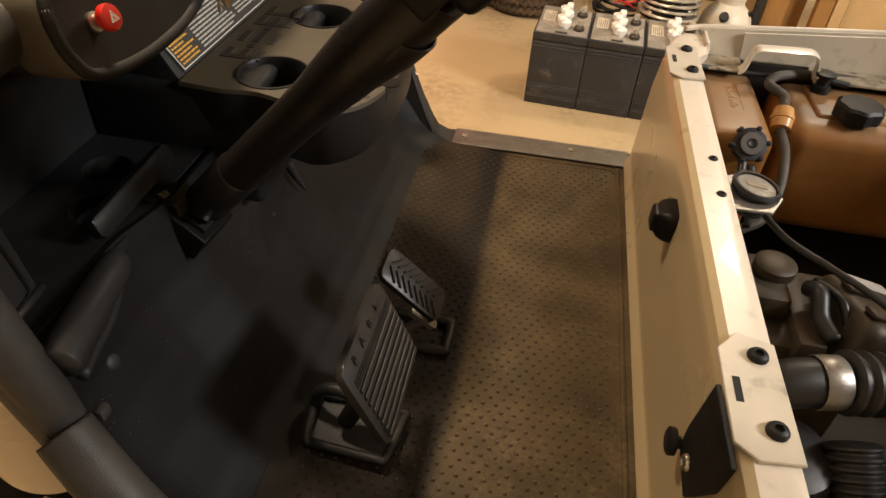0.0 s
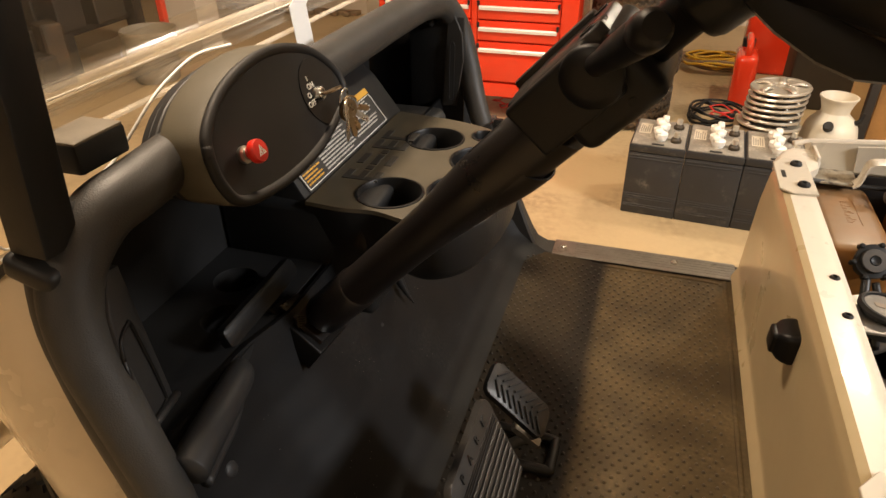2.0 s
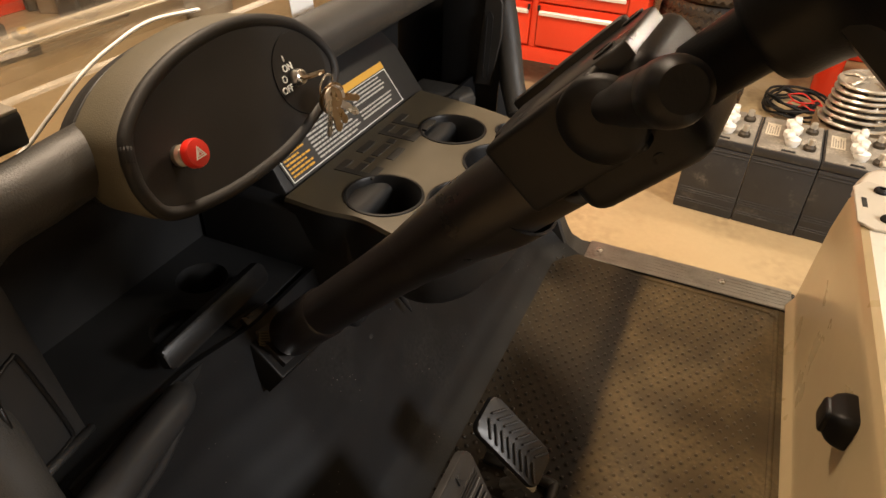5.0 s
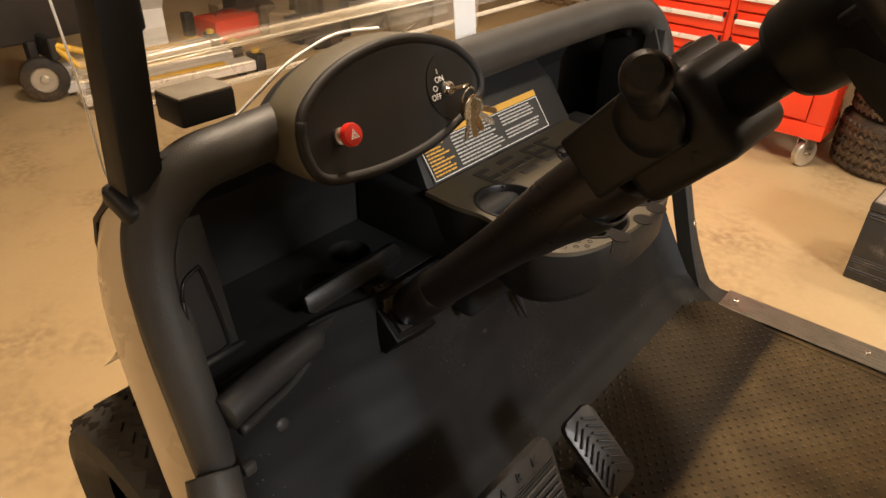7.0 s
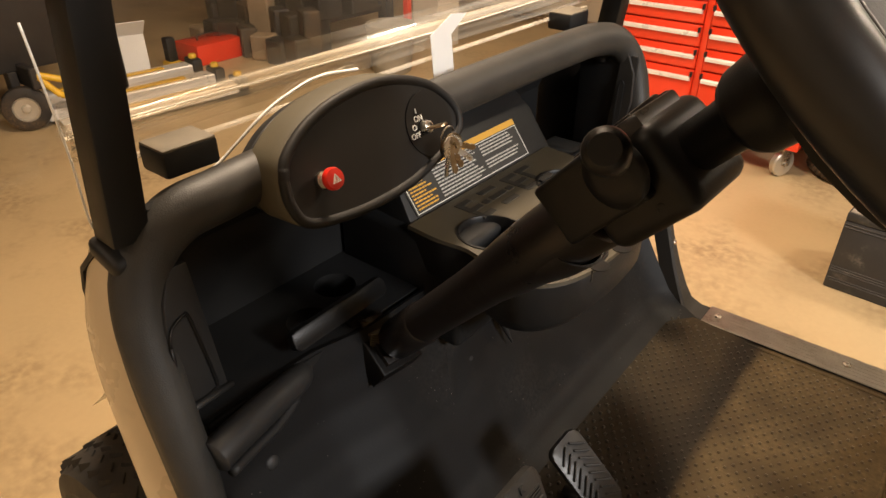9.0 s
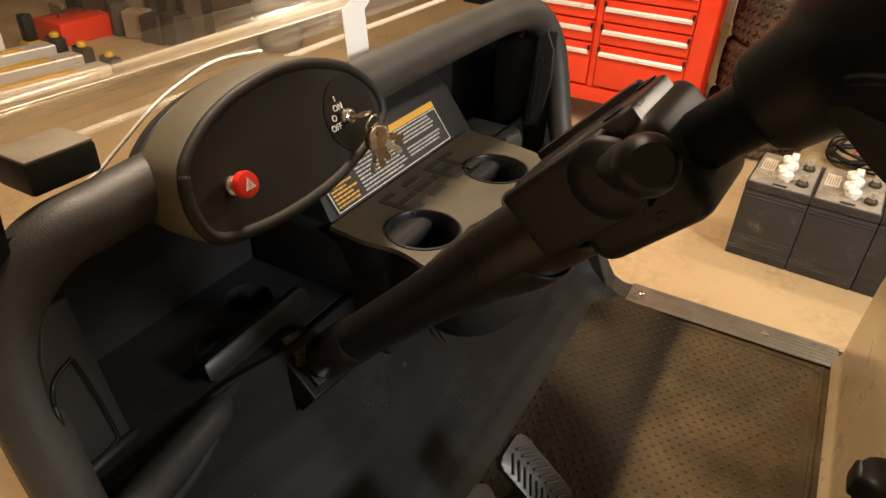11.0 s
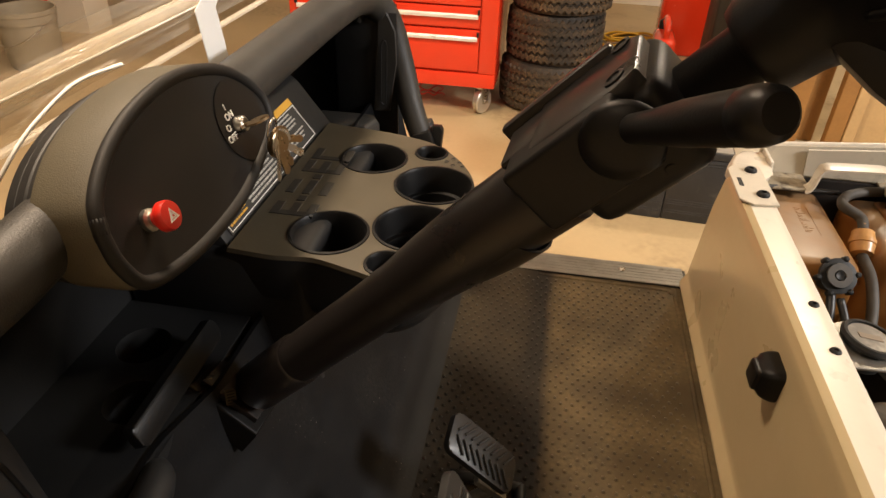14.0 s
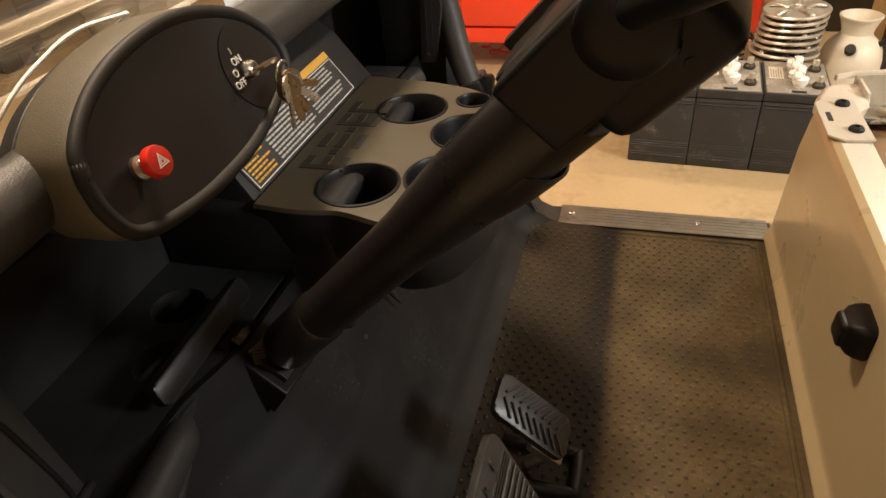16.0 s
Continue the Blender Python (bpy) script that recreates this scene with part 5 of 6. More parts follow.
LIP = spline([(0.148, 0, 0.601), (0.156, 0, 0.607), (0.160, 0, 0.622), (0.163, 0, 0.640), (0.172, 0, 0.648), (0.190, 0, 0.650), (0.255, 0, 0.653), (0.272, 0, 0.651), (0.283, 0, 0.643), (0.287, 0, 0.628), (0.289, 0, 0.600)], 5)
bm = B()
sheet(bm, lambda u, v: (along(LIP, u).x, 0.488 + 0.026 * v, along(LIP, u).z - 0.003 - 0.0025 * (1 - v) ** 3), 60, 4)
thicken(bm, 0.0032)
part("rail_lip", bm, M_CREAM_LIT_WORN, rail, "raised cream lip over the shelf", auto=50)
bm = B()
tube(bm, [(0.060, 0.470, 0.600), (0.078, 0.490, 0.600), (0.102, 0.502, 0.595), (0.149, 0.516, 0.588), (0.22, 0.525, 0.584)], 0.0046, 10, 6)
part("cable_sleeve", bm, M_HOOP, rail, "dull grey cable sleeve", smooth=True)

# engine bay shell
# Unseen rear wall is raised to keep the back lamp off the bay.
for name, lo, hi in (("bay_floor", (0.07, -0.50, 0.22), (0.85, 0.55, 0.24)), ("bay_rear_wall", (0.84, -0.50, 0.2405), (0.86, 0.55, 0.88)), ("bay_side_wall", (0.066, 0.551, 0.2405), (0.8395, 0.5585, 0.5935))):
    part(name, box(B(), lo, hi), M_DARK, cart)

# fuel tank: two dusty lobes with a valley between them and a lower body in front
bm = B()
box(bm, (0.226, 0.336, 0.36), (0.62, 0.549, 0.576), 0.036, 6)
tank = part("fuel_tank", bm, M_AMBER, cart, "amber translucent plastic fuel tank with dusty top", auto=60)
bm = B()
box(bm, (0.070, 0.276, 0.36), (0.190, 0.545, 0.580), 0.026, 6)
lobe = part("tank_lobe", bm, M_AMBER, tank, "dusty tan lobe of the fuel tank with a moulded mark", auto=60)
bm = B()
box(bm, (0.275, 0.385, 0.55), (0.58, 0.520, 0.5815), 0.010, 4)
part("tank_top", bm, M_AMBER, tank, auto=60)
bm = B()
for k in range(7):
    y = 0.376 + 0.0125 * k
    box(bm, (0.124, y, 0.579), (0.1245 + 0.008 * (1 + k % 2), y + 0.0022, 0.5806), 0.0003, 1)
    box(bm, (0.124, y + 0.005, 0.579), (0.136 - 0.004 * (k % 3), y + 0.0066, 0.5806), 0.0003, 1)
box(bm, (0.146, 0.370, 0.579), (0.1475, 0.462, 0.5806), 0.0003, 1)
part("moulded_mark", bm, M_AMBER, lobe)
bm = B()
lathe(bm, [(0.026, 0.0), (0.026, 0.006), (0.039, 0.008), (0.039, 0.028), (0.034, 0.033), (0.010, 0.034)], Matrix.Translation((0.337, 0.386, 0.580)), 36)
for v in bm.verts:
    a = math.atan2(v.co.y - 0.386, v.co.x - 0.337)
    if v.co.z > 0.587:
        k = 1 + 0.06 * math.cos(8 * a)
        v.co.x, v.co.y = 0.337 + (v.co.x - 0.337) * k, 0.386 + (v.co.y - 0.386) * k
part("fuel_cap", bm, M_RUBBER, tank, "black scalloped fuel cap", auto=40)
bm = B()
lathe(bm, [(0.016, 0), (0.016, 0.02), (0.011, 0.022), (0.011, 0.035), (0.018, 0.037), (0.018, 0.043), (0.004, 0.045)], Matrix.Translation((0.301, 0.486, 0.575)), 18)
rod(bm, (0.301, 0.486, 0.606), (0.345, 0.486, 0.600), 0.006, seg=10)
part("tank_valve", bm, M_RUBBER, tank, auto=40)
# fuel pump, filter and hoses
PM = basis((0.142, 0.262, 0.572), (0.05, -0.75, 0.66), (1, 0, 0))
bm = lathe(B(), [(0.020, -0.03), (0.020, -0.004), (0.0275, -0.003), (0.0275, 0.005), (0.020, 0.006), (0.0195, 0.009), (0.008, 0.0095), (0.007, 0.012), (0.003, 0.010)], PM, 28)
pump = part("fuel_pump", bm, M_RUBBER, cart, "round black fuel pump", auto=40)
part("pump_face", lathe(B(), [(0.0192, 0.0088), (0.0185, 0.0108), (0.0085, 0.0110), (0.0080, 0.0095)], PM, 28), M_HOSEDUST, pump, "worn grey face disc", auto=40)
for k in range(6):
    a = radians(60 * k + 10)
    bm = lathe(B(), [(0.0045, -0.006), (0.0045, 0.006), (0.002, 0.008)], PM @ Matrix.Translation((0.029 * math.cos(a), 0.029 * math.sin(a), 0)), 10)
    part("pump_ear", bm, M_RUBBER, pump, auto=40)
FM = basis((0.219, 0.382, 0.566), (0.12, 0.8, 0.55), (1, 0, 0))
bm = lathe(B(), [(0.006, -0.035), (0.006, -0.022), (0.017, -0.020), (0.019, -0.004), (0.021, -0.003), (0.021, 0.004), (0.019, 0.005), (0.017, 0.020), (0.006, 0.022), (0.006, 0.035)], FM, 22)
part("fuel_filter", bm, material("orange_filter_plastic", (0.52, 0.27, 0.09), 0.35, vary=0.15, scale=40, fine=200, bump=0.02), cart, "small orange fuel filter", auto=40)
for pts, r in (([FM @ Vector((0, 0, 0.022)), FM @ Vector((-0.002, 0.006, 0.05)), (0.197, 0.446, 0.600), (0.211, 0.477, 0.602), (0.242, 0.502, 0.600), (0.278, 0.517, 0.598), (0.330, 0.530, 0.594), (0.42, 0.536, 0.588)], 0.0088),
               ([FM @ Vector((0, 0, -0.022)), (0.222, 0.315, 0.535), (0.214, 0.255, 0.50), (0.19, 0.205, 0.47), (0.15, 0.185, 0.45)], 0.0090),
               ([(0.105, 0.060, 0.600), (0.125, 0.070, 0.575), (0.159, 0.026, 0.560), (0.210, -0.025, 0.558), (0.261, -0.072, 0.552), (0.36, -0.15, 0.52)], 0.0050),
               ([(0.136, 0.245, 0.55), (0.132, 0.215, 0.52), (0.12, 0.19, 0.46)], 0.007),
               ([(0.150, 0.243, 0.545), (0.158, 0.212, 0.515), (0.162, 0.185, 0.46)], 0.006),
               ([(0.10, -0.36, 0.50), (0.18, -0.38, 0.47), (0.30, -0.36, 0.46), (0.45, -0.34, 0.47)], 0.007)):
    part("hose", tube(B(), pts, r, 10, 8), M_HOSEDUST if r > 0.008 else M_HOSE, cart, smooth=True)
part("red_wire", tube(B(), [(0.085, 0.03, 0.605), (0.08, 0.02, 0.57), (0.072, 0.01, 0.54)], 0.0016, 6, 6), M_REDKNOB, cart, smooth=True)
# hour meter on its tab
bm = prism(B(), [(0.055, -0.005), (0.06, 0.075), (0.09, 0.09), (0.125, 0.075), (0.135, 0.035), (0.115, -0.002)], Matrix.Translation((0, 0, 0.618)), 0.0035, 0.001, 1)
gtab = part("meter_tab", bm, M_ALU, cart, "grey metal tab holding the hour meter", auto=40)
GM = Matrix.Translation((0.098, 0.046, 0.620)) @ Matrix.Rotation(radians(8), 4, "Y")
bm = lathe(B(), [(0.027, -0.03), (0.027, 0), (0.033, 0.0), (0.0345, 0.005), (0.032, 0.009), (0.028, 0.009), (0.027, 0.006)], GM, 32, caps=False)
meter = part("hour_meter", bm, M_RUBBER, gtab, "round black-rimmed hour meter with white dial", auto=40)
part("dial", lathe(B(), [(0.0278, 0.0062), (0.0005, 0.0064)], GM, 32, caps=False), M_BATTOP, gtab, "grey-white dial")
bm = B()
box(bm, (-0.014, -0.004, 0.0066), (0.014, 0.006, 0.0072), 0, 1, GM)
part("dial_window", bm, M_TANBOX, gtab)

# engine
bm = B()
box(bm, (0.10, -0.08, 0.26), (0.30, 0.10, 0.455), 0.015, 2)
box(bm, (0.11, -0.03, 0.45), (0.185, 0.075, 0.495), 0.012, 2)
box(bm, (0.185, -0.09, 0.40), (0.225, 0.06, 0.475), 0.008, 2)
lathe(bm, [(0.03, 0), (0.03, 0.016), (0.024, 0.02), (0.004, 0.02)], Matrix.Translation((0.165, 0.035, 0.493)), 24)
engine = part("engine", bm, M_ENGINE, cart, "dirty small petrol engine", auto=40)
EM = basis((0.33, -0.015, 0.46), (0.25, 0.2, 0.95), (1, 0.15, 0))
bm = B()
box(bm, (-0.095, -0.075, -0.06), (0.12, 0.075, 0.03), 0.02, 3, EM)
part("engine_cover", bm, M_ENGINE, engine, auto=40)
bm = B()
for v in (-0.055, 0.01):
    box(bm, (-0.085, v, 0.029), (0.10, v + 0.03, 0.038), 0.006, 2, EM)
part("cover_rib", bm, M_ENGINE, engine, auto=40)
bm = B()
box(bm, (-0.075, 0.025, 0.0375), (-0.01, 0.055, 0.0385), 0, 1, EM)
part("cover_label", bm, M_GREYPRINT, engine)
bm = B()
tube(bm, [(0.205, 0.0, 0.50), (0.212, -0.02, 0.51), (0.215, -0.05, 0.49), (0.23, -0.08, 0.48)], 0.012, 10, 6)
tube(bm, [(0.22, 0.02, 0.50), (0.24, -0.03, 0.51), (0.25, -0.06, 0.48)], 0.006, 8, 6)
part("fuel_line", bm, M_HOSE, engine, smooth=True)
# intake elbow, clamp and bellows
bm = B()
tube(bm, [(0.088, -0.197, 0.43), (0.108, -0.194, 0.478), (0.141, -0.188, 0.498), (0.191, -0.177, 0.502)], lambda t: 0.031, 20, 8)
elbow = part("intake_elbow", bm, M_HOSE, engine, "black rubber intake elbow", smooth=True)
bm = lathe(B(), [(0.0325, 0), (0.0338, 0.002), (0.0338, 0.030), (0.0325, 0.032)], basis((0.170, -0.182, 0.502), (1, 0.2, 0.02), (0, 1, 0)), 28, caps=False)
part("hose_clamp", bm, M_ALU, elbow, "dull steel hose clamp", auto=40)
bm = B()
box(bm, (-0.010, 0.006, 0.030), (0.006, 0.022, 0.043), 0.003, 1, basis((0.170, -0.182, 0.502), (1, 0.2, 0.02), (0, 1, 0)))
part("clamp_screw", bm, M_STEEL, elbow)
prof = []
for k in range(12):
    prof += [(0.034, 0.0185 * k), (0.0405, 0.0185 * k + 0.005), (0.0405, 0.0185 * k + 0.0085), (0.034, 0.0185 * k + 0.0135)]
part("bellows", lathe(B(), prof, basis((0.204, -0.175, 0.503), (1, 0.2, -0.05), (0, 1, 0)), 28), M_HOSE, engine, "ribbed black intake bellows", auto=50)
prof = []
for k in range(14):
    prof += [(0.028, 0.012 * k), (0.033, 0.012 * k + 0.004), (0.033, 0.012 * k + 0.006), (0.028, 0.012 * k + 0.010)]
part("bellows", lathe(B(), prof, basis((0.225, -0.225, 0.455), (0.15, -0.7, -0.6), (1, 0, 0)), 24), M_HOSE, engine, "ribbed black intake bellows", auto=50)
bm = lathe(B(), [(0.055, 0), (0.06, 0.01), (0.06, 0.03), (0.04, 0.04), (0.01, 0.042)], Matrix.Translation((0.15, -0.235, 0.40)), 28)
part("air_filter_can", bm, M_DARK, engine, auto=40)

# windshield, posts and clamps
bm = B()
sheet(bm, lambda u, v: (-0.721, -0.52 + 1.04 * u, 0.925 + 0.05 * v), 1, 1)
shield = part("windshield", bm, M_CLEAR, cart, "clear fold-down acrylic windshield")
shield.visible_shadow = False
bm = B()
sheet(bm, lambda u, v: (-0.721, -0.42 + 0.84 * u, 0.978 + 0.52 * v), 1, 1)
part("upper_pane", bm, M_PANE, shield).visible_shadow = False
bm = B()
FOLD = [(-0.7205, 0.936), (-0.7190, 0.944), (-0.7150, 0.951), (-0.7120, 0.958), (-0.7125, 0.965), (-0.7160, 0.972), (-0.7200, 0.979), (-0.7210, 0.990)]
sheet(bm, lambda u, v: (along([(x, 0, z) for x, z in FOLD], v).x, -0.455 + 0.955 * u, along([(x, 0, z) for x, z in FOLD], v).z + 0.003 * math.sin(3.1 * u + 0.4)), 24, 14)
part("fold_bead", bm, M_STREAK, shield, "clouded clear fold of the windshield with painted reflection streaks", smooth=True).visible_shadow = False
bm = B()
tube(bm, [(-0.728, -0.455, 0.962), (-0.728, 0.02, 0.9645), (-0.728, 0.50, 0.963)], 0.0065, 14, 8)
part("fold_roll", bm, M_STREAK, shield, smooth=True).visible_shadow = False
bm = B()
box(bm, (-0.725, -0.40, 0.9235), (-0.717, 0.50, 0.9265), 0)
part("lower_edge", bm, M_HAZY, shield)
# Thin pale tube drawn for the bright line of light along the fold.
bm = B()
tube(bm, [(-0.714, -0.43, 0.9655), (-0.7135, -0.1, 0.9625), (-0.7135, 0.16, 0.9625), (-0.714, 0.46, 0.966)], 0.0011, 6, 8)
part("fold_crease", bm, M_EDGE, shield, smooth=True).visible_shadow = False
bm = B()
tube(bm, [(-0.721, -0.463, 1.06), (-0.721, -0.459, 1.0), (-0.721, -0.456, 0.94), (-0.721, -0.456, 0.882), (-0.721, -0.452, 0.866), (-0.721, -0.440, 0.861)], 0.0012, 6, 8)
part("side_edge", bm, M_EDGE, shield, smooth=True)
bm = B()
EDGE = spline([(-0.716, -0.10, 0.944), (-0.716, -0.165, 0.949), (-0.716, -0.215, 0.939), (-0.716, -0.250, 0.926), (-0.716, -0.288, 0.905), (-0.716, -0.325, 0.886), (-0.716, -0.39, 0.872), (-0.716, -0.46, 0.86)], 8)
sheet(bm, lambda u, v: along(EDGE, u) + Vector((-0.0045, -0.002, 0.0045)) * (v - 0.5) * 0.5, 56, 1)
thicken(bm, 0.0015)
# Opaque white stands in for light gathered in the clear edge.
part("pane_edge", bm, M_PAPER, shield, smooth=True)
bm = B()
prism(bm, [(0.029, -0.098), (0.074, -0.102), (0.077, -0.020), (0.116, 0.003), (0.082, 0.007), (0.032, -0.014)], basis((-0.7105, 0, 0.974), (1, 0, 0.14), (0, 1, 0)), 0.001)
part("white_tape", bm, M_TAPE, shield, "strip of white tape")
bm = B()
for a, b in ((Vector((-0.678, -0.448, 0.872)), Vector((-0.6406, -0.388, 1.845))), (Vector((-0.662, 0.478, 0.872)), Vector((-0.531, 0.478, 1.845)))):
    bm = B()
    box(bm, (-0.018, -0.018, 0), (0.018, 0.018, (b - a).length), 0.003, 2, basis(a, b - a, (1, 0, 0)))
    post = part("roof_post", bm, M_POST, cart, "black square steel roof post", auto=40)
    bm = B()
    box(bm, (-0.024, -0.024, -0.028), (0.024, 0.022, -0.004), 0.007, 3, basis(a, Vector((0.35, -0.1 if a.y < 0 else 0.1, 0.9)), (1, 0, 0)))
    part("post_collar", bm, M_RUBBER, post, auto=40)
# Roof is out of view; its front edge is set to shade the seat front.
bm = B()
sheet(bm, lambda u, v: (-0.708 + 1.54 * u, -0.58 + 1.16 * v, 1.845 + 0.035 * math.sin(math.pi * u) * math.sin(math.pi * v)), 16, 12)
thicken(bm, 0.02)
part("roof", bm, M_COWL, cart, "unseen cream roof added to shade the seat front, on four black posts", auto=50)
for y in (-0.45, 0.45):
    bm = B()
    box(bm, (-0.016, -0.016, 0), (0.016, 0.016, 1.24), 0.003, 2, basis((0.80, y, 0.60), (-0.05, 0, 1), (1, 0, 0)))
    part("roof_post", bm, M_POST, cart, "black square steel roof post", auto=40)
bm = box(B(), (-0.690, -0.424, 1.005), (-0.668, -0.412, 1.5), 0.002, 1)
part("windshield_strap", bm, M_RUBBER, cart, "black windshield channel beside the roof post", auto=40)
for x0, y0, y1 in ((-0.722, -0.394, -0.334), (-0.722, 0.365, 0.430)):
    bm = B()
    box(bm, (x0, y0, 0.909), (x0 + 0.045, y1, 0.9365), 0.004, 2)
    clamp = part("shield_clamp", bm, M_RUBBER, cart, "black rubber windshield clamp with a dusty, lit-toned top", auto=40)
    # Paler plate puts the light on the clamp's dusty top into colour.
    bm = box(B(), (x0 + 0.001, y0 + 0.001, 0.9345), (x0 + 0.044, y1 - 0.001, 0.9385), 0.0025, 2)
    part("clamp_top", bm, M_CLAMPTOP, clamp, "dusty top, paler for the light on it", auto=40)

# keys
keys = thing("key_ring", "bunch of brass and steel keys hanging in the key switch", "keys")


def key(m, mat, bow=0.011):
    bm = B()
    loops = holed(bm, [(bow * 1.05 * math.cos(radians(a)), bow * math.sin(radians(a))) for a in range(-150, 151, 20)] + [(-0.009, 0.0035), (-0.034, 0.0035), (-0.037, 0.0), (-0.034, -0.003), (-0.030, -0.0042), (-0.026, -0.0028), (-0.021, -0.0042), (-0.016, -0.003), (-0.009, -0.0035)],
                  [circle(bow * 0.55, 0, 0.0028, 12)], m)
    thicken(bm, 0.0020)
    return part("key", bm, mat, keys)


key(KEYM @ Matrix(((0, 1, 0, 0), (0, 0, 1, 0), (1, 0, 0, 0.022), (0, 0, 0, 1))), M_BRASS, 0.011)
R0 = KEYM @ Vector((0.0, -0.006, 0.034))
bm = B()
tube(bm, [R0 + Vector((0.002 * math.cos(a), 0.011 * math.sin(a), -0.008 + 0.011 * math.cos(a))) for a in [2 * math.pi * i / 24 for i in range(25)]], 0.0011, 6, 1, smooth_line=False)
part("split_ring", bm, M_STEEL, keys, smooth=True)
for ang, twist, mat in ((1.20, -0.3, M_BRASS), (0.85, -0.5, M_STEEL), (0.50, -0.2, M_BRASS), (0.15, -0.45, M_BRASS), (-0.15, 0.1, M_STEEL)):
    hang = Vector((0.25, math.sin(ang), -math.cos(ang))).normalized()
    key(basis(R0 + Vector((0.002, 0, -0.017)) + hang * 0.006, (math.cos(twist), math.sin(twist), 0), -hang), mat, 0.0130)

# ---- things on the garage floor ----


def battery():
    b = thing("battery", "dark grey deep-cycle battery with white vent caps standing on the floor", "battery", "row of cart batteries")
    bm = B()
    box(bm, (-0.0918, -0.128, 0), (0.0918, 0.128, 0.232), 0.005)
    part("case", bm, M_BATTERY, b, auto=40)
    bm = B()
    box(bm, (-0.0918, -0.128, 0.2335), (0.0918, 0.128, 0.260), 0.004)
    part("lid", bm, M_BATTERY, b, auto=40)
    bm = B()
    box(bm, (-0.086, -0.1245, 0.259), (0.086, 0.1245, 0.2635), 0.003)
    part("top_plate", bm, M_BATTOP, b, "dusty grey battery top", auto=40)
    for z in (0.030, 0.038, 0.062, 0.070, 0.078, 0.213, 0.223):
        bm = box(B(), (-0.0885, -0.1298, z - 0.0016), (0.0885, -0.127, z + 0.0016), 0.0008, 1)
        part("case_rib", bm, M_BATTERY, b)
    for k in range(4):
        y = -0.066 + k * 0.044
        bm = lathe(B(), [(0.017, 0), (0.017, 0.008), (0.0215, 0.009), (0.0225, 0.024), (0.014, 0.028)], Matrix.Translation((-0.004 if k % 2 else 0.004, y, 0.263)), 10)
        box(bm, (-0.011 + (0.006 if k % 2 else -0.006), y - 0.017, 0.285), (0.011 + (0.006 if k % 2 else -0.006), y + 0.017, 0.301), 0.003, 1)
        part("vent_cap", bm, M_WHITE, b, "white plastic vent cap", auto=50)
    for x, y in ((0.054, -0.070), (0.054, 0.060)):
        bm = lathe(B(), [(0.018, 0), (0.018, 0.010), (0.014, 0.014), (0.012, 0.018), (0.004, 0.0185)], Matrix.Translation((x, y, 0.263)), 16)
        term = part("terminal", bm, M_ENGINE, b, "dark terminal base with a bright post", auto=40)
        part("post", lathe(B(), [(0.010, 0), (0.0095, 0.018), (0.004, 0.020)], Matrix.Translation((x, y, 0.280)), 14), M_HUBCAP, term, auto=40)
    bm = box(B(), (-0.075, -0.02, 0.2638), (-0.035, 0.075, 0.2644))
    lab = part("label_patch", bm, M_RAIL, b, "grubby pale paper label")
    bm = B()
    for k in range(5):
        box(bm, (-0.071 + 0.007 * k, -0.012, 0.2644), (-0.0675 + 0.007 * k, 0.06 - 0.01 * (k % 3), 0.2649))
    part("label_bar", bm, M_BATTOP, lab)
    bm = box(B(), (-0.02, -0.122, 0.2638), (0.02, -0.112, 0.267), 0.001, 1)
    part("handle_slot", bm, M_RUBBER, b)
    return b


bat = battery()
bat.matrix_basis = pose(-0.170, 1.548, 0, 0, 0, -4)
for x, y in ((0.014, 1.536), (0.199, 1.526)):
    copy_thing(bat, pose(x, y, 0, 0, 0, -4))

# tool chest
TC = pose(-0.562, 2.145, 0, 0, 0, 0)
chest = thing("tool_chest", "glossy red steel rolling tool chest with bright drawer trims", "tool chest")
chest.matrix_basis = TC
TCW = 0.90
bm = B()
box(bm, (-TCW, 0.012, 0.133), (0, 0.46, 1.25), 0.004)
part("cabinet", bm, M_REDTB, chest, auto=40)
bm = B()
for x0, x1 in ((-TCW, -TCW + 0.030), (-0.465, -0.438), (-0.072, 0.0)):
    box(bm, (x0, 0.0, 0.196), (x1, 0.014, 1.25), 0.003)
box(bm, (-TCW, 0.0, 0.133), (0, 0.0135, 0.195), 0.003)
part("front_frame", bm, M_REDTB, chest, auto=40)
HEIGHTS = [(0.207, 0.380)] + [(0.388 + 0.0905 * k, 0.471 + 0.0905 * k) for k in range(9)]
for x0, x1 in ((-TCW + 0.033, -0.468), (-0.435, -0.075)):
    for z0, z1 in HEIGHTS:
        bm = B()
        box(bm, (x0, -0.008, z0), (x1, 0.013, z1), 0.003)
        d = part("drawer", bm, M_REDTB, chest, auto=40)
        bm = B()
        prism(bm, [(0, 0), (0.010, -0.001), (0.015, 0.005), (0.015, 0.016), (0.0, 0.019)], basis((x1 - 0.008, -0.008, z1 - 0.026), (1, 0, 0), (0, -1, 0)), (x1 - x0) - 0.016)
        pull = part("drawer_pull", bm, M_TRIM, d, "bright drawer trim pull")
        for xe in (x0, x1 - 0.010):
            bm = box(B(), (xe, -0.0245, z1 - 0.027), (xe + 0.009, -0.008, z1 - 0.005), 0.002, 1)
            part("pull_end", bm, M_RUBBER, pull)
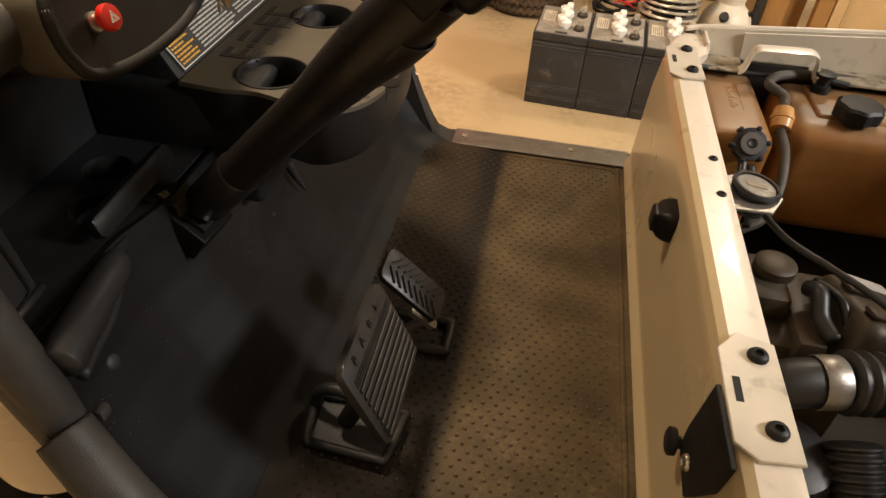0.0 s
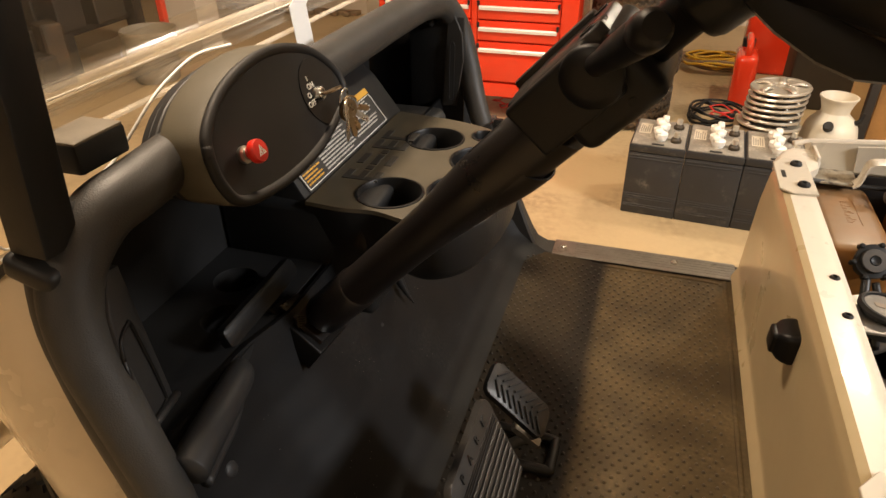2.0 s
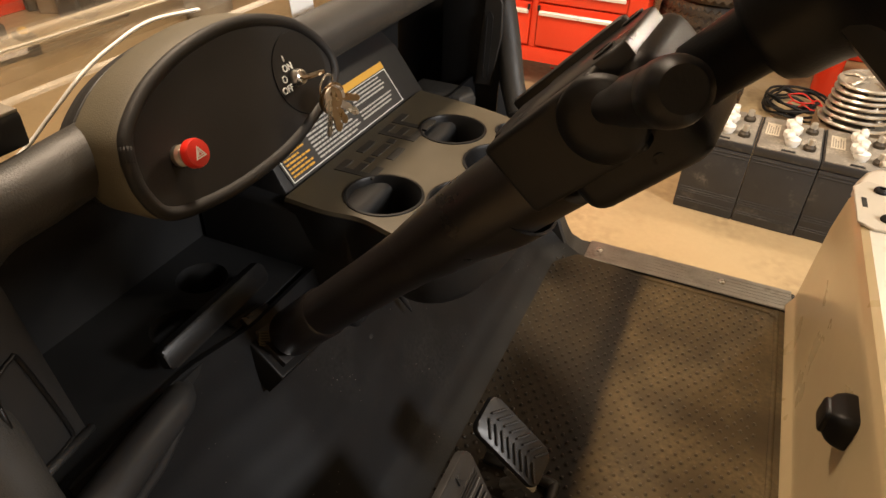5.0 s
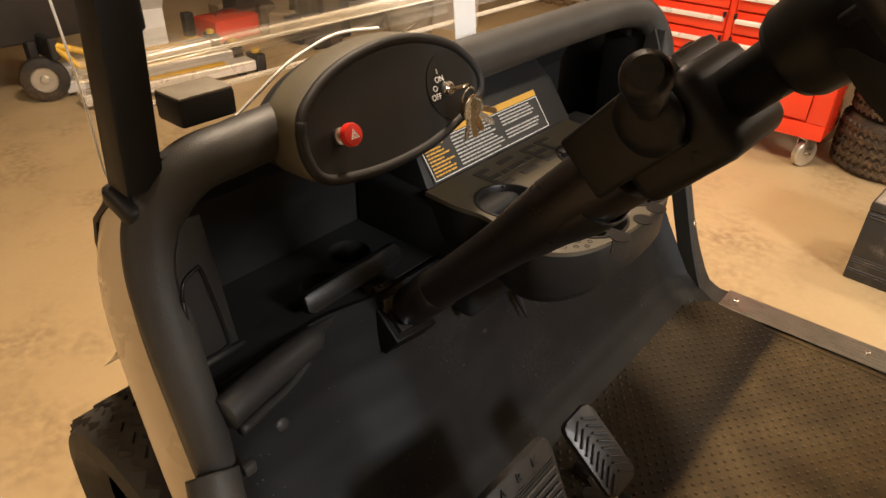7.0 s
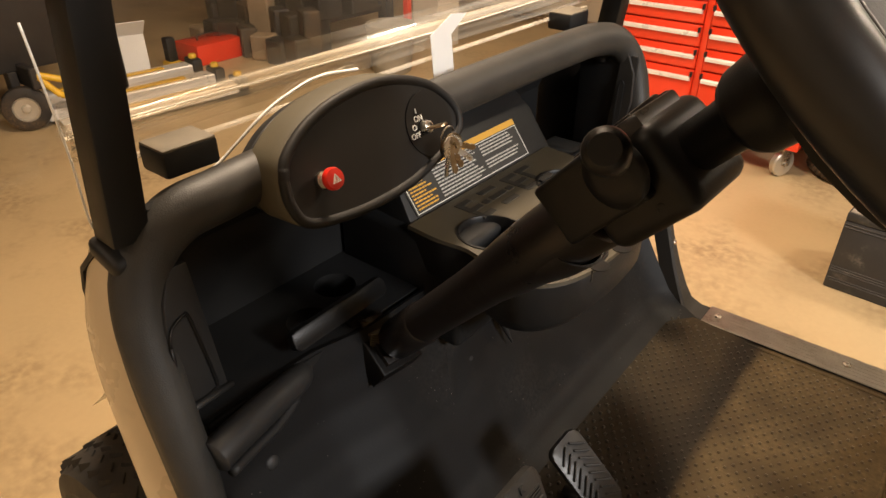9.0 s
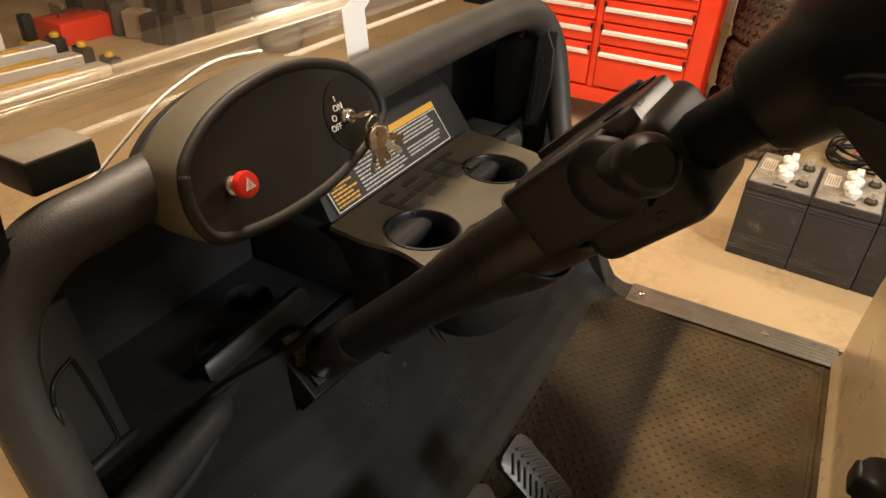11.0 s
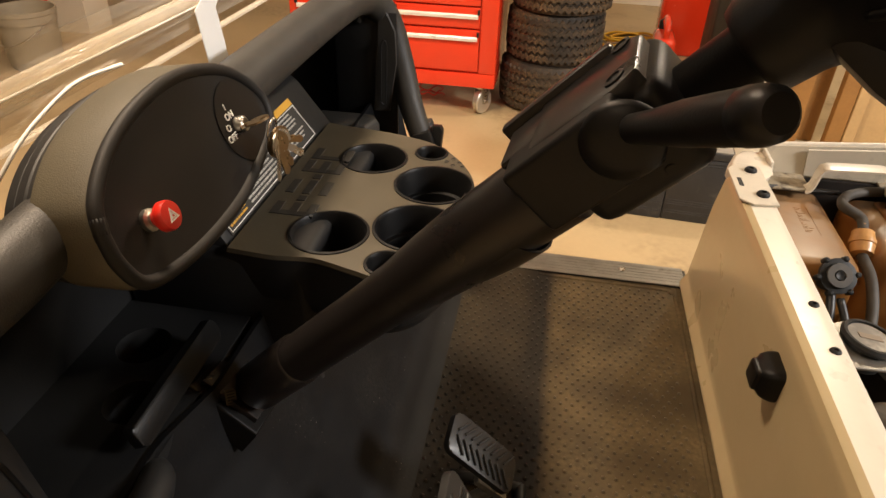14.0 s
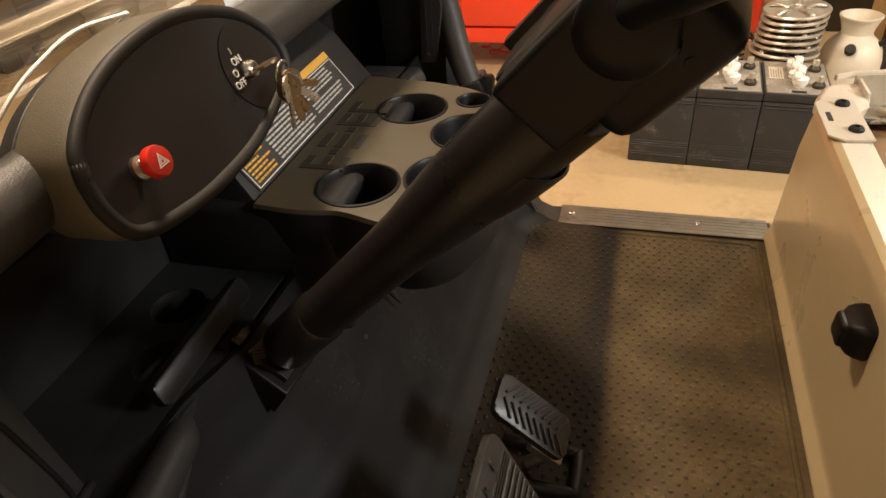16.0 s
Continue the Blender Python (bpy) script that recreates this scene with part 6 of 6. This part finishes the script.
for x, y in ((-0.055, 0.06), (-TCW + 0.055, 0.06), (-0.055, 0.40), (-TCW + 0.055, 0.40)):
    m = Matrix.Translation((x, y, 0.055)) @ Matrix.Rotation(radians(60), 4, "Z")
    bm = lathe(B(), [(0.03, -0.016), (0.05, -0.015), (0.055, -0.010), (0.055, 0.010), (0.05, 0.015), (0.03, 0.016)], m @ Matrix.Rotation(radians(90), 4, "X"), 28)
    c = part("caster", bm, M_HUBCAP, chest, "grey caster wheel with steel fork", auto=40)
    bm = B()
    for s in (-0.02, 0.02):
        prism(bm, [(-0.018, -0.005), (0.018, -0.005), (0.030, 0.060), (-0.030, 0.060)], m @ basis((0, s, 0), (0, 1, 0), (1, 0, 0)) @ Matrix.Rotation(math.pi, 4, "X"), 0.003)
    box(bm, (-0.03, -0.022, 0.058), (0.03, 0.022, 0.071), 0.003, 1, m)
    part("fork", bm, M_STEEL, c)
    part("axle", lathe(B(), [(0.010, -0.026), (0.010, 0.026)], m @ Matrix.Rotation(radians(90), 4, "X"), 12), M_STEEL, c)
bm = B()
tube(bm, [(0.002, 0.10, 0.62), (0.04, 0.10, 0.63), (0.05, 0.12, 0.66), (0.05, 0.30, 0.66), (0.04, 0.32, 0.63), (0.002, 0.32, 0.62)], 0.010, 10, 5)
part("side_handle", bm, M_STEEL, chest, smooth=True)

# stack of tyres
for k, (x, y, rr) in enumerate(((-0.345, 2.42, 0.215), (-0.330, 2.435, 0.215), (-0.315, 2.42, 0.218), (-0.32, 2.43, 0.215))):
    t = thing("tyre", "worn dusty black golf cart tyre lying in a stack", "tyre", "stack of tyres")
    t.matrix_basis = pose(x, y, 0.111 + 0.218 * k, 0, 0, 37 * k)
    part("carcass", tyre_mesh(rr - 0.007, 0.222, 0.10), M_TYRE, t, auto=30)
    part("tread", tread(rr, 0.222), M_TYRE, t)


# stack of wheel covers
def hubcap():
    h = thing("wheel_cover", "silver plastic wheel cover in a neat stack", "wheel cover", "stack of wheel covers")
    part("rim", lathe(B(), [(0.118, -0.006), (0.125, -0.004), (0.127, 0.002), (0.122, 0.008), (0.112, 0.006), (0.110, -0.002)], None, 48, caps=False), M_HUBCAP, h, auto=40)
    part("dish", lathe(B(), [(0.112, 0.004), (0.10, 0.0), (0.075, 0.004), (0.045, 0.008), (0.040, 0.003), (0.0005, 0.003)], None, 48, caps=False), M_HUBCAP, h, auto=40)
    for k in range(5):
        a = radians(72 * k)
        bm = B()
        tube(bm, [(r * math.cos(a), r * math.sin(a), z) for r, z in ((0.03, 0.005), (0.07, 0.014), (0.112, 0.006))], lambda t: 0.014, 8, 4, flat=0.5)
        part("spoke", bm, M_HUBCAP, h, smooth=True)
    for k in range(5):
        a = radians(72 * k + 36)
        bm = box(B(), (-0.012, 0.112, -0.014), (0.012, 0.12, -0.004), 0, 1, Matrix.Rotation(a, 4, "Z"))
        part("clip", bm, M_RUBBER, h)
    return h


cap = hubcap()
HX, HY = 0.226, 1.93
cap.matrix_basis = pose(HX, HY, 0.203, -3, 2, 0) @ Matrix.Scale(0.92, 4)
for k in range(1, 7):
    copy_thing(cap, pose(HX + 0.0018 * k, HY - 0.001 * k, 0.203 + 0.0238 * k, -3, 2, 25 * k) @ Matrix.Scale(0.92, 4))
crate = thing("crate", "brown cardboard box under the wheel covers", "crate")
part("tray", box(B(), (HX - 0.11, HY - 0.10, 0), (HX + 0.10, HY + 0.12, 0.19), 0.004), M_CARD, crate)

# sprayer tank
sp = thing("sprayer_tank", "milky white plastic sprayer tank with a wide funnel neck", "tank")
sp.location = (0.456, 1.985, 0)
part("body", lathe(B(), [(0.094, 0), (0.100, 0.012), (0.102, 0.10), (0.100, 0.165), (0.092, 0.198), (0.074, 0.226), (0.055, 0.243), (0.050, 0.252)], None, 40), M_TANKW, sp, auto=50)
part("funnel", lathe(B(), [(0.050, 0.250), (0.051, 0.262), (0.057, 0.284), (0.064, 0.302), (0.0675, 0.306), (0.0675, 0.312), (0.064, 0.313), (0.060, 0.302), (0.052, 0.282), (0.046, 0.255), (0.044, 0.12)], None, 40, caps=False), M_TANKW, sp, "open funnel neck", auto=50)
part("cap", lathe(B(), [(0.018, -0.006), (0.018, 0.014), (0.015, 0.022), (0.004, 0.0225)], basis((-0.028, -0.083, 0.216), (-0.25, -0.72, 0.55), (1, 0, 0)), 16), M_RUBBER, sp, "black screw cap", auto=40)
bm = lathe(B(), [(0.010, -0.012), (0.010, 0.016), (0.006, 0.017)], basis((0.074, -0.030, 0.222), (0.7, -0.3, 0.5), (0, 0, 1)), 12)
rod(bm, (0.083, -0.034, 0.230), (0.093, -0.030, 0.262), 0.007, seg=10)
part("hose_fitting", bm, M_RUBBER, sp, "black elbow fitting", auto=40)

# red jerry can
can = thing("fuel_can", "red plastic fuel can on the floor", "fuel can")
can.matrix_basis = pose(0.207, 2.82, 0, 0, 0, 86)
bm = B()
box(bm, (-0.13, -0.052, 0), (0.13, 0.052, 0.25), 0.03, 3)
part("body", bm, M_REDTB, can, auto=50)
part("handle", tube(B(), [(-0.09, 0, 0.24), (-0.08, 0, 0.30), (0.06, 0, 0.31), (0.09, 0, 0.24)], 0.016, 10, 6), M_REDTB, can, smooth=True)
part("spout", lathe(B(), [(0.03, 0), (0.03, 0.04), (0.015, 0.05)], Matrix.Translation((0.10, 0, 0.245)), 16), M_RUBBER, can, auto=40)
case = thing("tool_case", "red plastic tool case standing on its side", "case")
case.location = (0.40, 3.38, 0)
part("shell", box(B(), (-0.16, -0.08, 0), (0.16, 0.08, 0.50), 0.02, 3), M_REDTB, case, auto=40)
part("latch", box(B(), (-0.03, -0.092, 0.40), (0.03, -0.078, 0.45), 0.003, 1), M_RUBBER, case)


# loose cords and wires
def coil(name, label, cat, at, r, mat, turns, rad, seed, squash=0.7):
    g = random.Random(seed)
    pts = []
    for i in range(turns * 12):
        a = 2 * math.pi * i / 12
        rr = r * (0.75 + 0.35 * math.sin(a * 0.37 + seed) ** 2) + g.uniform(-0.012, 0.012)
        pts.append((rr * math.cos(a), rr * math.sin(a) * squash, rad + 0.05 * i / (turns * 12) + g.uniform(0, 0.02)))
    ob = part(name, tube(B(), pts, rad, 8, 4), mat, None, smooth=True)
    ob.location = at
    return tagged(ob, label, cat)


coil("power_cable", "coiled yellow extension cord on the floor", "cord", (0.11, 3.32, 0.02), 0.16, M_YELLOW, 5, 0.007, 1)
coil("hose_coil", "coiled brown rubber hose on the floor", "hose", (0.11, 3.36, 0.0), 0.19, M_CARD, 4, 0.010, 2)
coil("tangled_wire", "long black wire lying in a tangle on the floor", "wire", (0.085, 2.47, 0.0), 0.115, M_RUBBER, 7, 0.0055, 3, 1.2)
coil("tangled_wire", "thin red wire lying in a tangle on the floor", "wire", (0.11, 2.40, 0.03), 0.07, M_REDKNOB, 2, 0.003, 5)
coil("extension_lead", "thin red extension lead lying on the floor", "cord", (-0.88, 2.33, 0.0), 0.07, M_REDKNOB, 2, 0.003, 8)

bin_box = thing("storage_bin", "tall dark brown plastic storage bin behind the sprayer tank", "bin")
bin_box.location = (0.56, 2.86, 0)
part("body", box(B(), (-0.15, -0.11, 0), (0.15, 0.11, 0.58), 0.015, 3), M_BIN, bin_box, auto=40)
part("lid", box(B(), (-0.162, -0.122, 0.581), (0.162, 0.122, 0.610), 0.008, 2), M_BIN, bin_box, auto=40)

# lumber at the wall beside the tank
for x, y, w, d, h, mat in ((0.594, 2.25, 0.068, 0.03, 1.4, M_PALEWOOD), (0.668, 2.15, 0.086, 0.040, 1.5, M_WOOD), (0.762, 2.24, 0.086, 0.040, 1.6, M_WOOD),
                           (0.850, 2.15, 0.062, 0.040, 1.5, M_WOOD), (0.908, 2.15, 0.044, 0.040, 1.4, M_PALEWOOD), (1.14, 2.17, 0.40, 0.018, 1.3, M_PALEWOOD)):
    s = part("lumber", box(B(), (-w / 2, -d / 2, 0), (w / 2, d / 2, h), 0.003, 1), mat)
    s.matrix_basis = pose(x, y, 0.0, 0, 0, 0)
    tagged(s, "pale pine board standing upright" if mat is M_PALEWOOD else "rough orange pine board standing upright", "lumber", "upright boards")
s = part("steel_angle", box(B(), (0.583, 2.10, 0), (0.616, 2.13, 1.5), 0.002, 1), M_DARK)
tagged(s, "black steel upright beside the boards", "post")

# clutter beyond the windshield
bk = thing("bucket", "grubby grey-beige plastic bucket with wire handle", "bucket")
bk.matrix_basis = pose(-2.91, 2.31, 0) @ Matrix.Diagonal((1.0, 1.0, 0.78, 1.0))
part("body", lathe(B(), [(0.115, 0), (0.12, 0.01), (0.135, 0.28), (0.145, 0.285), (0.145, 0.33), (0.150, 0.335), (0.150, 0.36), (0.142, 0.36), (0.125, 0.05)], None, 36, caps=False), M_BUCKET, bk, auto=40)
part("handle", tube(B(), [(-0.146, 0, 0.30), (-0.10, -0.13, 0.22), (0.0, -0.165, 0.17), (0.10, -0.13, 0.22), (0.146, 0, 0.30)], 0.003, 6, 6), M_STEEL, bk, smooth=True)
s = part("red_pole", box(B(), (-3.03, 2.56, 0), (-2.99, 2.60, 1.4), 0.004, 1), M_REDTB)
tagged(s, "thin red steel pole standing on the floor", "pole")
slab("column_1", (-3.20, 2.85, 0), (-2.98, 3.07, 2.6), M_WALL, "off-white boxed support column")
slab("wall_1", (-3.9, 4.15, 0), (-2.4, 4.5, 2.6), M_WALL, "beige wall projection with foam edging")
foam = thing("foam_mat", "grey interlocking foam mat edge along the wall", "foam mat")
bm = B()
for k in range(14):
    box(bm, (-3.85 + 0.1 * k, 4.02, 0), (-3.80 + 0.1 * k, 4.10, 0.03), 0.005, 1)
box(bm, (-3.9, 4.06, 0), (-2.45, 4.15, 0.03), 0.004, 1)
part("edge", bm, M_CARD, foam)
bench = thing("work_bench", "dark cluttered work bench with wooden top", "bench")
part("top", box(B(), (-4.6, 2.2, 0.72), (-3.4, 2.9, 0.78), 0.004, 1), M_WOOD, bench)
for x in (-4.55, -3.45):
    for y in (2.25, 2.85):
        part("leg", box(B(), (x - 0.04, y - 0.04, 0), (x + 0.04, y + 0.04, 0.72), 0.003, 1), M_DARK, bench)
part("shelf", box(B(), (-4.55, 2.22, 0.2), (-3.45, 2.88, 0.24)), M_DARK, bench)
g = random.Random(7)
for k in range(12):
    x, y = -4.45 + 0.20 * (k % 6) + g.uniform(-0.03, 0.03), 2.30 + 0.30 * (k // 6) + g.uniform(-0.02, 0.02)
    sx, sy, sz = g.uniform(0.06, 0.085), g.uniform(0.09, 0.13), g.uniform(0.14, 0.40)
    s = part("box", box(B(), (x - sx, y - sy, 0.24), (x + sx, y + sy, 0.24 + sz), 0.006, 1), (M_DARK, M_BIN, M_CARD, M_DARK, M_BIN)[k % 5])
    tagged(s, "dark scuffed box stored on the bench shelf", "box", "boxes under the bench")
for k in range(14):
    x, y, a = -3.38 - 0.16 * (k % 7), 2.02 + 0.14 * (k // 7) + g.uniform(-0.02, 0.02), g.uniform(-30, 30)
    sz = g.uniform(0.10, 0.22) + 0.14 * (k // 7)
    s = part("scrap_block", box(B(), (-0.075, -0.055, 0), (0.075, 0.055, sz), 0.010, 1), (M_BIN, M_DARK, M_CARD, M_TYRE)[k % 4])
    s.matrix_basis = pose(x, y - 0.05, 0, 0, 0, a)
    tagged(s, "dark dirty block of scrap on the floor", "scrap", "scrap before the bench")
sack = thing("sack", "slumped cream cloth sack on the bench boxes", "sack")
bm = lathe(B(), [(0.10, 0.0), (0.13, 0.02), (0.135, 0.07), (0.10, 0.12), (0.05, 0.135), (0.035, 0.16), (0.05, 0.18), (0.01, 0.17)], None, 28)
for v in bm.verts:
    a = math.atan2(v.co.y, v.co.x)
    k = 1 + 0.07 * math.sin(3 * a + 9 * v.co.z) + 0.04 * math.sin(7 * a)
    v.co.x, v.co.y = v.co.x * k * 1.15, v.co.y * k
part("cloth", bm, M_BUCKET, sack, smooth=True)
sack.location = (-3.56, 2.36, 0.78)

lv = thing("saw_stand", "yellow and silver folding saw stand lying on the floor", "saw stand")
lv.matrix_basis = pose(-3.54, 1.10, 0, 0, 0, 84)
for y in (-0.25, 0.0, 0.26):
    part("rail", box(B(), (-0.55, y - 0.055, 0.02), (0.34, y + 0.055, 0.075), 0.006, 1), M_TRIM, lv, "silver aluminium rail")
    part("rail_inset", box(B(), (-0.40, y - 0.030, 0.0755), (0.18, y + 0.012, 0.083), 0.003, 1), M_YELLOW, lv, "yellow rail inset")
    end = part("rail_end", box(B(), (0.342, y - 0.060, 0.0), (0.40, y + 0.060, 0.10), 0.010, 2), M_DARK, lv, "black end bracket", auto=40)
    part("clamp_knob", lathe(B(), [(0.022, 0), (0.024, 0.012), (0.018, 0.024), (0.004, 0.026)], Matrix.Translation((0.37, y, 0.10)), 14), M_YELLOW, end, "yellow clamp knob", auto=40)
for x in (-0.46, 0.26):
    part("crossbar", box(B(), (x - 0.02, -0.30, 0.0), (x + 0.02, 0.31, 0.019), 0.003, 1), M_DARK, lv)
wb = thing("carton", "open white cardboard carton standing behind the saw stand", "box")
wb.matrix_basis = pose(-4.07, 1.20, 0, 0, 0, 74) @ Matrix.Diagonal((0.8, 1.0, 1.5, 1.0))
bm = B()
for lo, hi in (((-0.18, -0.13, 0), (0.18, 0.13, 0.006)), ((-0.18, -0.13, 0), (-0.176, 0.13, 0.17)), ((0.176, -0.13, 0), (0.18, 0.13, 0.17)), ((-0.18, -0.13, 0), (0.18, -0.126, 0.17)), ((-0.18, 0.126, 0), (0.18, 0.13, 0.17))):
    box(bm, lo, hi)
part("carton_body", bm, M_PAPER, wb)
part("flap", box(B(), (-0.18, -0.002, 0), (0.18, 0.0, 0.12), 0, 1, pose(0, -0.13, 0.17, 60, 0, 0)), M_PAPER, wb)
rb = thing("red_box", "low red metal box on the floor", "box")
rb.location = (-3.99, 1.77, 0)
part("body", box(B(), (-0.125, -0.17, 0), (0.125, 0.17, 0.125), 0.01, 2), M_REDTB, rb, auto=40)
part("handle", tube(B(), [(0, -0.08, 0.123), (0, -0.07, 0.155), (0, 0.07, 0.155), (0, 0.08, 0.123)], 0.006, 8, 5), M_DARK, rb, smooth=True)
drill = thing("power_drill", "black and yellow power tool on the floor", "tool")
drill.location = (-3.93, 1.46, 0)
part("body", box(B(), (-0.05, -0.04, 0), (0.05, 0.04, 0.06), 0.01, 2), M_YELLOW, drill, auto=40)
part("grip", box(B(), (-0.03, -0.03, 0.058), (0.03, 0.03, 0.2), 0.01, 2), M_RUBBER, drill, auto=40)
gen = thing("wheeled_machine", "dark machine with yellow frame bars on grey rubber wheels", "machine")
gen.location = (-3.57, 0.474, 0)
part("frame", box(B(), (-0.60, -0.42, 0.26), (-0.06, 0.36, 0.85), 0.02, 2), M_DARK, gen, auto=40)
for x, y in ((0.0, 0.0), (-0.36, -0.50)):
    m = basis((x, y, 0.107), (0.9, -0.42, 0), (0, 0, 1))
    tyre = part("wheel", lathe(B(), [(0.060, -0.028), (0.085, -0.030), (0.102, -0.022), (0.107, 0.0), (0.102, 0.022), (0.085, 0.030), (0.060, 0.028)], m, 32, caps=False), M_TYRE, gen, "grey rubber wheel", auto=40)
    part("wheel_hub", lathe(B(), [(0.064, -0.020), (0.064, 0.020), (0.058, 0.026), (0.050, 0.016), (0.022, 0.014), (0.016, 0.030), (0.004, 0.032)], m, 28), M_HUBCAP, tyre, "pale metal hub", auto=40)
    part("axle_arm", box(B(), (x - 0.10, y - 0.02, 0.09), (x - 0.04, y + 0.02, 0.27), 0.004, 1), M_DARK, gen)
for a, b in (((0.06, 0.05, 0.27), (0.16, 0.26, 0.19)), ((0.10, 0.13, 0.16), (0.20, 0.28, 0.13)), ((0.10, 0.13, 0.16), (0.06, 0.05, 0.27))):
    bm = B()
    rod(bm, a, b, 0.016, seg=10)
    part("frame_bar", bm, M_YELLOW, gen, "yellow painted frame bar", auto=40)
part("frame_strut", box(B(), (-0.10, 0.03, 0.20), (0.08, 0.07, 0.30), 0.006, 1), M_DARK, gen)
